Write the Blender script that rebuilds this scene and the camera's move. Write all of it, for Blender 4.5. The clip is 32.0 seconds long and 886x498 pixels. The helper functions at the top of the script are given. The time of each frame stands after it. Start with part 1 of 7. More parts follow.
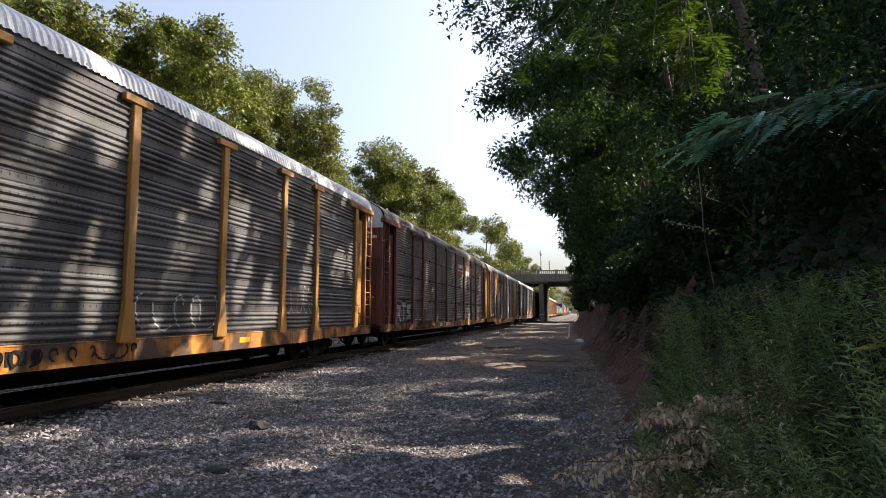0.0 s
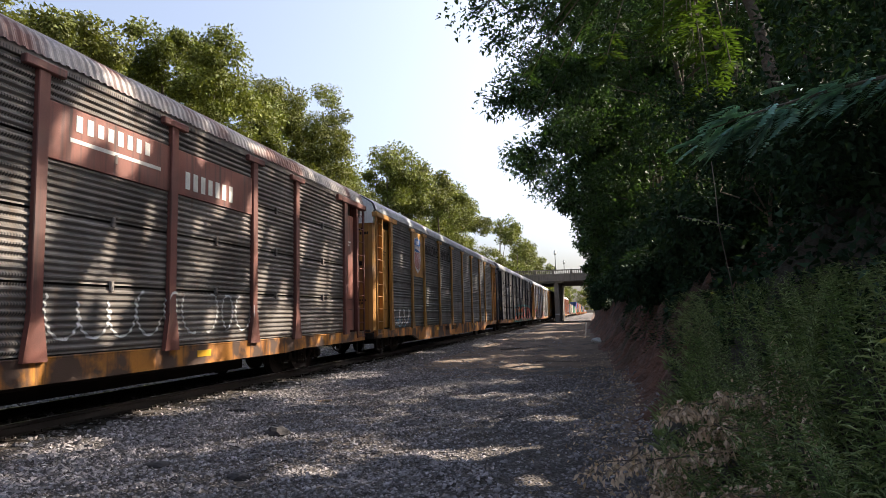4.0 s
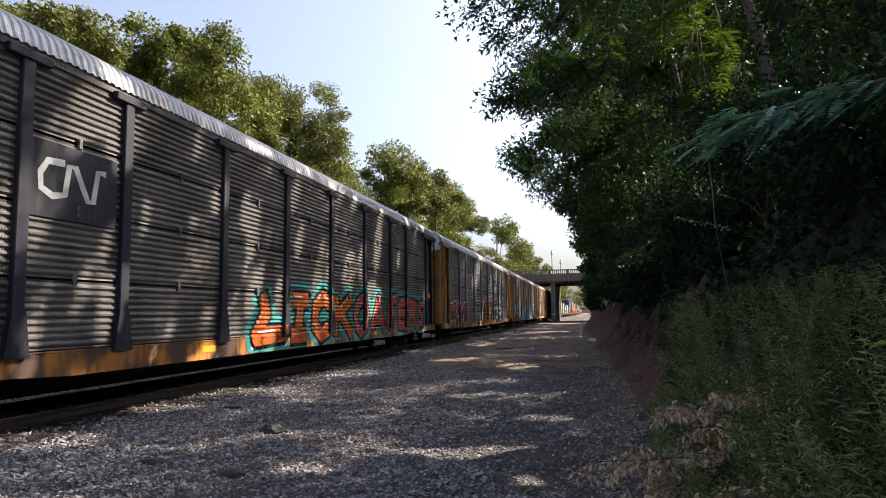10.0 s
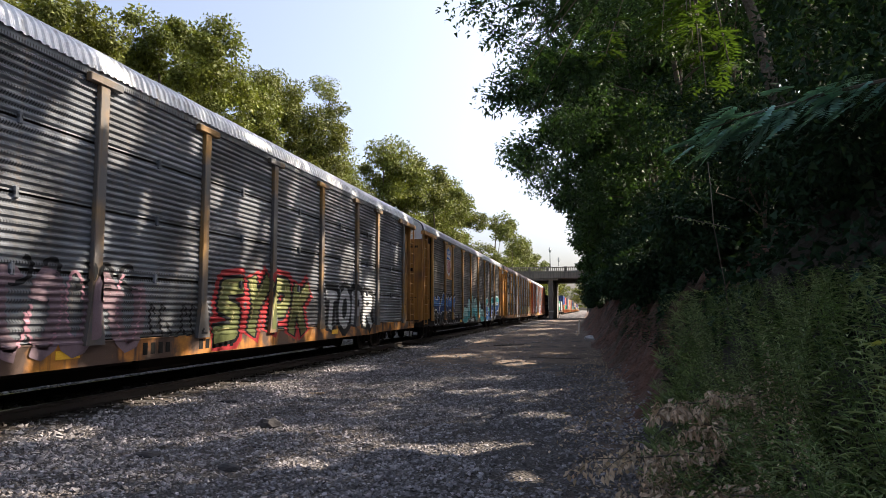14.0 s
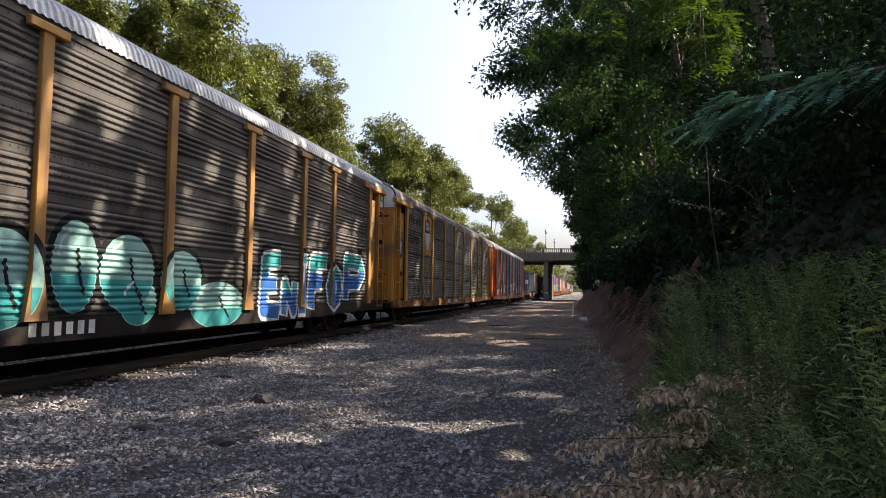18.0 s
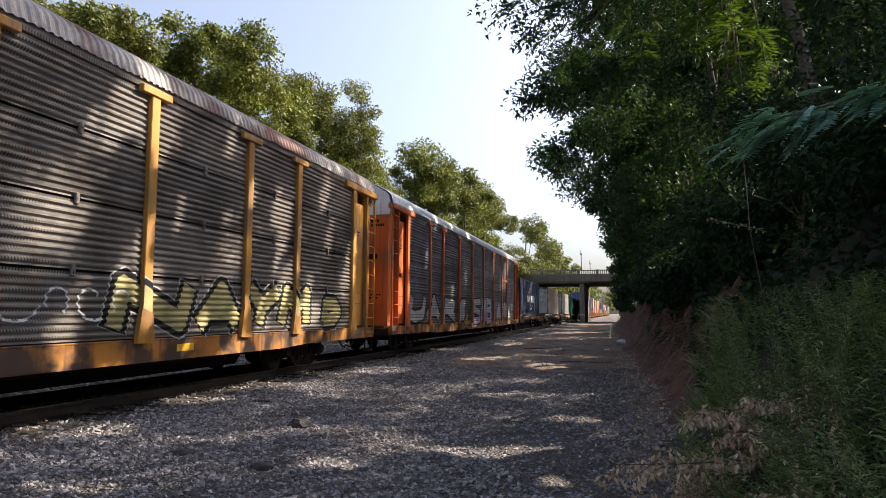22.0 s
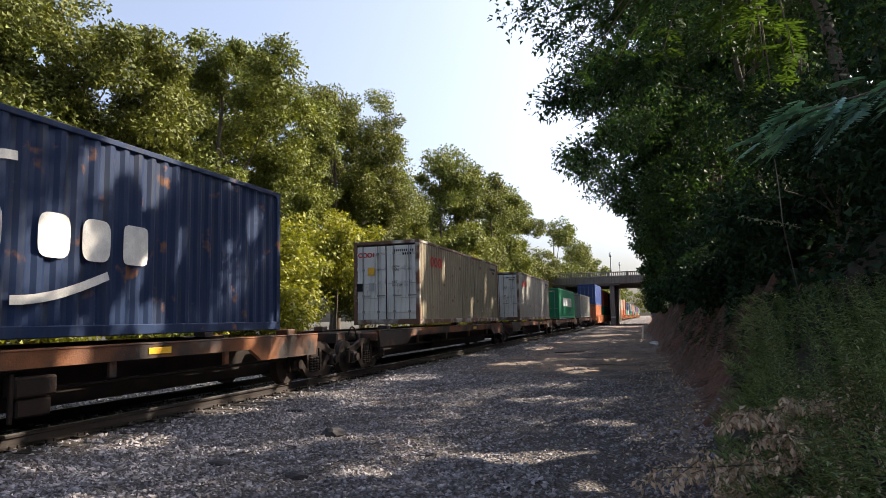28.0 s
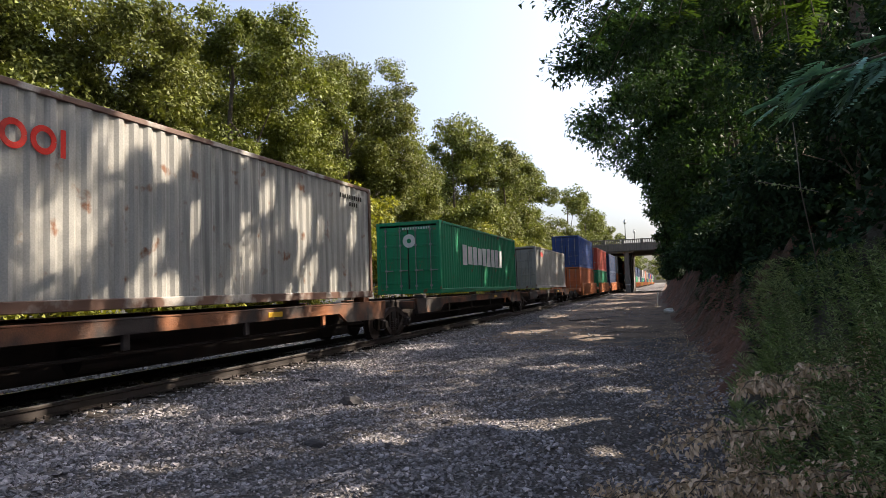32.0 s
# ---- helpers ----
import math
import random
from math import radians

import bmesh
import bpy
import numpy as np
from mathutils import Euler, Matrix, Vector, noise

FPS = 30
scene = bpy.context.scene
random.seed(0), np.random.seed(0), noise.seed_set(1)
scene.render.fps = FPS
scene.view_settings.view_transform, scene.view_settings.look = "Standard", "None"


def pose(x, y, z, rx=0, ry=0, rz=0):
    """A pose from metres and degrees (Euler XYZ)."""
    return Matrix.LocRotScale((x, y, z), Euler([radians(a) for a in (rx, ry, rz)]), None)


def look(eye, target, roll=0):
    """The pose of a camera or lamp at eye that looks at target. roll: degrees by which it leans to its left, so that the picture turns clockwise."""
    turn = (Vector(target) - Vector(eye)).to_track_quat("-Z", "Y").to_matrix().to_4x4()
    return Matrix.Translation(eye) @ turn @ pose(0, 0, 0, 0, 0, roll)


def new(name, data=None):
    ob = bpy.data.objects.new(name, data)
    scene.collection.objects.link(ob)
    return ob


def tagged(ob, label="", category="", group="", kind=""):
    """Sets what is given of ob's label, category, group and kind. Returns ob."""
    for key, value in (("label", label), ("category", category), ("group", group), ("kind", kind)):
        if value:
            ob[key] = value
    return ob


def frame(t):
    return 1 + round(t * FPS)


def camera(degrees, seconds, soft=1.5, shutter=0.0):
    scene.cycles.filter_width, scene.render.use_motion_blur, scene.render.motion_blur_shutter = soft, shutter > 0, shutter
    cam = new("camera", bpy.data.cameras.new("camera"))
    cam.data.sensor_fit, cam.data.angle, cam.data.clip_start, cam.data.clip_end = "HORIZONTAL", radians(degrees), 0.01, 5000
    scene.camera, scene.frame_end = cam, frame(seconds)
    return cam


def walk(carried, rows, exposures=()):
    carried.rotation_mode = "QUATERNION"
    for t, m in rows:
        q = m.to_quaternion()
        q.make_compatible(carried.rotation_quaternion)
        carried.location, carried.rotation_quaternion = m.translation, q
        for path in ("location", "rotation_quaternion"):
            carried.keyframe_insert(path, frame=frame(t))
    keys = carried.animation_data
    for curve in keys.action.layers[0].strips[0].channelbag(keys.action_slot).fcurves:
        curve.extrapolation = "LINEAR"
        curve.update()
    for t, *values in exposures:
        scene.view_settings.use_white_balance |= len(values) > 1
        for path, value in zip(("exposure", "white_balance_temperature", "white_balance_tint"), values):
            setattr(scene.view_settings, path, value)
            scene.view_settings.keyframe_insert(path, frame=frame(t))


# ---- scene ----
cam = camera(67.7, 32.0, soft=0.8, shutter=0.0)
walk(cam, [
    (0, pose(0, 0, 1.62, 95.50, -0.16, 11.48)),
    (0.5, pose(0, 0, 1.62, 95.08, 0.22, 11.78)),
    (1, pose(0, 0, 1.62, 94.84, 0.13, 12.04)),
    (1.5, pose(0, 0, 1.62, 95.01, 0.26, 12.13)),
    (2, pose(0, 0, 1.62, 95.28, 0.53, 12.41)),
    (2.5, pose(0, 0, 1.62, 95.29, 0.52, 13.06)),
    (3, pose(0, 0, 1.62, 95.63, 0.78, 12.76)),
    (3.5, pose(0, 0, 1.62, 95.76, 1.19, 12.62)),
    (5.5, pose(0, 0, 1.62, 95.18, 1.20, 13.20)),
    (6, pose(0, 0, 1.62, 94.97, 1.28, 12.82)),
    (6.5, pose(0, 0, 1.62, 94.97, 0.97, 13.42)),
    (7, pose(0, 0, 1.62, 95.24, 0.55, 13.42)),
    (7.5, pose(0, 0, 1.62, 95.00, 0.78, 12.72)),
    (8, pose(0, 0, 1.62, 94.63, 0.84, 12.76)),
    (8.5, pose(0, 0, 1.62, 94.54, 0.91, 12.90)),
    (9, pose(0, 0, 1.62, 94.64, 0.62, 12.90)),
    (9.5, pose(0, 0, 1.62, 95.22, 0.63, 12.69)),
    (10, pose(0, 0, 1.62, 95.63, 0.75, 12.49)),
    (10.5, pose(0, 0, 1.62, 95.92, 0.62, 12.09)),
    (11, pose(0, 0, 1.62, 95.91, 0.17, 12.08)),
    (11.5, pose(0, 0, 1.62, 95.49, -0.16, 11.83)),
    (12, pose(0, 0, 1.62, 95.27, 0.80, 11.72)),
    (12.5, pose(0, 0, 1.62, 95.53, -0.23, 11.70)),
    (13, pose(0, 0, 1.62, 95.28, 0.86, 13.70)),
    (13.5, pose(0, 0, 1.62, 95.06, -0.20, 13.64)),
    (14, pose(0, 0, 1.62, 95.30, 0.22, 12.29)),
    (14.5, pose(0, 0, 1.62, 95.42, 0.14, 12.04)),
    (16.5, pose(0, 0, 1.62, 96.46, -0.74, 11.56)),
    (17, pose(0, 0, 1.62, 95.68, -0.46, 11.40)),
    (17.5, pose(0, 0, 1.62, 94.33, -0.56, 11.71)),
    (18, pose(0, 0, 1.62, 93.53, -0.79, 11.86)),
    (18.5, pose(0, 0, 1.62, 94.28, -1.03, 11.39)),
    (19, pose(0, 0, 1.62, 94.94, -0.18, 11.71)),
    (19.5, pose(0, 0, 1.62, 95.50, 0.10, 12.20)),
    (20, pose(0, 0, 1.62, 95.82, 0.28, 13.43)),
    (20.5, pose(0, 0, 1.62, 96.00, -0.28, 13.96)),
    (21, pose(0, 0, 1.62, 96.66, 0.31, 14.21)),
    (21.5, pose(0, 0, 1.62, 96.15, -0.34, 14.58)),
    (22, pose(0, 0, 1.62, 95.50, -0.25, 14.88)),
    (22.5, pose(0, 0, 1.62, 94.93, -0.02, 15.15)),
    (23, pose(0, 0, 1.62, 94.65, 0.36, 14.97)),
    (23.5, pose(0, 0, 1.62, 95.07, 0.32, 15.19)),
    (24, pose(0, 0, 1.62, 95.34, 0.64, 15.42)),
    (24.5, pose(0, 0, 1.62, 95.19, 0.38, 15.51)),
    (25, pose(0, 0, 1.62, 95.18, 0.27, 15.50)),
    (25.5, pose(0, 0, 1.62, 94.86, 0.50, 15.92)),
    (27.5, pose(0, 0, 1.62, 96.01, 0.56, 17.55)),
    (28, pose(0, 0, 1.62, 96.05, 1.15, 17.41)),
    (28.5, pose(0, 0, 1.62, 95.80, 0.68, 17.13)),
    (29, pose(0, 0, 1.62, 95.47, 0.84, 17.48)),
    (29.5, pose(0, 0, 1.62, 94.87, 0.84, 17.93)),
    (30, pose(0, 0, 1.62, 94.16, 1.15, 17.85)),
    (30.5, pose(0, 0, 1.62, 93.66, 1.08, 17.98)),
    (31, pose(0, 0, 1.62, 93.55, 1.46, 18.03)),
    (31.5, pose(0, 0, 1.62, 93.22, 1.88, 18.37)),
    (32, pose(0, 0, 1.62, 93.46, 1.84, 18.65)),
], exposures=[(0, 1.42, 6300, 12), (32, 1.42, 6300, 12)])

# ---- light ----
SUN = Vector((0.60, 0.50, 0.60)).normalized()
world = bpy.data.worlds.new("sky")
scene.world = world
world.use_nodes = True
wt = world.node_tree
sky = wt.nodes.new("ShaderNodeTexSky")
sky.sky_type = "NISHITA"
sky.sun_disc = False
sky.sun_elevation = math.asin(SUN.z)
sky.sun_rotation = math.atan2(SUN.x, SUN.y)
sky.air_density, sky.dust_density, sky.ozone_density = 1.0, 5.5, 3.5
haze = wt.nodes.new("ShaderNodeHueSaturation")
haze.inputs["Saturation"].default_value = 0.68
wt.links.new(sky.outputs[0], haze.inputs["Color"])
wt.links.new(haze.outputs[0], wt.nodes["Background"].inputs[0])
wt.nodes["Background"].inputs[1].default_value = 0.116
sun_data = bpy.data.lights.new("sun", "SUN")
sun_data.energy, sun_data.angle, sun_data.color = 5.0, radians(0.53), (1.0, 0.87, 0.68)
sun = new("sun", sun_data)
sun.matrix_world = look((0, 0, 60), Vector((0, 0, 60)) - SUN)

# ---- tools ----


class Geo:
    """Collects vertices and faces of one mesh."""

    def __init__(self):
        self.v, self.f, self.pieces = [], [], []

    def add(self, vs, fs):
        n = len(self.v)
        self.v += [tuple(p) for p in vs]
        self.f += [tuple(i + n for i in f) for f in fs]
        return self

    def box(self, c, s, b=0.012, m=None):
        """A box with chamfered edges: centre, size, chamfer."""
        hx, hy, hz = s[0] / 2, s[1] / 2, s[2] / 2
        b = min(b, hx * 0.7, hy * 0.7, hz * 0.7)
        vs, ix = [], {}
        for sx in (-1, 1):
            for sy in (-1, 1):
                for sz in (-1, 1):
                    for k, d in enumerate(((0, b, b), (b, 0, b), (b, b, 0))):
                        ix[sx, sy, sz, k] = len(vs)
                        vs.append((sx * (hx - d[0]), sy * (hy - d[1]), sz * (hz - d[2])))
        q = ((-1, -1), (1, -1), (1, 1), (-1, 1))
        fs = []
        for s1 in (-1, 1):
            fs.append([ix[s1, a, c2, 0] for a, c2 in q][::s1])
            fs.append([ix[a, s1, c2, 1] for a, c2 in q][::-s1])
            fs.append([ix[a, c2, s1, 2] for a, c2 in q][::s1])
        for a in (-1, 1):
            for c2 in (-1, 1):
                o = a * c2
                fs.append([ix[-1, a, c2, 1], ix[1, a, c2, 1], ix[1, a, c2, 2], ix[-1, a, c2, 2]][::o])
                fs.append([ix[a, -1, c2, 0], ix[a, 1, c2, 0], ix[a, 1, c2, 2], ix[a, -1, c2, 2]][::-o])
                fs.append([ix[a, c2, -1, 0], ix[a, c2, 1, 0], ix[a, c2, 1, 1], ix[a, c2, -1, 1]][::o])
                for d in (-1, 1):
                    fs.append([ix[a, c2, d, 0], ix[a, c2, d, 1], ix[a, c2, d, 2]][::o * d])
        if m is not None:
            vs = [m @ Vector(p) for p in vs]
        return self.add([(p[0] + c[0], p[1] + c[1], p[2] + c[2]) for p in vs], fs)

    def tube(self, a, b, r, n=8, r2=None, caps=True):
        """A round bar from a to b."""
        a, b = Vector(a), Vector(b)
        w = (b - a).normalized()
        u = w.orthogonal().normalized()
        v = w.cross(u)
        r2 = r if r2 is None else r2
        ring = [u * math.cos(k * math.tau / n) + v * math.sin(k * math.tau / n) for k in range(n)]
        vs = [a + d * r for d in ring] + [b + d * r2 for d in ring]
        fs = [(k, (k + 1) % n, n + (k + 1) % n, n + k) for k in range(n)]
        if caps:
            fs += [tuple(range(n))[::-1], tuple(range(n, 2 * n))]
        return self.add(vs, fs)

    def prism(self, outline, axis, lo, hi):
        """A closed outline in the two other axes, drawn out along axis (0, 1, 2) from lo to hi."""
        n = len(outline)

        def at(p, h):
            q = list(p)
            q.insert(axis, h)
            return q
        vs = [at(p, lo) for p in outline] + [at(p, hi) for p in outline]
        fs = [(k, (k + 1) % n, n + (k + 1) % n, n + k) for k in range(n)]
        fs += [tuple(range(n))[::-1], tuple(range(n, 2 * n))]
        return self.add(vs, fs)

    def sweep(self, profile, axis, lo, hi, steps=1):
        """An open profile in the two other axes, drawn out along axis."""
        n = len(profile)
        vs, fs = [], []
        for s in range(steps + 1):
            h = lo + (hi - lo) * s / steps
            for p in profile:
                q = list(p)
                q.insert(axis, h)
                vs.append(q)
        for s in range(steps):
            for k in range(n - 1):
                fs.append((s * n + k, s * n + k + 1, (s + 1) * n + k + 1, (s + 1) * n + k))
        return self.add(vs, fs)

    def mesh(self, name, material, smooth=False):
        me = bpy.data.meshes.new(name)
        me.from_pydata(self.v, [], self.f)
        bm = bmesh.new()
        bm.from_mesh(me)
        bmesh.ops.recalc_face_normals(bm, faces=bm.faces)
        bm.to_mesh(me)
        bm.free()
        if smooth:
            me.polygons.foreach_set("use_smooth", [True] * len(me.polygons))
        me.materials.append(material)
        return me


def np_mesh(name, verts, faces, material, smooth=False):
    """A mesh from arrays of vertices and of faces with equal corner counts."""
    me = bpy.data.meshes.new(name)
    verts, faces = np.asarray(verts, np.float32), np.asarray(faces, np.int32)
    k = faces.shape[1]
    me.vertices.add(len(verts))
    me.vertices.foreach_set("co", verts.ravel())
    me.loops.add(faces.size)
    me.loops.foreach_set("vertex_index", faces.ravel())
    me.polygons.add(len(faces))
    me.polygons.foreach_set("loop_start", np.arange(0, faces.size, k, dtype=np.int32))
    me.polygons.foreach_set("use_smooth", np.full(len(faces), smooth))
    me.materials.append(material)
    me.update(calc_edges=True)
    return me


def thing(name, m, label, category, group="", kind=""):
    """An Empty at a thing's base that carries its parts."""
    ob = new(name)
    ob.empty_display_size = 0.2
    ob.matrix_basis = m
    return tagged(ob, label, category, group, kind)


def put(name, mesh, parent=None, m=None, label=""):
    ob = new(name, mesh)
    if parent is not None:
        ob.parent = parent
    if m is not None:
        ob.matrix_basis = m
    return tagged(ob, label) if label else ob


def part(name, geo, material, parent, label="", m=None, smooth=False):
    if geo.pieces:
        return [part(name, g, material, parent, label, m) for g in geo.pieces][0]
    return put(name, geo.mesh(name, material, smooth), parent, m, label)


# ---- materials ----
def material(name, base, second=None, rough=0.7, metal=0.0, scale=6.0, grain=60.0, bump=0.15, depth=0.01, vary=0.15,
             dirt=None, dirt_scale=0.8, dirt_low=0.5, dirt_high=0.7, streak=None, island=False, translucent=0.0, fine=0.25, pebble=0.0, spec=0.5, holes=None):
    """Two scales of variation between two colours, stains of a third, fine relief."""
    mt = bpy.data.materials.new(name)
    mt.use_nodes = True
    nt = mt.node_tree
    N, L = nt.nodes, nt.links
    bs = N["Principled BSDF"]
    tc = N.new("ShaderNodeTexCoord")
    oi = N.new("ShaderNodeObjectInfo")

    def noise_at(sc, detail=4.0, stretch=None):
        n = N.new("ShaderNodeTexNoise")
        n.inputs["Scale"].default_value, n.inputs["Detail"].default_value = sc, detail
        if stretch:
            mp = N.new("ShaderNodeMapping")
            mp.inputs["Scale"].default_value = stretch
            L.new(tc.outputs["Object"], mp.inputs[0])
            L.new(mp.outputs[0], n.inputs["Vector"])
        else:
            L.new(tc.outputs["Object"], n.inputs["Vector"])
        return n.outputs["Fac"]

    def ramp(src, lo, hi):
        r = N.new("ShaderNodeMapRange")
        r.inputs["From Min"].default_value, r.inputs["From Max"].default_value = lo, hi
        L.new(src, r.inputs["Value"])
        return r.outputs[0]

    def mix(fac, a, b, mode="MIX"):
        x = N.new("ShaderNodeMix")
        x.data_type, x.blend_type = "RGBA", mode
        for sock, val in ((0, fac), (6, a), (7, b)):
            if isinstance(val, (int, float)):
                x.inputs[sock].default_value = val
            elif isinstance(val, tuple):
                x.inputs[sock].default_value = (*val, 1)
            else:
                L.new(val, x.inputs[sock])
        return x.outputs[2]
    second = second or tuple(c * 0.7 for c in base)
    col = mix(ramp(noise_at(scale), 0.35, 0.65), base, second)
    g = ramp(noise_at(grain, 2.0), 0.3, 0.7)
    col = mix(fine, col, mix(g, tuple(c * 0.55 for c in base), tuple(min(1, c * 1.35) for c in base)))
    if dirt:
        col = mix(ramp(noise_at(dirt_scale, 6.0), dirt_low, dirt_high), col, dirt)
    if streak:
        s = ramp(noise_at(1.0, 5.0, (9.0, 9.0, 0.5)), 0.52, 0.72)
        col = mix(s, col, streak)
    cell = None
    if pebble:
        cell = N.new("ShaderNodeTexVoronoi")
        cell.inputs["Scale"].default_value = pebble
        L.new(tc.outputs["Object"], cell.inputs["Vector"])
        # pebble cells of varied tone, rims darkened as the shade in the gaps
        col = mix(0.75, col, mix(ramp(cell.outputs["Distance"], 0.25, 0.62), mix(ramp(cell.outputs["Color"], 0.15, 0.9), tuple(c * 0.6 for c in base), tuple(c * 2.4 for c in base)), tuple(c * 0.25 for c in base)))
    if holes:
        mp = N.new("ShaderNodeMapping")
        mp.inputs["Scale"].default_value = (0, 1 / holes[0], 1 / holes[1])
        L.new(tc.outputs["Object"], mp.inputs[0])
        vo = N.new("ShaderNodeTexVoronoi")
        vo.inputs["Scale"].default_value, vo.inputs["Randomness"].default_value = 1.0, 0.0
        L.new(mp.outputs[0], vo.inputs["Vector"])
        col = mix(ramp(vo.outputs["Distance"], holes[2] * 1.25, holes[2] * 0.8), col, tuple(c * 0.18 for c in base))
    rnd = N.new("ShaderNodeNewGeometry").outputs["Random Per Island"] if island else oi.outputs["Random"]
    hv = N.new("ShaderNodeHueSaturation")
    mr = N.new("ShaderNodeMapRange")
    mr.inputs["To Min"].default_value, mr.inputs["To Max"].default_value = 1 - vary, 1 + vary
    L.new(rnd, mr.inputs["Value"])
    L.new(mr.outputs[0], hv.inputs["Value"])
    L.new(col, hv.inputs["Color"])
    L.new(hv.outputs[0], bs.inputs["Base Color"])
    bs.inputs["Specular IOR Level"].default_value = spec
    bs.inputs["Roughness"].default_value, bs.inputs["Metallic"].default_value = rough, metal
    if bump:
        b = N.new("ShaderNodeBump")
        b.inputs["Strength"].default_value, b.inputs["Distance"].default_value = bump, depth
        if cell:
            inv = ramp(cell.outputs["Distance"], 0.6, 0.0)
            L.new(inv, b.inputs["Height"])
        else:
            L.new(noise_at(grain, 3.0), b.inputs["Height"])
        L.new(b.outputs[0], bs.inputs["Normal"])
    if translucent:
        tr = N.new("ShaderNodeBsdfTranslucent")
        L.new(mix(1.0, hv.outputs[0], (1.0, 1.0, 0.45), "MULTIPLY"), tr.inputs["Color"])
        ms = N.new("ShaderNodeMixShader")
        ms.inputs[0].default_value = translucent
        out = N["Material Output"]
        L.new(bs.outputs[0], ms.inputs[1])
        L.new(tr.outputs[0], ms.inputs[2])
        L.new(ms.outputs[0], out.inputs["Surface"])
    return mt


RUST = (0.16, 0.07, 0.035)
# dark base below the loose stones holds the shade of their crevices
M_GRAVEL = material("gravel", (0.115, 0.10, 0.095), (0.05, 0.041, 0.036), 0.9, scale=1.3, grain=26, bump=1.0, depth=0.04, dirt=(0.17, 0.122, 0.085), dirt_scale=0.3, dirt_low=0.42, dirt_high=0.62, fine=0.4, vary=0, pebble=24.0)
M_STONE = material("ballast_stone", (0.328, 0.302, 0.307), (0.084, 0.074, 0.072), 0.85, scale=14, grain=90, vary=0.5, island=True)
M_SOIL = material("packed_brown_soil", (0.194, 0.136, 0.097), (0.094, 0.067, 0.049), 0.95, scale=1.1, grain=18, bump=1.0, depth=0.04, dirt=(0.055, 0.045, 0.038), dirt_scale=0.9, vary=0, fine=0.4)
M_CLAY = material("red_clay", (0.160, 0.078, 0.050), (0.068, 0.038, 0.027), 0.95, scale=2.2, grain=9, bump=1.0, depth=0.14, dirt=(0.06, 0.05, 0.03), dirt_scale=0.7, vary=0)
# woodland soil, taken darker than its own tone for shade under the trees
M_EARTH = material("woodland_soil_darkened_for_shade", (0.045, 0.037, 0.024), (0.025, 0.024, 0.015), 0.95, scale=0.8, grain=14, bump=1.0, depth=0.05, vary=0)
M_TIE = material("creosoted_wood", (0.038, 0.028, 0.021), (0.018, 0.014, 0.012), 0.9, scale=4, grain=40, bump=0.5, vary=0.35)
M_RAIL = material("rusty_rail_steel", (0.03, 0.02, 0.015), (0.018, 0.013, 0.011), 0.65, 0.15, scale=3, grain=50, vary=0)
M_RAILHEAD = material("polished_rail_steel", (0.42, 0.42, 0.43), (0.3, 0.29, 0.28), 0.28, 0.9, scale=5, grain=60, vary=0)
M_CONCRETE = material("weathered_concrete", (0.20, 0.178, 0.155), (0.13, 0.115, 0.10), 0.9, scale=0.5, grain=20, bump=0.4, streak=(0.10, 0.09, 0.08), vary=0.05)
M_STEEL = material("black_running_gear", (0.018, 0.015, 0.014), (0.028, 0.02, 0.016), 0.8, 0.0, scale=3, grain=40, spec=0.12)
M_WHEEL = material("worn_wheel_steel", (0.033, 0.023, 0.018), (0.02, 0.015, 0.013), 0.75, 0.0, scale=6, grain=40, spec=0.2)
M_BARK = material("bark", (0.12, 0.095, 0.07), (0.065, 0.05, 0.04), 0.95, scale=2.5, grain=22, bump=1.0, depth=0.03)
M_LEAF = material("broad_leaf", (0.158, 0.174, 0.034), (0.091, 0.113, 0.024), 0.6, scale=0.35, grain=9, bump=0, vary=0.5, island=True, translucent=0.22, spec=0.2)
# bank canopy leaf, darkened so that the wood's shade is in the colour
M_LEAF_D = material("leaf_darkened_for_shade", (0.042, 0.081, 0.029), (0.026, 0.055, 0.022), 0.6, scale=0.4, grain=9, bump=0, vary=0.6, island=True, translucent=0.4, spec=0.2)
M_LEAF_O = material("olive_leaf", (0.137, 0.147, 0.032), (0.081, 0.095, 0.023), 0.6, scale=0.35, grain=9, bump=0, vary=0.5, island=True, translucent=0.22, spec=0.2)
# undergrowth leaf, its colour darkened to hold the bank's deep shade
M_SHADED_LEAF = material("shade_darkened_undergrowth", (0.03, 0.06, 0.03), (0.018, 0.04, 0.022), 0.7, scale=0.6, grain=9, bump=0, vary=0.5, island=True, translucent=0.2, spec=0.15)
M_LEAF_Y = material("bright_vine_leaf", (0.272, 0.266, 0.023), (0.172, 0.192, 0.021), 0.65, scale=0.6, grain=9, bump=0, vary=0.45, island=True, translucent=0.35)
M_WEED = material("weed_leaf", (0.152, 0.225, 0.076), (0.084, 0.140, 0.048), 0.6, scale=0.9, grain=9, bump=0, vary=0.5, island=True, translucent=0.4)
M_WEED2 = material("pale_weed_leaf", (0.295, 0.360, 0.175), (0.200, 0.262, 0.115), 0.6, scale=0.9, grain=9, bump=0, vary=0.4, island=True, translucent=0.3)
# brighter copy of the bank canopy leaf; sunlight is put into its colour
M_SPRAY = material("spray_leaf_brightened_for_sun", (0.064, 0.108, 0.021), (0.041, 0.077, 0.014), 0.6, scale=0.9, grain=9, bump=0, vary=0.4, island=True, translucent=0.5, spec=0.2)
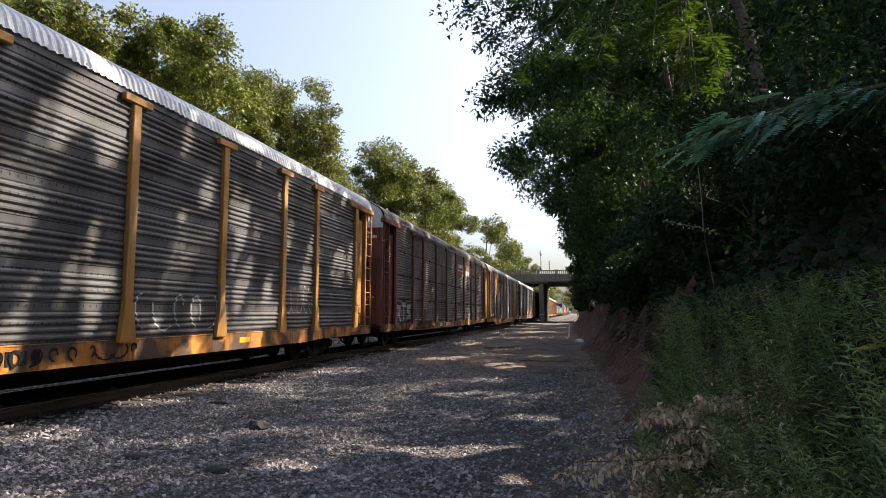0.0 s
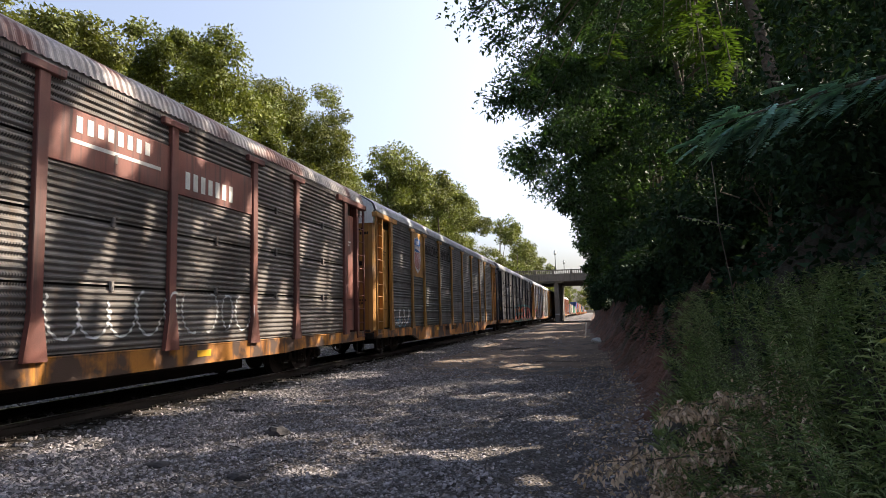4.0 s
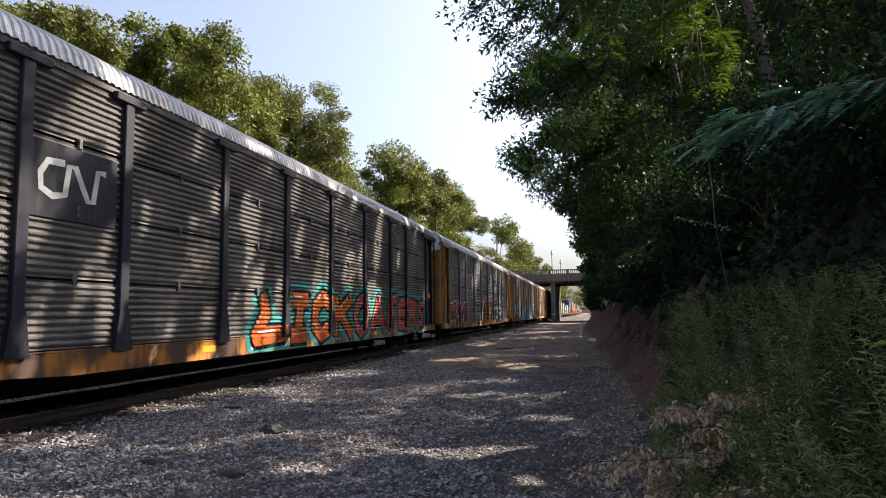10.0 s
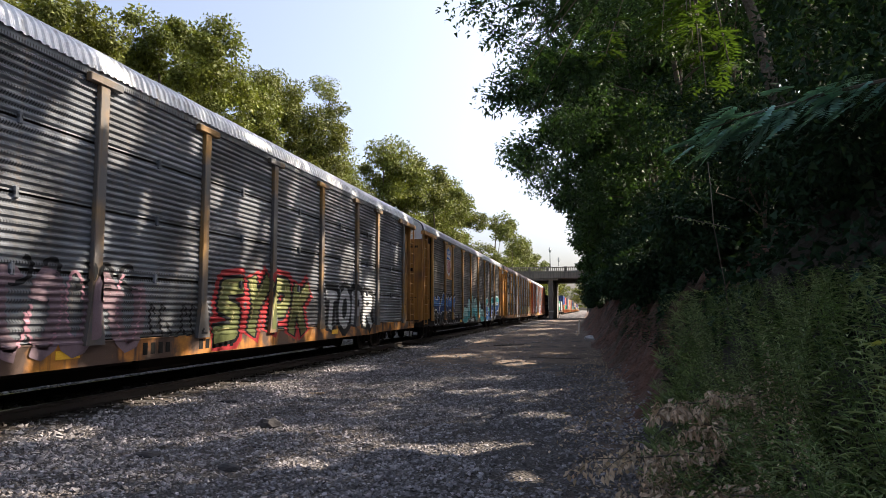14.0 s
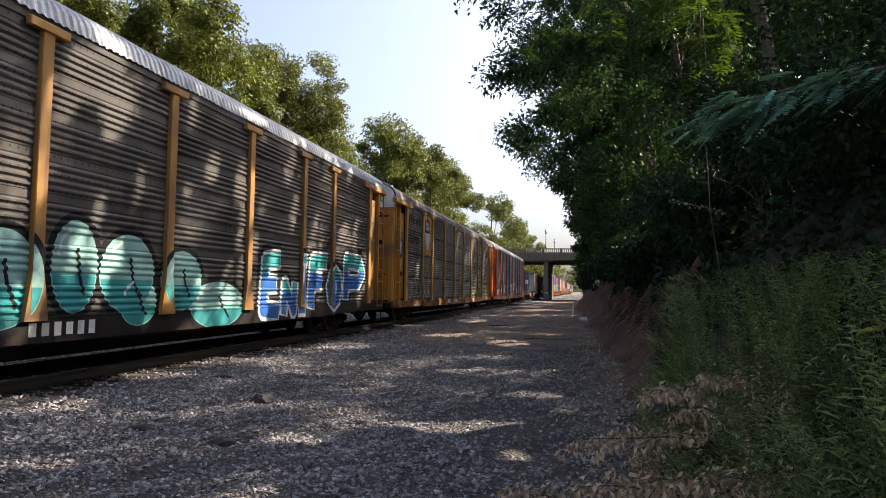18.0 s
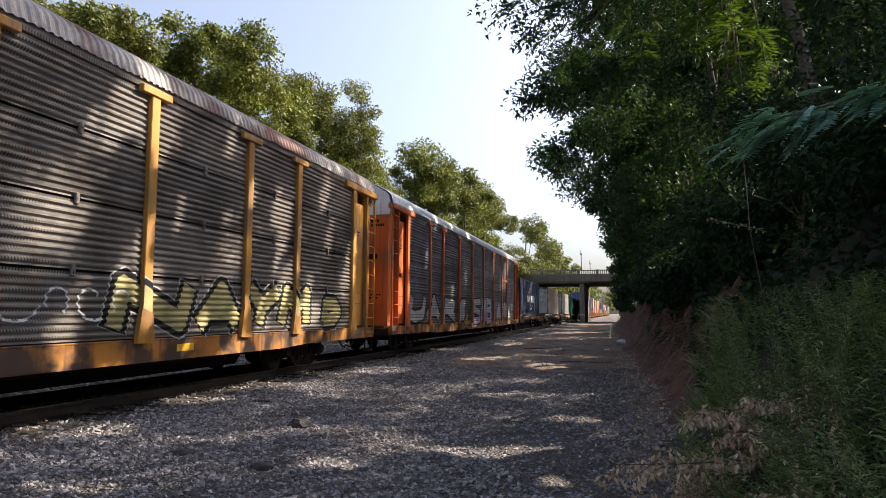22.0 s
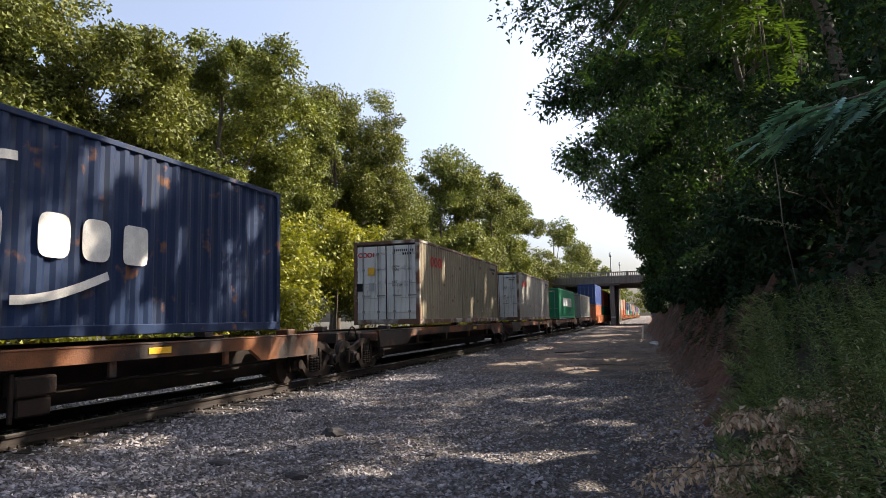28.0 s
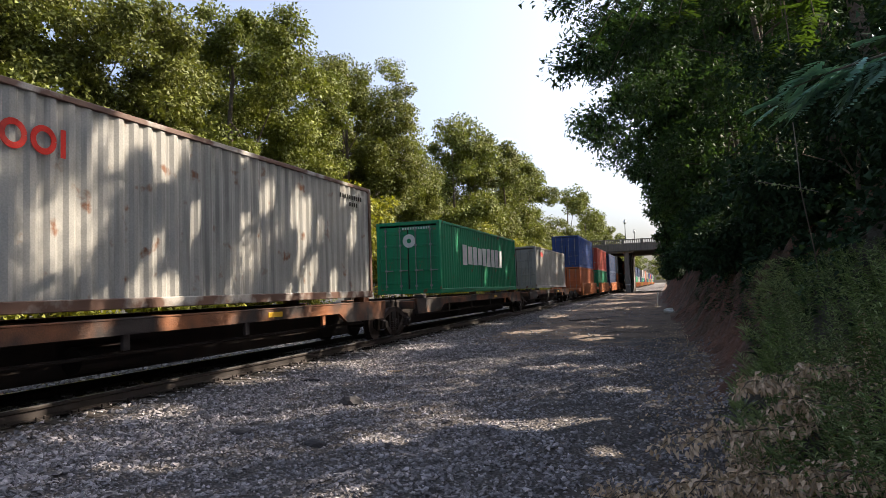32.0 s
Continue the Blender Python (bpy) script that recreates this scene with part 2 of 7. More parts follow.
M_FROND = material("blue_green_leaf", (0.27, 0.47, 0.41), (0.20, 0.37, 0.32), 0.5, scale=0.9, grain=9, bump=0, vary=0.3, island=True, translucent=0.3)
M_VINE = material("grey_vine_bark", (0.26, 0.23, 0.19), (0.16, 0.14, 0.115), 0.9, scale=6, grain=60)
M_DRY = material("dry_leaf", (0.595, 0.459, 0.340), (0.399, 0.289, 0.187), 0.8, scale=2, grain=20, bump=0, vary=0.4, island=True, translucent=0.15)

# ---- ground, track ----
TRACK = -8.67
HEAD = 0.26


def smooth(a, b, x):
    t = np.clip((x - a) / (b - a), 0, 1)
    return t * t * (3 - 2 * t)


def foot(y):
    """Where the bank at the path's side begins."""
    return 0.55 - 0.4 * smooth(18, 32, y) - 0.8 * smooth(32, 70, y) + 0.12 * np.sin(y * 0.55) + 0.3 * smooth(4, -2, y)


def lumps(x, y):
    """Soft unevenness of the ground."""
    return (0.05 * np.sin(0.9 * x + 0.35 * y) * np.sin(0.4 * y + 1) + 0.03 * np.sin(2.1 * x - 1.2 * y) + 0.02 * np.sin(3.7 * x + 2.9 * y)
            + 0.014 * np.sin(7.1 * x - 5.3 * y) + 0.012 * np.sin(13.3 * x + 4.1 * y + 2 * np.sin(3.1 * y)) + 0.010 * np.sin(9.7 * y - 11.9 * x))


def ground_z(x, y):
    x, y = np.asarray(x, float), np.asarray(y, float)
    z = 0.05 * smooth(-4.6, -6.8, x) - 0.1 * smooth(-10.9, -13.0, x) + 0.5 * smooth(-14, -40, x)
    flat = smooth(-6.2, -5.2, x) + smooth(-11.2, -12.2, x)
    z = z + lumps(x, y) * np.clip(flat, 0, 1) * 0.8
    d = x - foot(y)
    far = smooth(108, 122, y)
    rise = (2.7 * smooth(-0.1, 2.6, d) + 0.13 * np.clip(d - 2.2, 0, 30)) * (1 - far) + 2.0 * smooth(3, 16, d) * far
    rough = smooth(0, 0.8, d) * (0.16 * np.sin(2.3 * y + 1.7 * x) + 0.11 * np.sin(5.1 * y - 2.2 * x + np.sin(3.3 * y)) + 0.09 * np.sin(11.0 * y + 3 * x + 2 * np.sin(2.7 * y)) + 0.07 * np.sin(17 * y - 9 * x) + 0.06 * np.sin(14 * x + 6 * np.sin(1.9 * y)))
    return z + rise + rough * (1 - far)


def spaced(stops):
    return np.concatenate([np.arange(a, b, s) for a, b, s in stops])


def ground_sheet():
    xs = spaced([(-700, -100, 60), (-100, -30, 5), (-30, -13, 1), (-13, 6, 0.16), (6, 20, 1), (20, 100, 8), (100, 760, 60)])
    ys = spaced([(-200, -20, 15), (-20, 0, 1.2), (0, 30, 0.16), (30, 70, 0.6), (70, 180, 2), (180, 400, 10), (400, 1600, 80)])
    X, Y = np.meshgrid(xs, ys)
    v = np.stack([X, Y, ground_z(X, Y)], -1).reshape(-1, 3)
    n, m = len(xs), len(ys)
    i = (np.arange(m - 1)[:, None] * n + np.arange(n - 1)[None]).ravel()
    f = np.stack([i, i + 1, i + n + 1, i + n], 1)
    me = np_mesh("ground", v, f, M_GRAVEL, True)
    me.materials.append(M_CLAY)
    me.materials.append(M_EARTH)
    me.materials.append(M_SOIL)
    c = v[f].mean(1)
    d = c[:, 0] - foot(c[:, 1])
    wob = 0.35 * np.sin(1.7 * c[:, 1]) + 0.25 * np.sin(4.3 * c[:, 1] + 2 * c[:, 0]) + 0.2 * np.sin(9.1 * c[:, 1] - 5 * c[:, 0])
    soil = ((d > -0.45 + wob * 0.6) & (c[:, 1] > 7)) | ((c[:, 1] > 19 + 6 * wob) & (c[:, 0] > -5.6))
    slot = np.where(d > 0.05, 1, np.where(soil & (c[:, 1] < 112), 3, 0))
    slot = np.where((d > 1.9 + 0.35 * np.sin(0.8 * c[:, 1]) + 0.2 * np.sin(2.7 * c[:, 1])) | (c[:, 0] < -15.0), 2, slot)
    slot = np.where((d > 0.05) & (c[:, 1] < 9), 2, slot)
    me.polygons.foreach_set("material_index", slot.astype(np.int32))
    return tagged(new("ground", me), "grey gravel service path beside a red clay bank", "ground", kind="structure")


ground_sheet()


def stone_meshes(k):
    """Rough little stones: a jittered box with cut corners."""
    r = np.random.default_rng(40 + k)
    v = np.array([(1, 0, 0), (-1, 0, 0), (0, 1, 0), (0, -1, 0), (0, 0, 1), (0, 0, -1)], float) * r.uniform(0.7, 1.15, (6, 1)) + r.uniform(-0.28, 0.28, (6, 3))
    f = np.array([(0, 2, 4), (2, 1, 4), (1, 3, 4), (3, 0, 4), (2, 0, 5), (1, 2, 5), (3, 1, 5), (0, 3, 5)])
    return v, f


def scatter_stones(name, n, sample, lo, hi, label, seed):
    r = np.random.default_rng(seed)
    p = sample(r, n)
    soil = 0.45 * smooth(-2.0, 0.0, p[:, 0]) + 0.7 * smooth(13, 24, p[:, 1]) * smooth(-6.4, -5.2, p[:, 0]) + 0.5 * smooth(0.2, 1.0, np.sin(1.3 * p[:, 0] + 0.5 * np.sin(0.7 * p[:, 1])) * np.sin(0.6 * p[:, 1] + 0.4 * p[:, 0]))
    p = p[(p[:, 0] < foot(p[:, 1]) + 0.4) & (r.random(n) > soil * (p[:, 0] > -5.5))]
    n = len(p)
    z = ground_z(p[:, 0], p[:, 1])
    V, F, base = [], [], 0
    which = r.integers(0, 6, n)
    for k in range(6):
        v, f = stone_meshes(k)
        sel = which == k
        m = int(sel.sum())
        s = r.uniform(lo, hi, m) * r.uniform(0.6, 1.3, m)
        q = r.normal(size=(m, 4))
        q /= np.linalg.norm(q, axis=1, keepdims=True)
        w, x, y, zz = q.T
        R = np.stack([1 - 2 * (y * y + zz * zz), 2 * (x * y - zz * w), 2 * (x * zz + y * w), 2 * (x * y + zz * w), 1 - 2 * (x * x + zz * zz), 2 * (y * zz - x * w),
                      2 * (x * zz - y * w), 2 * (y * zz + x * w), 1 - 2 * (x * x + y * y)], 1).reshape(m, 3, 3)
        P = np.einsum("nij,kj->nki", R, v * (1.2, 0.95, 0.72)) * s[:, None, None]
        P[..., 2] *= 0.75
        P[..., 0] += p[sel, 0][:, None]
        P[..., 1] += p[sel, 1][:, None]
        P[..., 2] += (z[sel] + s * 0.16)[:, None]
        V.append(P.reshape(-1, 3))
        F.append((f[None] + (np.arange(m) * 6)[:, None, None] + base).reshape(-1, 3))
        base += m * 6
    me = np_mesh(name, np.concatenate(V), np.concatenate(F), M_STONE)
    return tagged(new(name, me), label, "gravel", kind="stuff")


def near_fan(r, n):
    y = 0.6 + 17.8 * r.random(n) ** 1.7
    x = 0.9 - r.random(n) * np.minimum(8.1, 2.4 + 1.45 * np.maximum(y, 0.5)) * (0.85 + 0.15 * r.random(n))
    return np.stack([x, y], 1)


def track_strip(r, n):
    y = 4 + 60 * r.random(n) ** 1.8
    return np.stack([-5.2 - 5.6 * r.random(n), y], 1)


scatter_stones("gravel_path", 74000, near_fan, 0.014, 0.034, "loose grey crushed stone on the service path", 3)
def far_path(r, n):
    y = 16 + 40 * r.random(n) ** 1.5
    return np.stack([0.6 - 6.6 * r.random(n), y], 1)


scatter_stones("coarse_gravel", 9000, far_path, 0.018, 0.045, "loose grey stones and grit further along the path", 5)
scatter_stones("track_ballast", 12000, track_strip, 0.025, 0.055, "grey crushed stone ballast round the ties", 4)


def far_strip(r, n):
    return np.stack([-10.5 - 4.2 * r.random(n), 6 + 70 * r.random(n) ** 1.6], 1)


scatter_stones("far_ballast", 15000, far_strip, 0.03, 0.07, "pale crushed stone on the far side of the track", 6)


def build_track():
    tr = thing("railway_track", pose(TRACK, 0, 0), "single railway track of rusty steel rails on dark wooden ties", "railway track", kind="structure")
    prof = [(-0.07, 0), (0.07, 0), (0.07, 0.012), (0.015, 0.035), (0.009, 0.12), (0.036, 0.135), (0.037, 0.165), (0.026, 0.178), (-0.026, 0.178), (-0.037, 0.165), (-0.036, 0.135), (-0.009, 0.12), (-0.015, 0.035), (-0.07, 0.012)]
    for s in (-1, 1):
        g = Geo().prism([(s * 0.755 + x, HEAD - 0.178 + z) for x, z in prof], 1, -60, 620)
        rail = part("rail", g, M_RAIL, tr, "rusty steel rail with a worn head")
        part("rail_head", Geo().box((s * 0.755, 280, HEAD + 0.002), (0.05, 680, 0.006), 0.002), M_RAILHEAD, rail, "bright polished running surface")
    tie = Geo().box((0, 0, 0), (2.6, 0.23, 0.18), 0.018).mesh("tie", M_TIE)
    plate = Geo().box((0, 0, 0), (0.30, 0.19, 0.022), 0.006)
    for a in (-0.1, 0.1):
        for b in (-0.06, 0.06):
            plate.box((a, b, 0.03), (0.025, 0.025, 0.05), 0.005)
    plate_me = plate.mesh("tie_plate", M_RAIL)
    r = random.Random(5)
    for k in range(250):
        y = 2.0 + k * 0.51
        t = put("tie", tie, tr, pose(r.uniform(-0.05, 0.05), y, HEAD - 0.178 - 0.022 - 0.09, 0, 0, r.uniform(-0.6, 0.6)))
        if 5 < y < 26:
            for s in (-1, 1):
                put("tie_plate", plate_me, t, pose(s * 0.755, 0, 0.101))


build_track()


def debris():
    """Single stones and sticks that lie on the gravel."""
    def rock(x, y, s, label, mat):
        r = np.random.default_rng(int(abs(x * 100)))
        bm = bmesh.new()
        bmesh.ops.create_icosphere(bm, subdivisions=2, radius=1)
        for v in bm.verts:
            v.co *= 0.8 + 0.35 * r.random()
            v.co.x *= s[0]
            v.co.y *= s[1]
            v.co.z *= s[2]
        me = bpy.data.meshes.new("rock")
        bm.to_mesh(me)
        bm.free()
        me.materials.append(mat)
        ob = put("rock", me, None, pose(x, y, float(ground_z(x, y)) + s[2] * 0.35))
        tagged(ob, label, "rock", "loose stones on the path")
    dark = material("dark_stone", (0.06, 0.055, 0.055), (0.035, 0.03, 0.03), 0.9, scale=9, grain=50)
    rock(-4.29, 8.5, (0.17, 0.14, 0.10), "dark rounded stone lying on the gravel", dark)
    rock(-3.67, 6.4, (0.13, 0.09, 0.05), "small dark flat stone on the gravel", dark)
    rock(-4.7, 6.5, (0.16, 0.10, 0.04), "flat dark stone half sunk in gravel", dark)
    rock(-6.1, 10.6, (0.2, 0.1, 0.04), "flat dark stone near the track", dark)

    def stick(x, y, ln, rz, r0, mat, label):
        g = Geo()
        a = Vector((0, 0, 0))
        rr = random.Random(int(ln * 100))
        for k in range(5):
            b = a + Vector((ln / 5, rr.uniform(-0.03, 0.03), rr.uniform(-0.01, 0.015)))
            g.tube(a, b, r0 * (1 - k * 0.1), 7, r0 * (0.9 - k * 0.1))
            a = b
        ob = put("stick", g.mesh("stick", mat, True), None, pose(x, y, float(ground_z(x, y)) + r0, 0, 0, rz))
        tagged(ob, label, "stick", "fallen sticks")
    stick(-5.3, 12.1, 0.32, 10, 0.035, M_DRY, "short pale broken stick on the gravel")
    stick(-1.9, 22, 1.7, -12, 0.016, M_BARK, "long thin dark stick across the path")
    stick(-4.2, 30, 1.6, 20, 0.026, M_BARK, "fallen dark branch on the gravel")
    white = material("white_paint", (0.72, 0.71, 0.68), (0.55, 0.53, 0.5), 0.6)
    post = thing("marker_post", pose(-0.62, 46, float(ground_z(-0.62, 46)), 6, 4), "slim white marker post leaning beside the bank", "marker post")
    part("shaft", Geo().box((0, 0, 0.45), (0.09, 0.05, 0.9), 0.01), white, post)
    part("cap", Geo().box((0, 0, 0.92), (0.1, 0.06, 0.05), 0.012), white, post)
    bm = bmesh.new()
    bmesh.ops.create_icosphere(bm, subdivisions=2, radius=0.35)
    for v in bm.verts:
        v.co = v.co * (0.8 + 0.4 * noise.noise(v.co * 4))
        v.co.z *= 0.5
    me = bpy.data.meshes.new("white_bag")
    bm.to_mesh(me)
    bm.free()
    me.materials.append(white)
    tagged(put("plastic_bag", me, None, pose(0.1, 36, float(ground_z(0.1, 36)) + 0.12)), "crumpled white plastic bag at the foot of the bank", "litter")


debris()

# ---- road bridge over the line ----
def build_bridge():
    y0, y1 = 112.0, 134.0
    br = thing("road_bridge", pose(0, 0, 0), "grey concrete road bridge with an open balustrade over the track", "bridge", kind="structure")
    part("deck", Geo().box((-12, (y0 + y1) / 2, 7.55), (56, y1 - y0, 0.7), 0.04), M_CONCRETE, br)
    part("fascia", Geo().box((-12, y0 - 0.15, 7.42), (56, 0.3, 1.15), 0.03), M_CONCRETE, br, "stained concrete edge beam")
    for k in range(7):
        part("girder", Geo().box((-12, y0 + 1 + k * 3.3, 7.0), (56, 0.5, 0.45), 0.03), M_CONCRETE, br)
    for k, yy in enumerate((y0 - 0.05, y1 - 0.2)):
        bal = part("balustrade", Geo().box((-12, yy, 8.72), (56, 0.34, 0.16), 0.03).box((-12, yy, 8.06), (56, 0.30, 0.14), 0.03), M_CONCRETE, br)
        post_me = Geo().box((0, 0, 0), (0.5, 0.4, 0.86), 0.04).mesh("rail_post", M_CONCRETE)
        slim_me = Geo().box((0, 0, 0), (0.16, 0.18, 0.54), 0.02).mesh("baluster", M_CONCRETE)
        for j in range(19):
            x = -39.4 + j * 3.0
            put("rail_post", post_me, bal, pose(x, yy, 8.42))
            if k == 0 and -20 < x < 4:
                for i in range(7):
                    put("baluster", slim_me, bal, pose(x + 0.5 + i * 0.34, yy, 8.39))
            elif k == 0:
                for i in range(3):
                    put("baluster", slim_me, bal, pose(x + 0.8 + i * 0.7, yy, 8.39))
    for yy in (y0 + 0.6, y0 + 7.5, y0 + 14.5, y1 - 0.8):
        for x in (-5.95, -14.0):
            col = part("pier", Geo().box((x, yy, 3.3), (0.75, 1.0, 7.0), 0.06), M_CONCRETE, br, "square concrete column")
            if yy < y0 + 1:
                part("painted_band", Geo().box((x, yy, 1.35), (0.77, 1.02, 0.3), 0.05), material("pale_band", (0.5, 0.49, 0.46)), col)
    for x in (-5.95, -14.0):
        part("crash_wall", Geo().box((x, (y0 + y1) / 2, 3.2), (0.5, y1 - y0 - 1.5, 6.4), 0.05), M_CONCRETE, br)
    part("cap_beam", Geo().box((-10, y0 + 0.6, 6.72), (10.5, 1.2, 0.35), 0.04), M_CONCRETE, br)
    part("abutment", Geo().box((7.9, (y0 + y1) / 2, 3.2), (15.5, y1 - y0 - 1, 7.4), 0.05), M_CONCRETE, br)
    part("abutment", Geo().box((-29, (y0 + y1) / 2, 3.2), (20, y1 - y0 - 1, 7.4), 0.05), M_CONCRETE, br)
    iron = material("dark_painted_iron", (0.06, 0.065, 0.06), (0.04, 0.04, 0.04), 0.5, 0.3)
    glassy = material("frosted_globe", (0.75, 0.74, 0.7), (0.65, 0.64, 0.6), 0.3, bump=0)

    def lamp(x, y):
        lp = thing("street_lamp", pose(x, y, 8.8), "dark post-top street lamp with a pale globe on the bridge", "street lamp", "lamps on the bridge")
        part("pole", Geo().tube((0, 0, -0.1), (0, 0, 2.5), 0.075, 8, 0.05), iron, lp)
        part("base", Geo().tube((0, 0, -0.1), (0, 0, 0.35), 0.16, 8, 0.09), iron, lp)
        part("collar", Geo().tube((0, 0, 2.45), (0, 0, 2.6), 0.13, 8, 0.16), iron, lp)
        part("globe", Geo().tube((0, 0, 2.6), (0, 0, 2.85), 0.15, 10, 0.24).tube((0, 0, 2.85), (0, 0, 3.1), 0.24, 10, 0.12), glassy, lp, "pale globe")
        part("finial", Geo().tube((0, 0, 3.1), (0, 0, 3.3), 0.13, 8, 0.02), iron, lp)
        return lp
    for x, y in ((-5.95, y0), (-5.4, y1 - 0.2), (-17.6, y0), (-28.0, y0)):
        lamp(x, y)


build_bridge()

# ---- train ----
CAR, PITCH = 27.96, 29.33
FRONT = -5.69
MOVERS, WHEELS = [], []


def rolled(t):
    """How far the train has gone at t seconds."""
    return 7.818 * t + 0.015535 * t * t


def on_track(name, y, label, category, group):
    ob = thing(name, pose(TRACK, y, HEAD), label, category, group)
    MOVERS.append((ob, y))
    return ob


def beam(g, p, q, w0, w1, x0=-0.05, x1=0.05):
    """A flat bar in the side plane from p to q with the given widths."""
    d = Vector((q[0] - p[0], q[1] - p[1])).normalized()
    n = (-d.y, d.x)
    g.prism([(p[0] + n[0] * w0 / 2, p[1] + n[1] * w0 / 2), (p[0] - n[0] * w0 / 2, p[1] - n[1] * w0 / 2), (q[0] - n[0] * w1 / 2, q[1] - n[1] * w1 / 2), (q[0] + n[0] * w1 / 2, q[1] + n[1] * w1 / 2)], 0, x0, x1)


def side_frame():
    """One cast side of a truck: arched top chord, dropped bottom chord, columns, open windows."""
    g = Geo()
    for s in (-1, 1):
        beam(g, (s * 1.08, 0.56), (s * 0.62, 0.66), 0.17, 0.15)
        beam(g, (s * 0.64, 0.66), (s * 0.28, 0.80), 0.15, 0.14)
        beam(g, (s * 0.30, 0.80), (0, 0.81), 0.14, 0.13)
        beam(g, (s * 0.70, 0.52), (s * 0.34, 0.17), 0.15, 0.13)
        beam(g, (s * 0.36, 0.15), (0, 0.14), 0.12, 0.12)
        beam(g, (s * 0.30, 0.76), (s * 0.32, 0.14), 0.11, 0.10)
        g.box((0, s * 0.89, 0.50), (0.13, 0.34, 0.2), 0.03)
        g.box((0, s * 1.10, 0.42), (0.11, 0.07, 0.34), 0.02)
    return g


M_TRUCK = material("dusty_cast_steel", (0.03, 0.02, 0.015), (0.016, 0.012, 0.011), 0.85, 0.0, scale=4, grain=40, spec=0.15)
TRUCK = {}


def truck(parent, y):
    if not TRUCK:
        TRUCK["frame"] = side_frame().mesh("side_frame", M_TRUCK)
        g = Geo()
        rings = [(0.2 + 0.02 * k, 0.064 if k % 3 < 2 else 0.045) for k in range(18)]
        g.add([(q * math.cos(j * math.tau / 8), q * math.sin(j * math.tau / 8), zz) for zz, q in rings for j in range(8)], [(8 * k + j, 8 * k + (j + 1) % 8, 8 * k + 8 + (j + 1) % 8, 8 * k + 8 + j) for k in range(17) for j in range(8)])
        TRUCK["spring"] = g.mesh("spring", M_WHEEL)
        TRUCK["box"] = Geo().box((0, 0, 0), (0.2, 0.26, 0.26), 0.03).tube((0.08, 0, 0), (0.16, 0, 0), 0.10, 12).mesh("axle_box", M_WHEEL)
        TRUCK["bolster"] = Geo().box((0, 0, 0.62), (2.1, 0.4, 0.3), 0.04).mesh("bolster", M_STEEL)
        g = Geo().tube((-1.05, 0, 0), (1.05, 0, 0), 0.07, 10)
        for s in (-1, 1):
            g.tube((s * 0.70, 0, 0), (s * 0.83, 0, 0), 0.42, 28)
            g.tube((s * 0.68, 0, 0), (s * 0.70, 0, 0), 0.45, 28)
            g.tube((s * 0.82, 0, 0), (s * 0.86, 0, 0), 0.14, 14)
            for k in range(5):
                a = k * math.tau / 5
                g.tube((s * 0.82, 0.27 * math.cos(a), 0.27 * math.sin(a)), (s * 0.835, 0.27 * math.cos(a), 0.27 * math.sin(a)), 0.035, 6)
        TRUCK["wheels"] = g.mesh("wheels", M_WHEEL)
    tk = put("truck", TRUCK["bolster"], parent, pose(0, y, 0), "dark cast steel four-wheel truck")
    for s in (-1, 1):
        put("side_frame", TRUCK["frame"], tk, pose(s * 1.0, 0, 0))
        for a in (-0.14, 0, 0.14):
            put("spring", TRUCK["spring"], tk, pose(s * 1.03, a, 0))
        for a in (-0.89, 0.89):
            put("axle_box", TRUCK["box"], tk, pose(s * 1.04, a, 0.42, 0, 0, 0 if s > 0 else 180))
    for a in (-0.89, 0.89):
        w = put("wheelset", TRUCK["wheels"], tk, pose(0, a, 0.425), "worn steel wheels")
        WHEELS.append((w, a))
    return tk


def lettering(text, size, mat, parent, m, label="", name="lettering"):
    cu = bpy.data.curves.new(name, "FONT")
    cu.body, cu.size, cu.extrude = text, size, 0.002
    ob = bpy.data.objects.new(name, cu)
    scene.collection.objects.link(ob)
    me = bpy.data.meshes.new_from_object(ob.evaluated_get(bpy.context.evaluated_depsgraph_get()))
    bpy.data.objects.remove(ob)
    me.materials.append(mat)
    return put(name, me, parent, m, label)


# faces the near side: x along the car from front to rear, y up, z outwards
def on_side(x, y, z):
    return Matrix(((0, 0, 1, x), (1, 0, 0, y), (0, 1, 0, z), (0, 0, 0, 1)))


# faces the front: x from the far to the near side, y up
def on_front(x, y, z):
    return Matrix(((1, 0, 0, x), (0, 0, -1, y), (0, 1, 0, z), (0, 0, 0, 1)))


def bars(w, h, n, r, gap=0.42):
    """A row of plain bars of the size of a line of writing."""
    g, x = Geo(), 0.0
    each = w / n
    for _ in range(n):
        g.pieces.append(Geo().box((x + each * (1 - gap) / 2, h / 2, 0.002), (each * (1 - gap), h * r.uniform(0.85, 1.0), 0.004), 0.001))
        x += each
    return g


HALF = 1.57
POSTS = (1.75, 4.6, 6.55, 9.45, 12.25, 15.1, 17.95, 20.8, 22.9, 26.2)
LOW, TOP = 0.93, 4.84


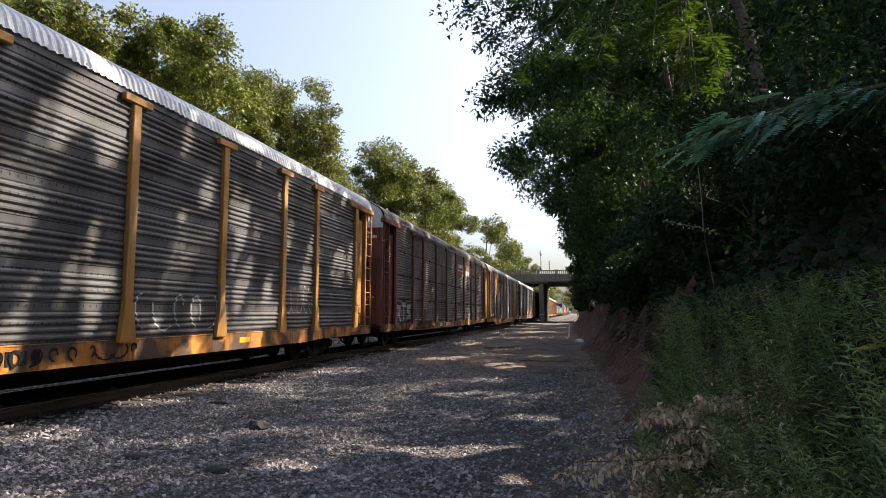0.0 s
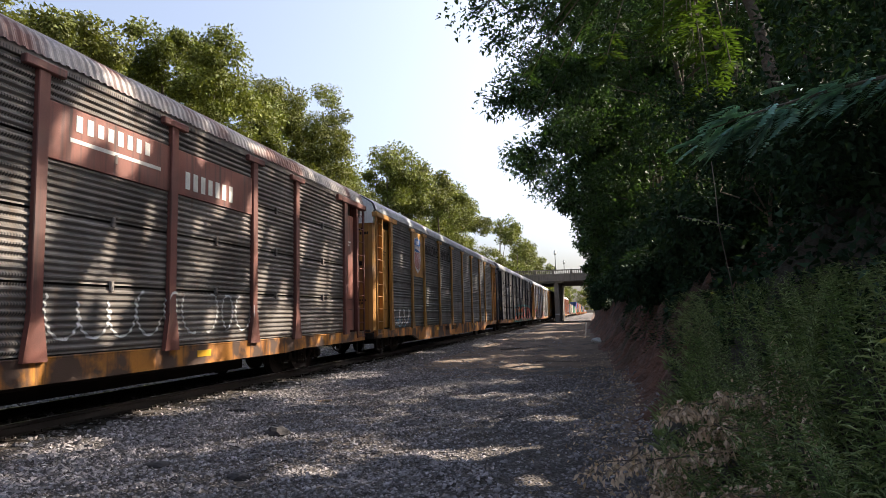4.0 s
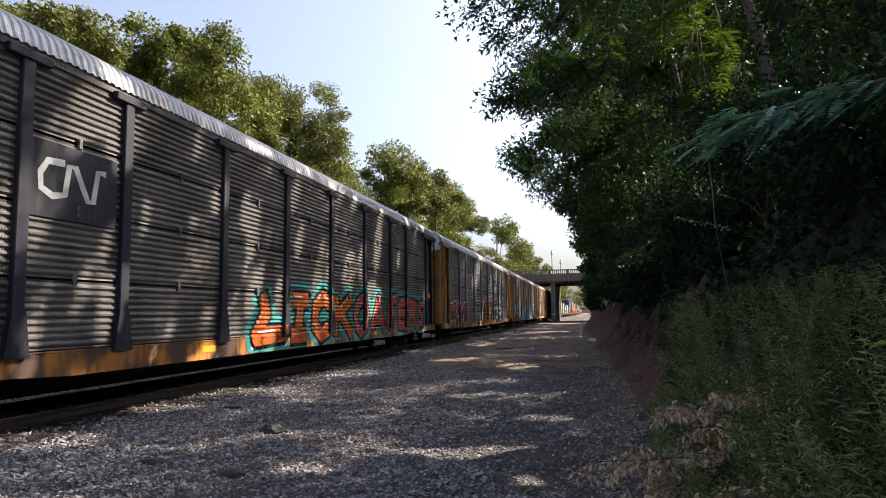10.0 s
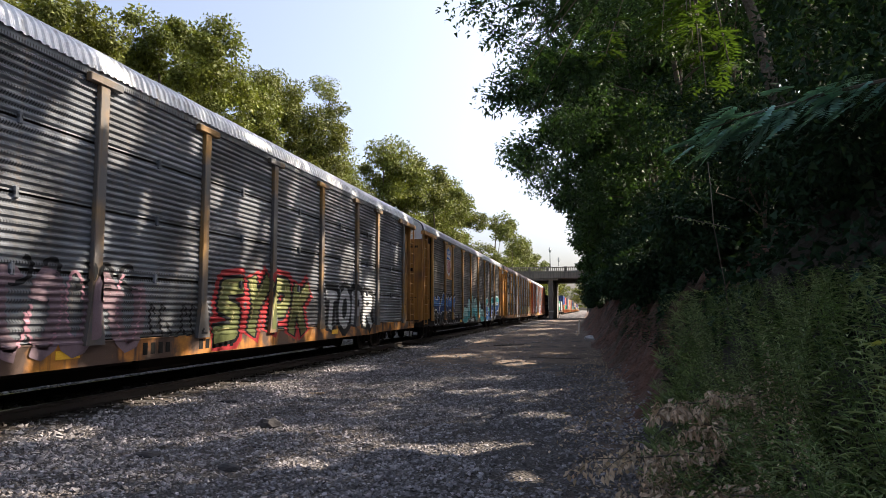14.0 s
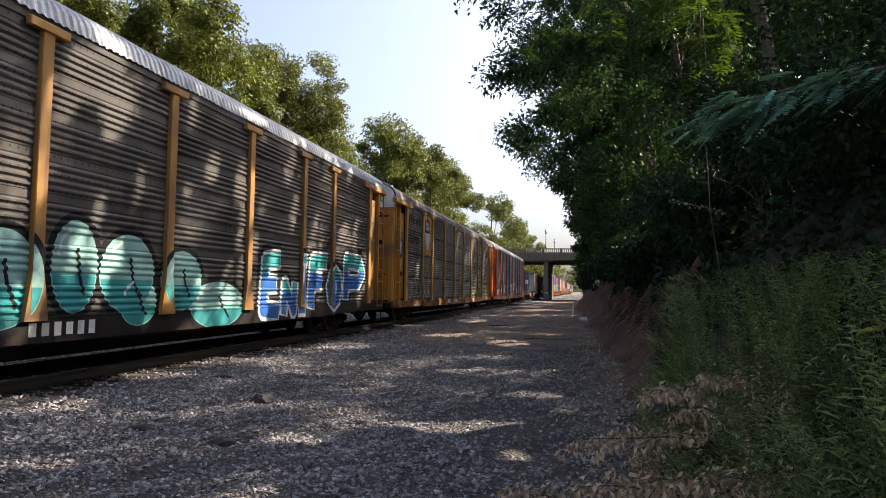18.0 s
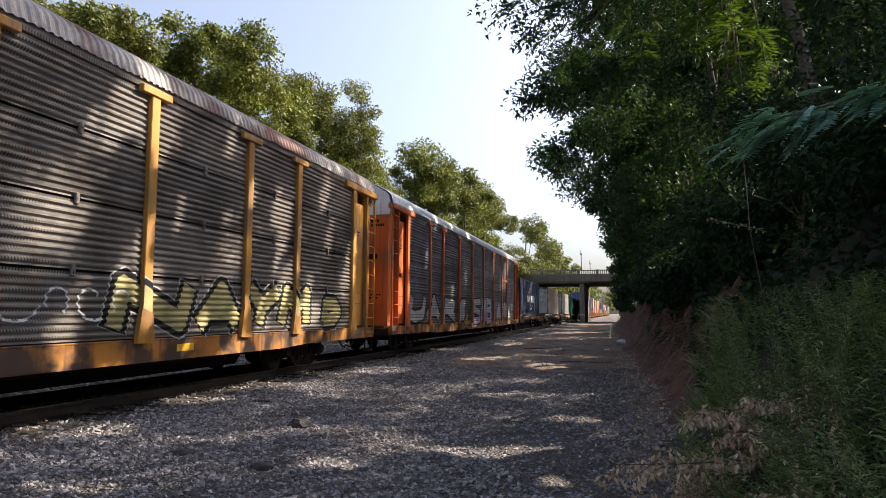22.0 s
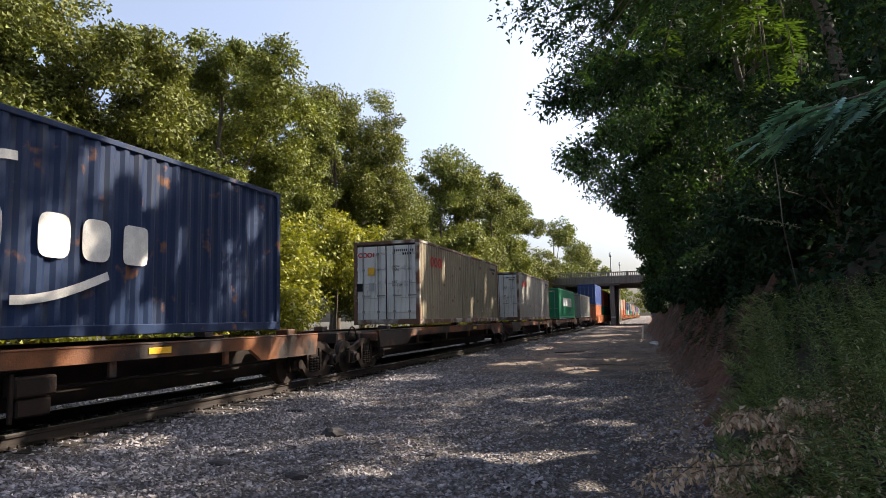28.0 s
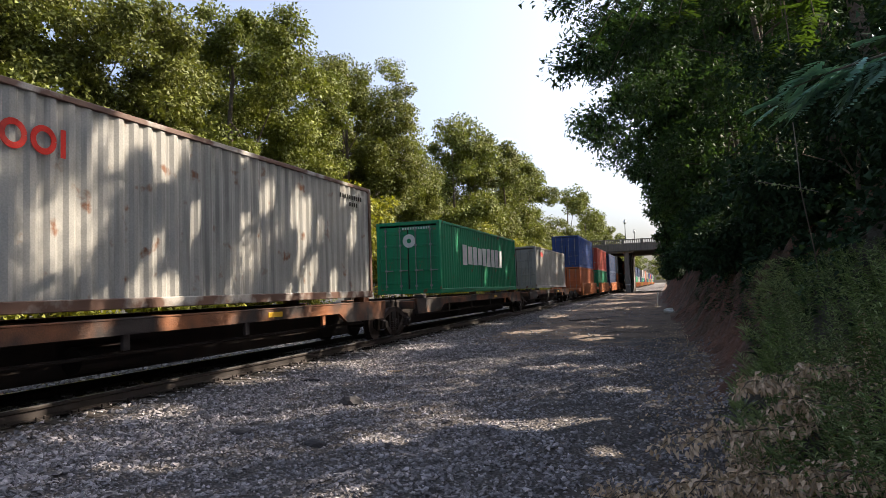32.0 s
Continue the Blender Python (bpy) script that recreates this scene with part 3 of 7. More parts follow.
def panel_profile(z0, z1, kind):
    """Cross-section of one side sheet: rows of pressed ribs, or ribs with flat bands between."""
    out, h = [], z1 - z0
    if kind == "ribbed":
        n = 9
        out.append((HALF - 0.032, z0 + 0.018))
        for k in range(n):
            a = z0 + 0.04 + (h - 0.08) * k / n
            b = (h - 0.08) / n
            out += [(HALF - 0.040, a + 0.05 * b), (HALF - 0.008, a + 0.35 * b), (HALF - 0.008, a + 0.6 * b), (HALF - 0.040, a + 0.9 * b)]
        out.append((HALF - 0.032, z1 - 0.018))
    else:
        out.append((HALF - 0.034, z0 + 0.006))
        n = 4
        for k in range(n):
            a = z0 + h * 0.04 + h * 0.74 * k / n
            b = h * 0.74 / n
            out += [(HALF - 0.034, a + 0.05 * b), (HALF - 0.004, a + 0.35 * b), (HALF - 0.004, a + 0.6 * b), (HALF - 0.034, a + 0.9 * b)]
        out += [(HALF - 0.024, z0 + h * 0.8), (HALF - 0.024, z1 - 0.006)]
    return out


def autorack(y, style):
    """A covered car carrier: sheets between posts, ribbed roof, end doors, ladders, trucks."""
    r = random.Random(style["seed"])
    car = on_track("autorack_car", y, style["label"], "rail car", "cars of the train")
    paint, sheet, roof, cap, sill = style["paint"], style["sheet"], style["roof"], style["cap"], style["sill"]
    edges = list(POSTS)
    rows = 4 if style["kind"] == "ribbed" else 7
    for a, b in zip(edges[:-1], edges[1:]):
        for k in range(rows):
            z0, z1 = LOW + (TOP - LOW) * k / rows, LOW + (TOP - LOW) * (k + 1) / rows
            key = (style["seed"], round(b - a, 2), k)
            if key not in PANELS:
                PANELS[key] = Geo().sweep(panel_profile(z0, z1, style["kind"]), 1, 0.0, b - a).mesh("panel", sheet)
            put("panel", PANELS[key], car, pose(r.uniform(-0.0012, 0.0012), a, r.uniform(-0.002, 0.002)))
        if style["kind"] == "ribbed":
            for k in (1, 2, 3):
                zz = LOW + (TOP - LOW) * k / rows
                part("clip", Geo().box((HALF + 0.0, (a + b) / 2, zz), (0.05, 0.07, 0.16), 0.01), sheet, car)
    part("side_backing", Geo().box((HALF - 0.10, CAR / 2, (LOW + TOP) / 2), (0.02, 24.4, TOP - LOW), 0.004), M_STEEL, car)
    part("far_side", Geo().box((-HALF + 0.04, CAR / 2, (LOW + TOP) / 2), (0.06, CAR - 0.4, TOP - LOW), 0.01), sheet, car)
    for n, p in enumerate(edges):
        w = 0.2 if n not in (0, len(edges) - 1) else 0.24
        post = Geo().box((HALF + 0.015, p, (LOW + TOP) / 2 + 0.02), (0.09, w, TOP - LOW), 0.012)
        post.prism([(p - w / 2, 1.5), (p - 0.2, LOW - 0.06), (p + 0.2, LOW - 0.06), (p + w / 2, 1.5)], 0, HALF - 0.01, HALF + 0.07)
        part("post", post, style.get("post", paint), car)
        part("post_cap", Geo().box((HALF + 0.04, p, TOP - 0.03), (0.1, 0.7, 0.13), 0.015), style.get("post", paint), car)
    part("top_chord", Geo().box((HALF - 0.03, CAR / 2, TOP + 0.07), (0.06, CAR - 0.1, 0.14), 0.01), sheet, car)
    # sill: a deep channel between the trucks
    s = style.get("drop", 0.0)
    out = [(0.1, 0.64), (0.1, 0.91), (CAR - 0.1, 0.91), (CAR - 0.1, 0.64), (CAR - 4.6, 0.62), (CAR - 5.6, 0.57 - s), (5.6, 0.57 - s), (4.6, 0.62)]
    part("side_sill", Geo().prism(out, 0, HALF - 0.10, HALF - 0.0), sill, car)
    part("sill_flange", Geo().box((HALF - 0.03, CAR / 2, 0.912), (0.072, CAR - 0.2, 0.03), 0.008), sill, car)
    part("far_sill", Geo().prism(out, 0, -HALF, -HALF + 0.1), M_STEEL, car)
    part("floor", Geo().box((0, CAR / 2, 0.82), (3.0, CAR - 0.3, 0.12), 0.02), M_STEEL, car)
    part("centre_sill", Geo().box((0, CAR / 2, 0.52), (0.8, CAR - 11.0, 0.62), 0.03).box((0, CAR / 2, 0.7), (0.5, CAR - 0.2, 0.3), 0.03), M_STEEL, car)
    # roof: cross ribs along a rounded shell
    prof = [(HALF + 0.02, 4.95), (HALF + 0.0, 5.02), (1.525, 5.17), (1.46, 5.27), (1.30, 5.38), (1.0, 5.55), (0.82, 5.60), (0.4, 5.63), (0, 5.64)]
    prof = prof + [(-1.0, 5.55), (-1.46, 5.27), (-HALF - 0.02, 4.95)]
    g = Geo()
    ny = 760
    y_at = [0.12 + (CAR - 0.24) * k / ny for k in range(ny + 1)]
    vs = []
    for k, yy in enumerate(y_at):
        d = 0.017 if k % 4 in (1, 2) else 0.0
        d += 0.006 if (k // 28) % 2 else 0.0
        for a, b in prof:
            vs.append((a + d * (1 if a > 0.2 else -1 if a < -0.2 else 0), yy, b + d * 0.8))
    n = len(prof)
    fs = [(k * n + j, k * n + j + 1, (k + 1) * n + j + 1, (k + 1) * n + j) for k in range(ny) for j in range(n - 1)]
    part("roof", g.add(vs, fs), roof, car, "ribbed galvanised roof")
    # ends, with the corner panels, doors and ladders
    for front in (True, False):
        def yy(v):
            return v if front else CAR - v
        ring = [(-1.47, 0.55), (-1.47, 0.27), (-1.42, 0.16), (-1.30, 0.10), (1.30, 0.10), (1.42, 0.16), (1.47, 0.27), (1.47, 0.55)]
        g = Geo().prism([(a, yy(b)) for a, b in ring], 2, 0.84, 4.55)
        end = part("end_door", g, paint, car, style["end_label"])
        for k in (-0.5, 0.02):
            part("door_seam", Geo().box((k, yy(0.095), 2.6), (0.02, 0.02, 3.5), 0.004), style["dark"], end)
        part("door_rail", Geo().box((0, yy(0.09), 0.9), (2.7, 0.05, 0.08), 0.01), style["dark"], end)
        part("door_latch", Geo().box((0.72, yy(0.095), 3.18), (0.72, 0.03, 0.15), 0.01), M_STEEL, end, "black latch bar")
        capline = [(-1.49, 4.55)] + [(a * 0.955, b - 0.012) for a, b in prof[::-1]] + [(1.49, 4.55)]
        hood = part("end_hood", Geo().prism(capline, 1, yy(0.08), yy(0.22)), cap, car, style["cap_label"])
        if front:
            if cap is M_WHITE:
                lettering("EXCESS HEIGHT CAR", 0.135, style["ink"], hood, on_front(-0.32, 0.07, 5.17), name="hood_lettering")
            part("hood_rail", Geo().box((0, 0.07, 4.56), (2.9, 0.03, 0.03), 0.008), cap, hood)
            part("reporting_mark", bars(0.3, 0.1, 3, r, 0.25), style["ink2"], end, m=on_front(0.84, 0.098, 4.3))
            part("reporting_mark", bars(0.48, 0.1, 6, r, 0.25), style["ink2"], end, m=on_front(0.84, 0.098, 4.16))
            part("stencil", bars(0.9, 0.06, 9, r), style["ink2"], end, m=on_front(0.35, 0.098, 1.9))
            part("stencil", bars(0.8, 0.06, 7, r), style["ink2"], end, m=on_front(0.35, 0.098, 1.8))
        y0, y1 = sorted((yy(0.3), yy(0.78)))
        part("corner_panel", Geo().box((HALF - 0.17, (y0 + y1) / 2, 2.85), (0.08, y1 - y0, 3.95), 0.015), paint, car)
        y0, y1 = sorted((yy(0.79), yy(1.72)))
        door = part("side_door", Geo().box((HALF - 0.12, (y0 + y1) / 2, 2.72), (0.07, y1 - y0, 3.5), 0.02), paint, car)
        part("data_box", Geo().box((HALF - 0.082, (y0 + y1) / 2, 1.75), (0.01, 0.5, 0.32), 0.003), style["dark"], door, "stencilled data box")
        part("data_box", Geo().box((HALF - 0.079, (y0 + y1) / 2, 1.75), (0.01, 0.47, 0.29), 0.003), paint, door)
        part("data_line", bars(0.4, 0.04, 5, r), style["ink2"], door, m=on_side(HALF - 0.074, (y0 + y1) / 2 - 0.2, 3.62))
        part("data_line", bars(0.3, 0.04, 4, r), style["ink2"], door, m=on_side(HALF - 0.074, (y0 + y1) / 2 - 0.2, 3.52))
        part("end_eave", Geo().box((HALF - 0.02, yy(1.22), TOP + 0.0), (0.2, 2.36, 0.17), 0.02), style.get("post", paint), car)
        lad = part("ladder", Geo().box((HALF - 0.0, yy(0.14), 2.75), (0.06, 0.05, 4.05), 0.01).box((HALF - 0.05, yy(0.76), 2.75), (0.16, 0.06, 4.05), 0.01), paint, car)
        rung = Geo().tube((HALF + 0.01, yy(0.14), 0), (HALF + 0.01, yy(0.76), 0), 0.014, 6).mesh("rung", paint)
        for k in range(10):
            put("rung", rung, lad, pose(0, 0, 0.78 + k * 0.42))
        part("end_sill", Geo().box((0, yy(0.2), 0.72), (2.9, 0.3, 0.22), 0.03), M_STEEL, car)
        step = Geo()
        for a in (0.16, 0.7):
            step.box((HALF - 0.03, yy(a), 0.5), (0.03, 0.05, 0.5), 0.006)
        step.box((HALF - 0.03, yy(0.43), 0.26), (0.08, 0.56, 0.04), 0.006)
        part("step", step, M_STEEL, car)
        part("coupler", Geo().box((0, yy(-0.25), 0.62), (0.24, 0.85, 0.26), 0.05).box((0, yy(-0.58), 0.62), (0.34, 0.24, 0.34), 0.06), M_STEEL, car)
        hose = Geo()
        pts = [(0.35, yy(0.0), 0.6), (0.4, yy(-0.25), 0.36), (0.4, yy(-0.5), 0.28), (0.35, yy(-0.68), 0.34)]
        for a, b in zip(pts[:-1], pts[1:]):
            hose.tube(a, b, 0.025, 6)
        part("brake_hose", hose, M_STEEL, car)
        truck(car, yy(3.7))
    part("brake_gear", Geo().box((0.7, CAR / 2 - 2, 0.5), (0.7, 1.6, 0.35), 0.04).tube((0.9, 7, 0.5), (0.9, 20, 0.5), 0.05, 8), M_STEEL, car)
    part("sill_plate", Geo().box((HALF + 0.003, 9.0, 0.76), (0.01, 0.45, 0.12), 0.003), M_YELLOW, car, "yellow reflector plate")
    part("sill_plate", Geo().box((HALF + 0.003, 19.0, 0.76), (0.01, 0.45, 0.12), 0.003), M_YELLOW, car)
    part("sill_lettering", bars(0.8, 0.2, 4, r), style["ink_sill"], car, m=on_side(HALF + 0.002, 10.6, 0.65))
    part("sill_lettering", bars(1.3, 0.2, 6, r), style["ink_sill"], car, m=on_side(HALF + 0.002, 12.2, 0.65))
    return car


PANELS = {}
GALV = dict(rough=0.55, metal=0.0, spec=0.25, scale=1.4, grain=55, bump=0.35, depth=0.006)
M_YELLOW = material("reflector_yellow", (0.75, 0.42, 0.02), (0.65, 0.35, 0.02), 0.5, bump=0)
M_WHITE = material("dirty_white_paint", (0.72, 0.71, 0.70), (0.6, 0.58, 0.55), 0.6, scale=2, streak=(0.32, 0.25, 0.2), vary=0.05)
M_BLACKINK = material("black_stencil", (0.02, 0.019, 0.018), (0.03, 0.027, 0.024), 0.95, bump=0, spec=0.05)
M_WHITEINK = material("white_stencil", (0.68, 0.66, 0.62), (0.5, 0.48, 0.45), 0.7, bump=0)
M_UPYEL = material("weathered_yellow_paint", (0.515, 0.242, 0.027), (0.386, 0.176, 0.024), 0.6, scale=0.9, dirt=(0.2, 0.11, 0.05), dirt_scale=0.9, streak=(0.22, 0.11, 0.05), vary=0.08)
M_TAN = material("faded_tan_yellow_paint", (0.404, 0.196, 0.035), (0.318, 0.148, 0.028), 0.6, scale=0.9, dirt=(0.2, 0.11, 0.05), dirt_scale=0.9, streak=(0.22, 0.11, 0.05), vary=0.08)
M_SILLYEL = material("rust_stained_yellow_sill", (0.520, 0.214, 0.024), (0.270, 0.095, 0.024), 0.7, scale=1.7, dirt=(0.07, 0.038, 0.025), dirt_scale=1.3, dirt_low=0.45, dirt_high=0.55, streak=(0.07, 0.036, 0.024), vary=0.1)
M_BROWN = material("oxide_brown_paint", (0.20, 0.065, 0.045), (0.13, 0.045, 0.035), 0.65, scale=0.9, dirt=(0.08, 0.035, 0.03), streak=(0.06, 0.03, 0.025))
M_ORANGE = material("faded_orange_paint", (0.558, 0.117, 0.015), (0.432, 0.086, 0.015), 0.55, scale=0.9, dirt=(0.25, 0.08, 0.03), streak=(0.22, 0.07, 0.03))
M_NAVY = material("dark_blue_black_paint", (0.018, 0.021, 0.036), (0.012, 0.013, 0.019), 0.6, scale=0.9, streak=(0.04, 0.035, 0.034), spec=0.25)
M_POST = material("flaking_yellow_post", (0.36, 0.185, 0.035), (0.085, 0.083, 0.085), 0.65, scale=0.9, grain=30, dirt=(0.09, 0.085, 0.085), dirt_scale=0.8, dirt_low=0.42, dirt_high=0.56, streak=(0.12, 0.09, 0.06), vary=0.25)
M_DARKLINE = material("dark_seam", (0.07, 0.04, 0.025), (0.05, 0.03, 0.02), 0.8, bump=0)
M_SHEET_A = material("sooty_galvanised_sheet", (0.106, 0.106, 0.113), (0.056, 0.055, 0.057), dirt=(0.040, 0.038, 0.038), dirt_scale=0.7, streak=(0.10, 0.08, 0.065), vary=0.22, holes=(0.13, 0.24, 0.09), **GALV)
M_SHEET_B = material("brown_stained_galvanised_sheet", (0.206, 0.187, 0.174), (0.106, 0.093, 0.085), dirt=(0.081, 0.067, 0.059), dirt_scale=0.6, streak=(0.15, 0.11, 0.085), vary=0.25, holes=(0.045, 0.125, 0.22), **GALV)
M_SHEET_C = material("clean_galvanised_sheet", (0.181, 0.196, 0.223), (0.105, 0.111, 0.126), dirt=(0.076, 0.076, 0.078), dirt_scale=0.6, streak=(0.15, 0.13, 0.12), vary=0.2, holes=(0.045, 0.125, 0.22), **GALV)
M_SHEET_F = material("soot_black_galvanised_sheet", (0.102, 0.093, 0.085), (0.055, 0.049, 0.046), dirt=(0.038, 0.032, 0.028), dirt_scale=0.6, streak=(0.09, 0.065, 0.05), vary=0.22, holes=(0.13, 0.24, 0.09), **GALV)
M_SHEET_H = material("blue_grey_galvanised_sheet", (0.102, 0.113, 0.132), (0.056, 0.061, 0.072), dirt=(0.043, 0.044, 0.048), dirt_scale=0.6, streak=(0.12, 0.10, 0.095), vary=0.2, holes=(0.13, 0.24, 0.09), **GALV)
M_SHEET_D = material("grimy_galvanised_sheet", (0.160, 0.153, 0.149), (0.087, 0.081, 0.078), dirt=(0.052, 0.046, 0.043), dirt_scale=0.6, streak=(0.09, 0.07, 0.06), vary=0.22, holes=(0.045, 0.125, 0.22), **GALV)
M_HOOD_R = material("rusted_dark_hood", (0.30, 0.29, 0.31), (0.12, 0.11, 0.12), 0.7, scale=1.5, dirt=(0.13, 0.06, 0.04), dirt_scale=1.6, dirt_low=0.45, dirt_high=0.6)
M_ROOF = material("galvanised_roof", (0.36, 0.37, 0.40), (0.26, 0.27, 0.29), 0.5, 0.3, scale=1.2, grain=30, streak=(0.25, 0.22, 0.2), vary=0.1)
M_ROOF_L = material("clean_galvanised_roof", (0.5, 0.51, 0.54), (0.38, 0.39, 0.41), 0.5, 0.3, scale=1.2, grain=30, streak=(0.28, 0.26, 0.25), vary=0.1)
M_ROOF_R = material("rusting_roof", (0.34, 0.31, 0.30), (0.22, 0.19, 0.18), 0.6, 0.3, scale=1.2, grain=30, dirt=(0.12, 0.05, 0.04), dirt_scale=0.9, dirt_low=0.45, dirt_high=0.6)


def styles():
    base = dict(roof=M_ROOF, cap=M_WHITE, ink=M_BLACKINK, ink2=M_BLACKINK, ink_sill=M_BLACKINK, dark=M_DARKLINE, cap_label="dirty white hood over the end doors", paint=M_TAN, sill=M_SILLYEL)
    yel = dict(base, end_label="weathered yellow end doors")
    return [
        dict(yel, seed=1, roof=M_ROOF_L, kind="banded", sheet=M_SHEET_A, label="covered autorack car with yellow posts and sooty grey sheets"),
        dict(base, seed=2, kind="ribbed", sheet=M_SHEET_B, paint=M_BROWN, roof=M_ROOF_R, ink2=M_WHITEINK, ink_sill=M_WHITEINK, end_label="oxide brown end doors", label="oxide brown autorack car with grey ribbed sheets and graffiti"),
        dict(yel, seed=3, kind="banded", sheet=M_SHEET_A, drop=0.2, label="yellow-ended autorack car with a blue shield and dark sheets"),
        dict(base, seed=4, cap=M_HOOD_R, cap_label="rusted grey hood over the end doors", kind="ribbed", sheet=M_SHEET_D, paint=M_NAVY, ink2=M_WHITEINK, ink_sill=M_WHITEINK, end_label="blue-black end doors", label="blue-black autorack car with orange and teal graffiti"),
        dict(yel, seed=5, roof=M_ROOF_L, kind="ribbed", sheet=M_SHEET_C, post=M_POST, label="yellow-ended autorack car with grey sheets and red graffiti"),
        dict(yel, seed=6, sill=M_STEEL, kind="banded", sheet=M_SHEET_F, ink_sill=M_WHITEINK, label="yellow-ended autorack car with a shield and blue graffiti"),
        dict(yel, seed=7, paint=M_UPYEL, roof=M_ROOF_R, kind="ribbed", sheet=M_SHEET_B, ink_sill=M_WHITEINK, label="bright yellow-ended autorack car with a pale shield"),
        dict(base, seed=8, roof=M_ROOF_L, kind="banded", sheet=M_SHEET_H, paint=M_ORANGE, sill=M_SILLYEL, ink_sill=M_WHITEINK, end_label="faded orange end doors", label="orange-ended autorack car with white outlined graffiti"),
    ]


SHIFT = (0, 0, -0.35, -0.15, -0.15, 0, 0, 0)
CARS = [autorack(FRONT + k * PITCH + SHIFT[k], st) for k, st in enumerate(styles())]


# -- containers and the cars below them --
def box_paint(name, c, rough=0.55):
    return material(name, c, tuple(x * 0.8 for x in c), rough, scale=1.2, grain=40, bump=0.2, depth=0.004, streak=tuple(x * 0.5 + 0.02 for x in c), vary=0.04, spec=0.3, dirt=RUST, dirt_scale=2.6, dirt_low=0.62, dirt_high=0.70)


CW, CL = 2.438, 12.192
M_ROD = material("galvanised_lock_rod", (0.26, 0.26, 0.265), (0.17, 0.165, 0.16), 0.5, 0.3, scale=6, grain=50)
CBODY = {}


def container(y, z, paint, label, group, high=2.896, frame_paint=None, door_paint=None):
    """A corrugated shipping container; origin at its door end, bottom, on the centre line."""
    ct = thing("shipping_container", pose(TRACK, y, z), label, "shipping container", group)
    MOVERS.append((ct, y))
    fp, dp = frame_paint or paint, door_paint or paint
    key = (paint.name, high, fp.name, dp.name)
    if key not in CBODY:
        def wave(a, b, axis, flip):
            n = int((b - a) / 0.28)
            p = []
            for k in range(n):
                u = a + (b - a) * k / n
                w = (b - a) / n
                for f, d in ((0.0, 0), (0.27, 0), (0.5, 1), (0.77, 1)):
                    p.append((flip * (CW / 2 - 0.02 - 0.036 * d), u + f * w))
            p.append((flip * (CW / 2 - 0.02), b))
            return p
        def wall(s):
            return Geo().sweep(wave(0.12, CL - 0.12, 1, s), 2, 0.16, high - 0.08).mesh("side_wall", paint)
        fr = Geo()
        for sx in (-1, 1):
            fr.box((sx * (CW / 2 - 0.05), CL / 2, 0.09), (0.1, CL - 0.1, 0.16), 0.012)
            fr.box((sx * (CW / 2 - 0.035), CL / 2, high - 0.045), (0.07, CL - 0.1, 0.09), 0.01)
            for e in (0.07, CL - 0.07):
                fr.box((sx * (CW / 2 - 0.07), e, high / 2), (0.14, 0.14, high - 0.2), 0.012)
        for e in (0.06, CL - 0.06):
            fr.box((0, e, 0.1), (CW - 0.2, 0.12, 0.17), 0.012).box((0, e, high - 0.06), (CW - 0.2, 0.12, 0.12), 0.012)
        cast = Geo().box((0, 0, 0), (0.165, 0.175, 0.122), 0.012)
        roof = Geo().sweep([(0.1 + (CL - 0.2) * k / 80, high - 0.05 - 0.02 * (k % 4 in (1, 2))) for k in range(81)], 0, -CW / 2 + 0.06, CW / 2 - 0.06)
        leaf = Geo().box((0, 0, 0), (1.12, 0.05, high - 0.36), 0.01)
        for zz in (-0.4, -0.2, 0.0, 0.2, 0.4):
            leaf.box((0, -0.03, zz * (high - 0.4)), (1.04, 0.025, 0.09), 0.01)
        rod = Geo().tube((0, -0.06, -(high - 0.3) / 2), (0, -0.06, (high - 0.3) / 2), 0.018, 8)
        for zz in (-1.0, -0.45, 0.45, 1.0):
            rod.box((0, -0.05, zz), (0.09, 0.05, 0.07), 0.008)
        rod.box((0.12, -0.07, -0.45), (0.3, 0.02, 0.035), 0.005)
        back = Geo().sweep([(-CW / 2 + 0.1 + (CW - 0.2) * k / 32, CL - 0.03 - 0.03 * (k % 4 in (1, 2))) for k in range(33)], 2, 0.15, high - 0.1)
        floor = Geo().box((0, CL / 2, 0.13), (CW - 0.1, CL - 0.1, 0.06), 0.01)
        CBODY[key] = dict(side_wall=wall(1), far=wall(-1), frame=fr.mesh("frame", fp), corner_casting=cast.mesh("corner_casting", fp), roof=roof.mesh("roof", paint),
                          door=leaf.mesh("door", dp), rod=rod.mesh("lock_rod", M_ROD), end_wall=back.mesh("end_wall", paint), floor=floor.mesh("floor", fp))
    b = CBODY[key]
    for n in ("side_wall", "frame", "roof", "end_wall", "floor"):
        put(n, b[n], ct)
    for sx in (-1, 1):
        for e in (0.085, CL - 0.085):
            for zz in (0.06, high - 0.06):
                put("corner_casting", b["corner_casting"], ct, pose(sx * (CW / 2 - 0.08), e, zz))
    put("side_wall", b["far"], ct)
    part("door_gasket", Geo().box((0, 0.035, high / 2), (0.035, 0.05, high - 0.36), 0.006), M_STEEL, ct, "black rubber door seal")
    for s in (-1, 1):
        part("door_gasket", Geo().box((s * 1.145, 0.04, high / 2), (0.022, 0.05, high - 0.36), 0.004), M_STEEL, ct)
        d = put("door", b["door"], ct, pose(s * 0.575, 0.05, high / 2))
        for a in (-0.28, 0.28):
            put("lock_rod", b["rod"], d, pose(a, 0, 0))
    return ct


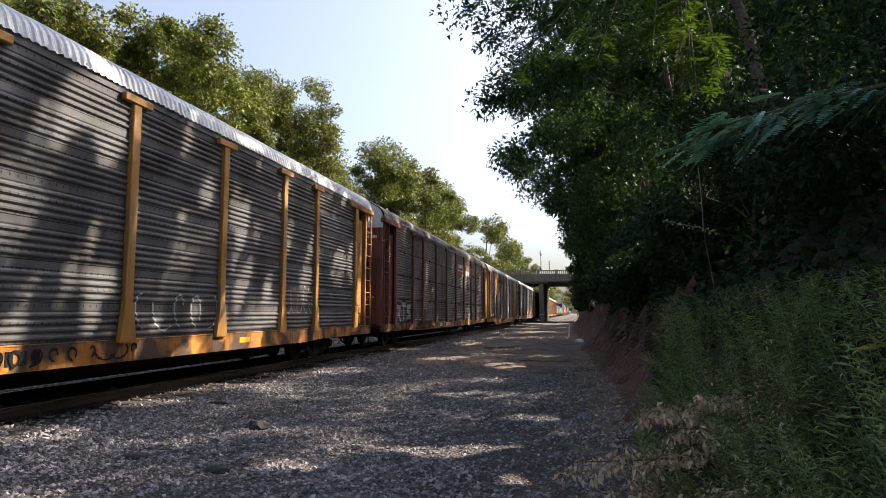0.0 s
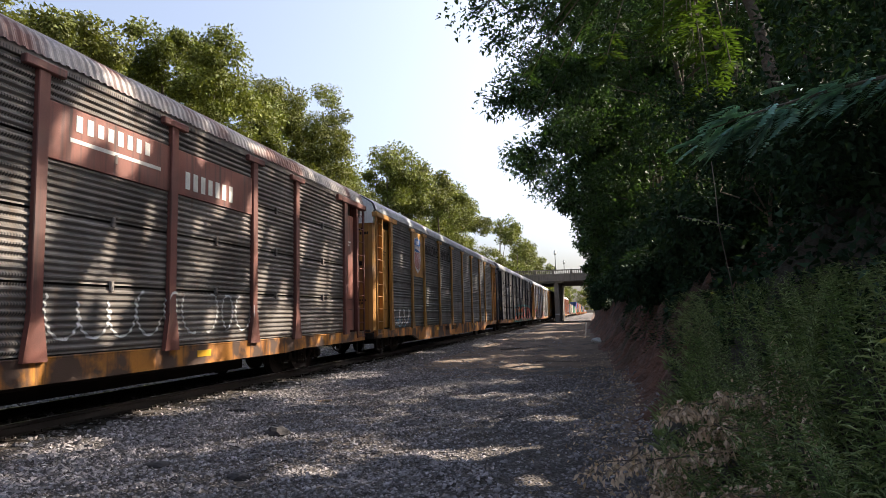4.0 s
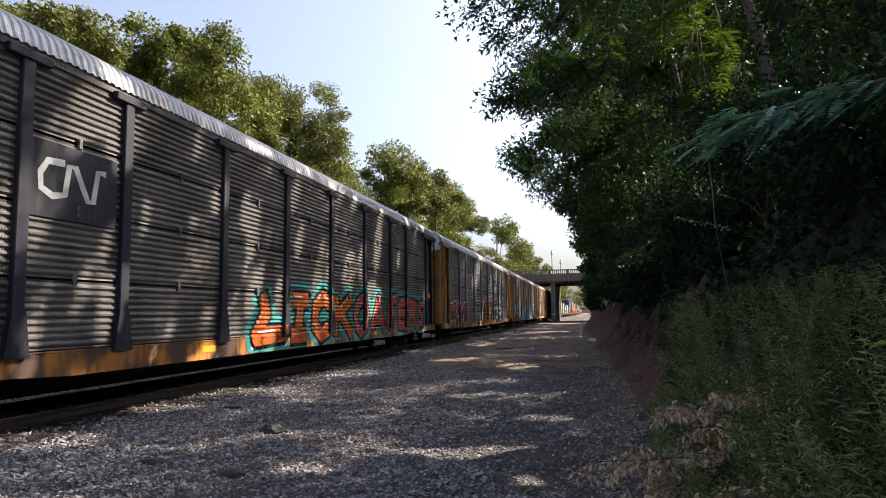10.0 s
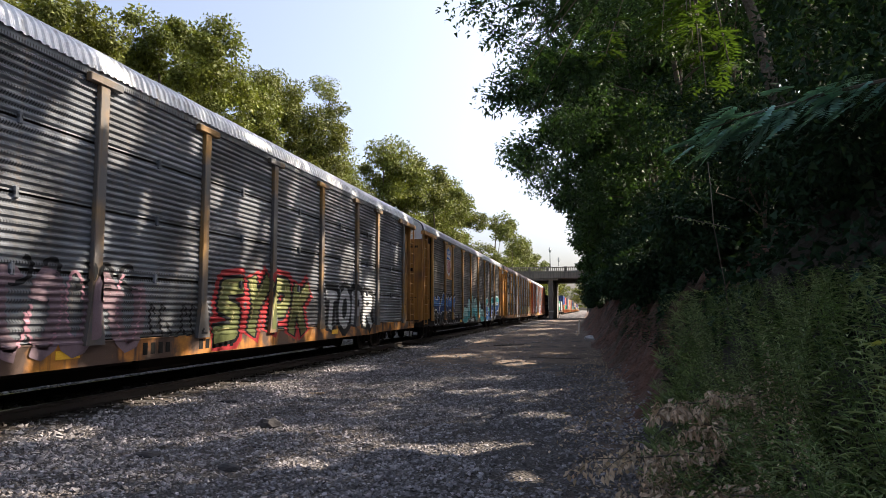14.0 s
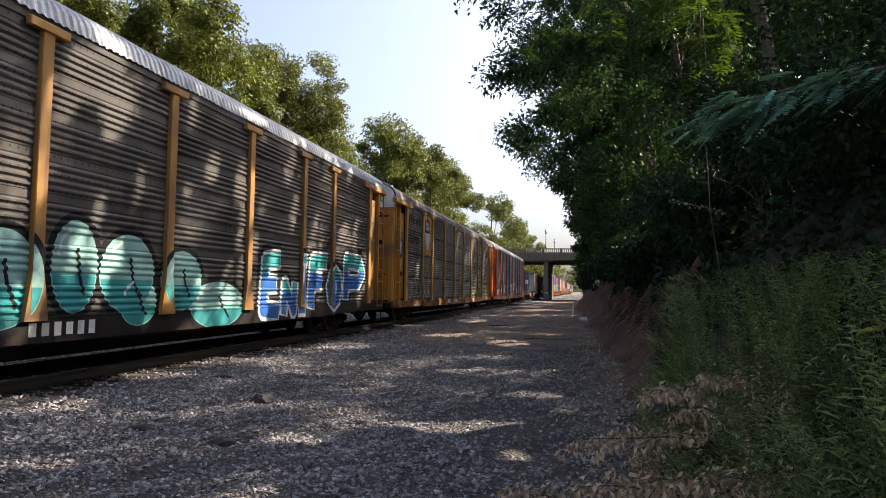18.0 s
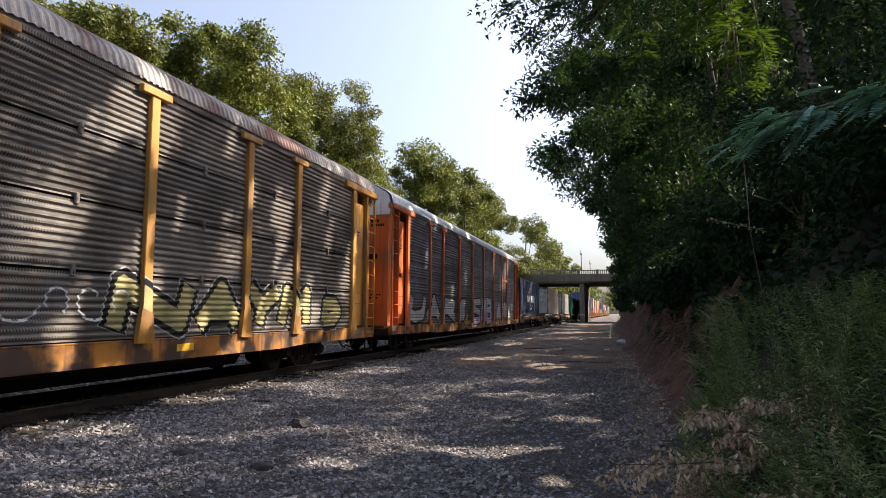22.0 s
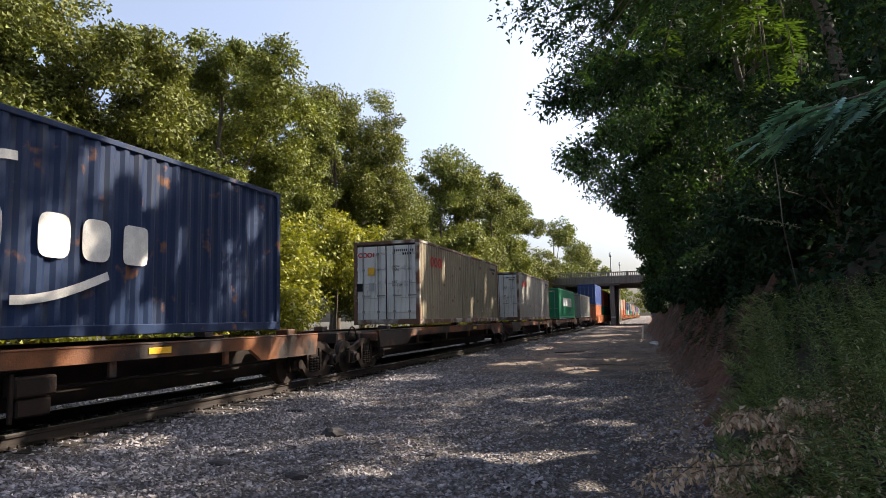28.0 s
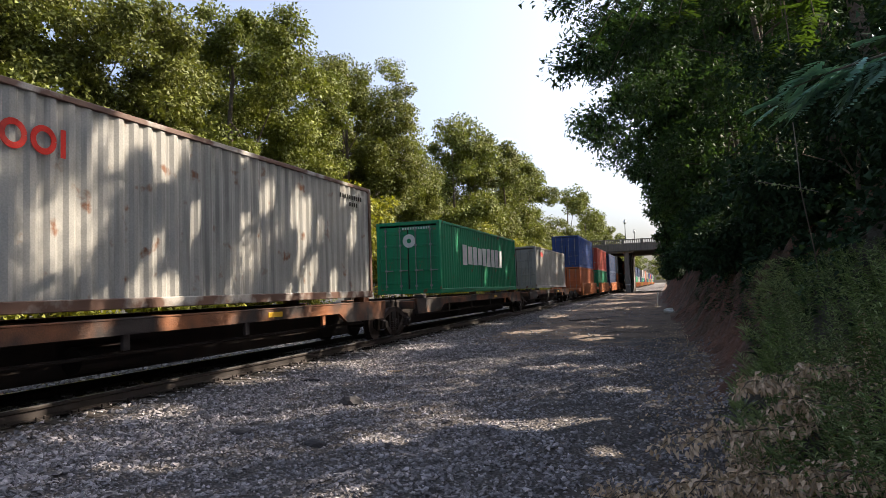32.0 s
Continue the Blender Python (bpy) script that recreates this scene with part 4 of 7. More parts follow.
SPINE_RUST = material("rusty_flatcar_steel", (0.27, 0.095, 0.03), (0.09, 0.04, 0.022), 0.8, 0.1, scale=0.9, grain=40, bump=0.4, dirt=(0.028, 0.02, 0.017), dirt_scale=0.7, dirt_low=0.40, dirt_high=0.55, vary=0.1)


def spine_platform(y, ln, first, last, label):
    """One platform of an articulated spine car: centre beam, side ledges, end bolsters."""
    sp = on_track("spine_car", y, label, "flat car", "container flat cars")
    part("spine_beam", Geo().box((0, ln / 2, 0.62), (0.85, ln - 3.4, 0.78), 0.03).box((0, ln / 2, 0.92), (0.7, ln - 0.6, 0.26), 0.03), M_STEEL, sp)
    for s in (-1, 1):
        out = [(1.3, 0.62), (1.2, 1.06), (ln - 1.2, 1.06), (ln - 1.3, 0.62), (ln - 3.5, 0.62), (ln - 3.9, 0.85), (3.9, 0.85), (3.5, 0.62)]
        part("side_ledge", Geo().prism(out, 0, s * 1.22, s * 1.30), SPINE_RUST, sp, "rust-streaked side channel")
        part("ledge_lip", Geo().box((s * 1.2, ln / 2, 1.075), (0.22, ln - 2.4, 0.03), 0.008), SPINE_RUST, sp)
    for k in range(6):
        yy = 2.2 + (ln - 4.4) * k / 5
        part("cross_arm", Geo().box((0, yy, 0.94), (2.42, 0.22, 0.2), 0.02), SPINE_RUST, sp)
        if k in (0, 5):
            for s in (-1, 1):
                part("pedestal", Geo().box((s * 1.06, yy, 1.125), (0.3, 0.34, 0.16), 0.02), SPINE_RUST, sp)
    for k, e in enumerate((0.35, ln - 0.35)):
        part("end_beam", Geo().box((0, e, 0.9), (1.1, 0.5, 0.3), 0.03), SPINE_RUST, sp)
        part("end_plate", Geo().box((1.0, e + (1.0 if k == 0 else -1.0), 0.9), (0.5, 0.5, 0.24), 0.03), SPINE_RUST, sp)
    hoop = Geo()
    pts = [Vector((0.9, 0.3 + 0.22 * math.cos(a), 0.98 + 0.22 * math.sin(a))) for a in [math.pi * k / 8 for k in range(9)]]
    for a, b in zip(pts[:-1], pts[1:]):
        hoop.tube(a, b, 0.02, 6)
    part("grab_hoop", hoop, M_STEEL, sp)
    part("brake_tank", Geo().tube((0.6, ln * 0.4, 0.5), (0.6, ln * 0.4 + 1.4, 0.5), 0.2, 12), M_STEEL, sp)
    part("brake_pipe", Geo().tube((0.95, 2, 0.55), (0.95, ln - 2, 0.55), 0.03, 6), M_STEEL, sp)
    for k in range(4):
        part("bracket", Geo().box((1.24, 4.6 + k * (ln - 9.2) / 3, 0.74), (0.06, 0.14, 0.24), 0.01), SPINE_RUST, sp)
    part("reflector", Geo().box((1.306, ln * 0.63, 0.96), (0.01, 0.5, 0.1), 0.003), M_YELLOW, sp, "yellow reflector plate")
    truck(sp, 0.9 if first else 0.0)
    if last:
        truck(sp, ln - 0.9)
    if first or last:
        for e, d in ((0, -1), (ln, 1)):
            if (e == 0 and first) or (e and last):
                part("coupler", Geo().box((0, e + d * 0.2, 0.6), (0.26, 0.9, 0.28), 0.05), M_STEEL, sp)
    return sp


P_BLUE = box_paint("container_navy", (0.0045, 0.02, 0.068), 0.7)
P_GREY = box_paint("container_pale_grey", (0.33, 0.285, 0.20))
P_GREY2 = box_paint("container_grey", (0.31, 0.297, 0.27))
P_DOOR = box_paint("container_white_door", (0.68, 0.665, 0.63))
P_GREEN = box_paint("container_green", (0.01, 0.22, 0.10))
P_RED = box_paint("container_red", (0.42, 0.06, 0.04))
P_RUST = box_paint("container_rust_orange", (0.42, 0.13, 0.05))
P_BLUE2 = box_paint("container_blue", (0.03, 0.07, 0.24))
P_FRAME = material("container_rusty_frame", (0.42, 0.39, 0.35), (0.3, 0.26, 0.22), 0.6, scale=1.2, grain=40, dirt=(0.11, 0.052, 0.032), dirt_scale=1.6, dirt_low=0.38, dirt_high=0.5)
Y_SP = [(228.9, 17.2, True, True), (247.3, 18.9, True, False), (266.2, 17.9, False, False), (284.1, 17.9, False, False), (302.0, 18.6, False, True)]
SIDE_BOX = 8.7
SPINES = [spine_platform(y, ln, a, b, "rusty container spine car with rust-streaked side channels") for y, ln, a, b in Y_SP]
part("brake_box", Geo().box((1.16, SIDE_BOX, 0.62), (0.22, 0.62, 0.26), 0.03).box((1.16, SIDE_BOX, 0.36), (0.16, 0.5, 0.22), 0.02).box((1.24, SIDE_BOX - 0.34, 0.5), (0.05, 0.06, 0.6), 0.01), M_TRUCK, SPINES[0], "rusty brake gear box hung below the side channel")
BOT = 1.466
SINGLE = [
    container(231.2, BOT, P_BLUE, "dark blue shipping container with white lettering shapes", "containers on the train"),
    container(252.25, BOT, P_GREY, "pale grey rust-streaked shipping container with white doors", "containers on the train", 2.896, P_FRAME, P_DOOR),
    container(270.1, BOT, P_GREY2, "light grey stained shipping container with white doors", "containers on the train", 2.896, P_FRAME, P_DOOR),
    container(288.0, BOT, P_GREEN, "bright green shipping container with white lettering shapes", "containers on the train", 2.591),
    container(306.0, BOT, P_GREY2, "plain white-grey shipping container on a spine car", "containers on the train", 2.591),
]


def well_car(y, paint, label):
    wc = on_track("well_car", y, label, "rail car", "double-stack well cars")
    key = paint.name
    if key not in WELL:
        side = Geo().prism([(1.6, 0.38), (1.6, 1.5), (14.4, 1.5), (14.4, 0.38)], 0, 1.32, 1.44)
        for k in range(13):
            side.box((1.45, 2.0 + k, 0.94), (0.06, 0.12, 1.04), 0.01)
        ends = Geo().box((0, 0.8, 0.9), (2.6, 1.7, 0.3), 0.03).box((0, 15.2, 0.9), (2.6, 1.7, 0.3), 0.03)
        floor = Geo().box((0, 8, 0.34), (2.5, 12.8, 0.1), 0.02)
        WELL[key] = (side.mesh("well_side", paint), ends.mesh("end_platform", paint), floor.mesh("well_floor", M_STEEL))
    put("well_side", WELL[key][0], wc)
    put("well_side", WELL[key][0], wc, pose(0, 16, 0, 0, 0, 180))
    put("end_platform", WELL[key][1], wc)
    put("well_floor", WELL[key][2], wc)
    truck(wc, 0.0)
    return wc


WELL = {}
P_WELL = box_paint("well_car_orange", (0.45, 0.16, 0.06))
P_WELL2 = box_paint("well_car_yellow", (0.5, 0.3, 0.06))


def stacks():
    r = random.Random(11)
    kinds = [(P_BLUE2, "blue"), (P_RUST, "rust orange"), (P_RED, "red"), (P_GREEN, "green"), (P_GREY2, "grey"), (P_GREY, "pale grey"), (P_BLUE, "dark blue")]
    fixed = [(1, 0), (3, 2), (6, 6), (1, 4), (4, 1), (1, 5), (2, 1)]
    for k in range(23):
        y = 325.6 + k * 17.0
        lo, hi = fixed[k] if k < len(fixed) else (r.randrange(7), r.randrange(7))
        well_car(y, P_WELL2 if k % 5 == 4 else P_WELL, "rust-orange double-stack well car")
        container(y + 1.9, HEAD + 0.40, kinds[lo][0], kinds[lo][1] + " shipping container in a well car", "containers on the train", 2.591)
        if k not in (9, 15):
            container(y + 1.9, HEAD + 0.40 + 2.60, kinds[hi][0], kinds[hi][1] + " shipping container stacked on another", "containers on the train", 2.591 if k % 3 else 2.896)


stacks()


# ---- lettering, shields and graffiti on the cars ----
def paint(name, c):
    return material(name, c, tuple(x * 0.75 for x in c), 0.6, scale=3, grain=45, bump=0.15, depth=0.004, dirt=tuple(x * 0.4 + 0.015 for x in c), dirt_scale=1.5, dirt_low=0.58, dirt_high=0.75, vary=0.03, spec=0.15)


INK = {n: paint("spray_" + n, c) for n, c in dict(
    black=(0.012, 0.012, 0.014), white=(0.62, 0.62, 0.62), orange=(0.62, 0.16, 0.025), coral=(0.52, 0.10, 0.07), teal=(0.05, 0.30, 0.30), mint=(0.30, 0.50, 0.46), blue=(0.04, 0.14, 0.42), navy=(0.02, 0.05, 0.16),
    sky=(0.22, 0.42, 0.60), red=(0.38, 0.035, 0.04), pink=(0.42, 0.22, 0.27), green=(0.19, 0.20, 0.075), lilac=(0.36, 0.30, 0.48), silver=(0.42, 0.42, 0.43), gold=(0.55, 0.36, 0.05), straw=(0.42, 0.37, 0.18), rust=(0.45, 0.10, 0.02), brick=(0.38, 0.075, 0.05), oxblood=(0.15, 0.03, 0.035), dusk=(0.20, 0.14, 0.16), plum=(0.09, 0.05, 0.06), moss=(0.12, 0.135, 0.05), smoke=(0.16, 0.16, 0.165)).items()}


def surface_x(kind):
    """How far the near side stands out at each height, over a car of this kind."""
    rows = 4 if kind == "ribbed" else 7
    pts = [(0.3, HALF), (0.89, HALF), (0.9, HALF + 0.007), (0.925, HALF + 0.007)]
    for k in range(rows):
        pts += [(z, x) for x, z in panel_profile(LOW + (TOP - LOW) * k / rows, LOW + (TOP - LOW) * (k + 1) / rows, kind)]
    pts.sort()
    return np.array(pts)


def spans_at(shapes, z):
    """Where the closed outlines cover the line at height z, joined."""
    got = []
    for sh in shapes:
        nxt = np.roll(sh, -1, 0)
        cut = (sh[:, 1] <= z) != (nxt[:, 1] <= z)
        if not cut.any():
            continue
        a, b = sh[cut], nxt[cut]
        ys = np.sort(a[:, 0] + (z - a[:, 1]) / (b[:, 1] - a[:, 1] + 1e-9) * (b[:, 0] - a[:, 0]))
        got += [(ys[i], ys[i + 1]) for i in range(0, len(ys) - 1, 2)]
    got.sort()
    out = []
    for p, q in got:
        if out and p <= out[-1][1]:
            out[-1][1] = max(out[-1][1], q)
        else:
            out.append([p, q])
    return out


PROFILES = {}


def sprayed(name, shapes, kind, mat, parent, lift, label="", top=9.0):
    """Paint that follows the ribs and posts: each shape is a closed outline (y, z) on the near side."""
    if kind not in PROFILES:
        PROFILES[kind] = surface_x(kind)
    prof = PROFILES[kind]
    shapes = [np.asarray(sh, float) for sh in shapes]
    z0, z1 = max(min(sh[:, 1].min() for sh in shapes), 0.585), min(max(sh[:, 1].max() for sh in shapes), top)
    if z1 - z0 < 0.02:
        return None
    lv = np.concatenate([np.arange(z0, z1, 0.03), prof[(prof[:, 0] > z0) & (prof[:, 0] < z1), 0], [z0 + 1e-3, z1 - 1e-3]])
    lv = np.unique(np.round(lv, 3))
    rows = [spans_at(shapes, z) for z in lv]
    xs = np.interp(lv, prof[:, 0], prof[:, 1]) + lift
    proud = HALF + 0.062 + lift
    V, F = [], []
    for i in range(len(lv) - 1):
        lo, hi = rows[i], rows[i + 1]
        if len(lo) != len(hi):
            lo = hi = spans_at(shapes, (lv[i] + lv[i + 1]) / 2)
        for (a0, a1), (b0, b1) in zip(lo, hi):
            segs, cur, end = [], min(a0, b0), max(a1, b1)
            for p in POSTS:
                if lv[i] > LOW and p + 0.1 > cur and p - 0.1 < end:
                    segs.append((cur, p - 0.102, False))
                    segs.append((p - 0.1, p + 0.1, True))
                    cur = p + 0.102
            segs.append((cur, end, False))
            for s0, s1, post in segs:
                c0, c1, d0, d1 = max(a0, s0), min(a1, s1), max(b0, s0), min(b1, s1)
                if c1 - c0 < 0.003 or d1 - d0 < 0.003:
                    continue
                u, w = (proud, proud) if post else (xs[i], xs[i + 1])
                n = len(V)
                V += [(u, c0, lv[i]), (u, c1, lv[i]), (w, d1, lv[i + 1]), (w, d0, lv[i + 1])]
                F.append((n, n + 1, n + 2, n + 3))
    return put(name, np_mesh(name, V, F, mat), parent, None, label) if F else None


def blob(r, y, z, w, h, wob=0.18, n=26, slant=0.2, power=3.0):
    """A rounded, uneven letter-like outline."""
    out = []
    ph = [r.uniform(0, 6.28) for _ in range(3)]
    for k in range(n):
        a = math.tau * k / n
        c, s = math.cos(a), math.sin(a)
        rad = (abs(c) ** power + abs(s) ** power) ** (-1 / power)
        rad *= 1 + wob * (math.sin(2 * a + ph[0]) * 0.5 + math.sin(3 * a + ph[1]) * 0.5 + math.sin(5 * a + ph[2]) * 0.35)
        dz = s * rad * h / 2
        out.append((y + c * rad * w / 2 + slant * dz, z + dz))
    return out


def stroke(pts, w):
    """A brush stroke as a closed outline."""
    l, rr = [], []
    for k, p in enumerate(pts):
        a, b = pts[max(0, k - 1)], pts[min(len(pts) - 1, k + 1)]
        d = Vector((b[0] - a[0], b[1] - a[1])).normalized()
        l.append((p[0] - d.y * w / 2, p[1] + d.x * w / 2))
        rr.append((p[0] + d.y * w / 2, p[1] - d.x * w / 2))
    return l + rr[::-1]


def scrawl(car, kind, y0, z0, w, h, ink, seed, n=5, th=0.05):
    """Loose handwriting-like loops that spell nothing."""
    r = random.Random(seed)
    for k in range(n):
        yc = y0 + w * (k + 0.5) / n
        a0, turn = r.uniform(0, 6.28), r.uniform(2.5, 5.5)
        pts = [(yc + w / n * 0.42 * math.cos(a0 + turn * j / 9) + 0.02 * j, z0 + h / 2 + h * 0.45 * math.sin(a0 + turn * j / 9)) for j in range(10)]
        sprayed("graffiti_tag", [stroke(pts, th)], kind, INK[ink], car, 0.017 + 0.0004 * (k % 3))


RING = [(0.5, 1), (0.16, 0.84), (0.02, 0.5), (0.16, 0.16), (0.5, 0), (0.84, 0.16), (0.98, 0.5), (0.84, 0.84), (0.5, 1)]
ALPHA = {
    "A": [[(0, 0), (0.46, 1), (1, 0)], [(0.26, 0.34), (0.74, 0.34)]],
    "B": [[(0.05, 0), (0.05, 1), (0.8, 0.93), (0.75, 0.58), (0.15, 0.52)], [(0.7, 0.52), (0.98, 0.3), (0.8, 0.03), (0.05, 0)]],
    "C": [[(0.95, 0.86), (0.5, 1), (0.08, 0.72), (0.08, 0.26), (0.5, 0), (0.97, 0.14)]],
    "D": [[(0.05, 0), (0.05, 1), (0.7, 0.92), (0.98, 0.5), (0.7, 0.06), (0.05, 0)]],
    "E": [[(0.95, 1), (0.1, 0.94), (0.06, 0.05), (1, 0)], [(0.1, 0.5), (0.78, 0.52)]],
    "F": [[(0.98, 0.98), (0.12, 0.94), (0.05, 0)], [(0.12, 0.5), (0.7, 0.52)]],
    "H": [[(0.08, 1), (0.05, 0)], [(0.95, 1), (0.9, 0)], [(0.1, 0.5), (0.9, 0.5)]],
    "I": [[(0.5, 1), (0.45, 0)], [(0.12, 1), (0.9, 1)], [(0.05, 0), (0.86, 0)]],
    "K": [[(0.08, 0), (0.05, 1)], [(0.92, 1), (0.15, 0.5)], [(0.36, 0.6), (1, 0)]],
    "L": [[(0.2, 1), (0.34, 0.62), (0.06, 0.06), (1, 0.12)]],
    "M": [[(0, 0), (0.1, 1), (0.5, 0.42), (0.92, 1), (1, 0)]],
    "N": [[(0.02, 0), (0.05, 1), (0.92, 0.04), (0.98, 1)]],
    "O": [RING],
    "P": [[(0.08, 0), (0.05, 1), (0.8, 0.95), (0.98, 0.68), (0.75, 0.4), (0.12, 0.38)]],
    "R": [[(0.08, 0), (0.05, 1), (0.85, 0.92), (0.8, 0.58), (0.12, 0.5)], [(0.42, 0.5), (1, 0)]],
    "S": [[(0.95, 0.96), (0.12, 0.9), (0.1, 0.58), (0.88, 0.44), (0.9, 0.08), (0.02, 0.03)]],
    "T": [[(0.5, 1), (0.46, 0)], [(0, 1), (1, 0.97)]],
    "U": [[(0.08, 1), (0.04, 0.15), (0.4, 0.02), (0.9, 0.15), (0.95, 1)]],
    "Y": [[(0.02, 1), (0.48, 0.5), (0.98, 1)], [(0.48, 0.5), (0.44, 0)]],
}


def disc(y, z, r, n=9):
    return [(y + r * math.cos(k * math.tau / n + 0.3), z + r * math.sin(k * math.tau / n + 0.3)) for k in range(n)]


def word(car, kind, letters, fill, low=None, outline="black", glow=None, shine="white", th=0.3, edge=0.18, halo=0.42, lean=0.1, split=0.45, name="graffiti_letter"):
    """Sprayed letters one by one (sign, y from, y to, z from, z to): halo, outline, fill, lower shade, highlights."""
    for n, (ch, y0, y1, z0, z1) in enumerate(letters):
        w, h = y1 - y0, z1 - z0
        t = min(th * 0.92, w * 0.3)
        my, mz = t / 2 / w, t / 2 / h
        lines = [[(y0 + w * (my + a * (1 - 2 * my)) + lean * h * (b - 0.5), z0 + h * (mz + b * (1 - 2 * mz))) for a, b in ln] for ln in ALPHA[ch]]

        def body(width):
            out = []
            for ln in lines:
                for p, q in zip(ln[:-1], ln[1:]):
                    d = (Vector(q) - Vector(p)).normalized() * width * 0.18
                    out.append(stroke([(p[0] - d.x, p[1] - d.y), (q[0] + d.x, q[1] + d.y)], width))
                out += [disc(p[0], p[1], width * 0.5) for p in ln[1:-1]]
            return out
        step = 0.0004 * (n % 3)
        top = sprayed(name, body(t), kind, INK[fill], car, 0.009 + step)
        if top is None:
            continue
        sprayed("outline", body(t + edge), kind, INK[outline], top, 0.006 + step)
        if glow:
            sprayed("halo", body(t + halo), kind, INK[glow], top, 0.003 + step)
        if low:
            sprayed("lower_shade", body(t * 0.96), kind, INK[low], top, 0.0115 + step, top=z0 + split * h)
        if shine:
            hl = []
            for ln in lines:
                for p, q in zip(ln[:-1], ln[1:]):
                    a, b = Vector(p).lerp(Vector(q), 0.12), Vector(p).lerp(Vector(q), 0.72)
                    hl.append(stroke([(a.x - t * 0.26, a.y + t * 0.24), (b.x - t * 0.26, b.y + t * 0.24)], 0.04))
            sprayed("highlight", hl, kind, INK[shine], top, 0.014 + step)


def door_tag(car, y, z, w, h, ink, seed, n=5):
    """Quick looping marks on a recessed side door."""
    r = random.Random(seed)
    for k in range(n):
        a0, turn = r.uniform(0, 6), r.choice((-0.5, 0.5))
        pts = [(y + w * (k + 0.5) / n + w / n * 0.8 * math.cos(a0 + j * turn), z + h / 2 + h * 0.45 * math.sin(a0 + j * turn)) for j in range(9)]
        part("door_tag", Geo().prism(stroke(pts, 0.025), 0, HALF - 0.084, HALF - 0.078 + 0.0004 * k), INK[ink], car)


def spread(text, y0, y1, z0, z1, gap=-0.04):
    """Letters of one row side by side."""
    w = (y1 - y0) / len(text)
    return [(c, y0 + k * w - gap * w / 2, y0 + (k + 1) * w + gap * w / 2, z0 + 0.05 * ((k * 7) % 3 - 1), z1 + 0.05 * ((k * 5) % 3 - 1)) for k, c in enumerate(text)]


def bubbles(car, kind, ovals, fill, low, outline="black"):
    """Sprayed rounded forms (y, z, width, height), each with outline, lower shade and a stroke."""
    for n, (y, z, w, h) in enumerate(ovals):
        step = 0.0004 * (n % 3)

        def ring(g):
            return [[(y + (w / 2 + g) * math.cos(k * math.tau / 28), z + (h / 2 + g) * math.sin(k * math.tau / 28)) for k in range(28)]]
        top = sprayed("graffiti_bubble", ring(0), kind, INK[fill], car, 0.009 + step)
        sprayed("outline", ring(0.11), kind, INK[outline], top, 0.005 + step)
        sprayed("lower_shade", ring(-0.02), kind, INK[low], top, 0.0115 + step, top=z - 0.08 * h)
        sprayed("line", [stroke([(y + 0.02 * w, z + 0.2 * h), (y + 0.08 * w, z - 0.05 * h), (y + 0.2 * w, z - 0.3 * h)], 0.06)], kind, INK[outline], top, 0.014 + step)
        sprayed("highlight", [stroke([(y - 0.38 * w, z + 0.1 * h), (y - 0.3 * w, z + 0.28 * h), (y - 0.12 * w, z + 0.4 * h)], 0.05)], kind, INK["white"], top, 0.016 + step)


SHIELD = [(-0.5, 0.62), (-0.42, 0.86), (-0.2, 0.80), (0, 0.98), (0.2, 0.80), (0.42, 0.86), (0.5, 0.62), (0.46, 0.4), (0.47, 0.1), (0.5, -0.3), (0.42, -0.68), (0.2, -0.86), (0, -0.98), (-0.2, -0.86), (-0.42, -0.68), (-0.5, -0.3), (-0.47, 0.1), (-0.46, 0.4)]


def shield(car, y, z, w, h, top, stripes, plate):
    """A railway shield on a flat plate between two posts: dark crown, striped body, bars for the name."""
    pl = part("shield_plate", Geo().box((HALF - 0.005, y, z), (0.03, 1.82, 1.85), 0.006), plate, car, "yellow sheet carrying the shield")

    def shape(pts, ink, lift, name):
        part(name, Geo().prism([(y + a * w, z + b * h / 2) for a, b in pts], 0, HALF + 0.012, HALF + 0.012 + lift), ink, pl)
    shape(SHIELD, INK["white"] if stripes else INK["black"], 0.004, "shield_rim")
    inner = [(a * 0.93, b * 0.955) for a, b in SHIELD]
    shape([p for p in inner if p[1] > 0.3] + [(0.44, 0.14), (-0.44, 0.14)], top, 0.009, "shield_crown")
    low = [(0.44, 0.10)] + [p for p in inner[8:17] if p[1] < 0.12] + [(-0.44, 0.10)]
    shape(low, INK["white"], 0.007, "shield_field")
    if stripes:
        for k in range(6):
            a = -0.37 + k * 0.148
            d = -0.80 + 0.28 * abs(a) * 1.6
            shape([(a - 0.03, 0.10), (a + 0.03, 0.10), (a + 0.03, d), (a - 0.03, d)], INK["red"], 0.011, "shield_stripe")
    rr = random.Random(3)
    part("shield_name", bars(w * 0.58, h * 0.11, 5, rr), INK["white"], pl, m=on_side(HALF + 0.022, y - w * 0.28, z + h * 0.26))
    part("shield_name", bars(w * 0.72, h * 0.11, 7, rr), INK["white"], pl, m=on_side(HALF + 0.022, y - w * 0.35, z + h * 0.13))


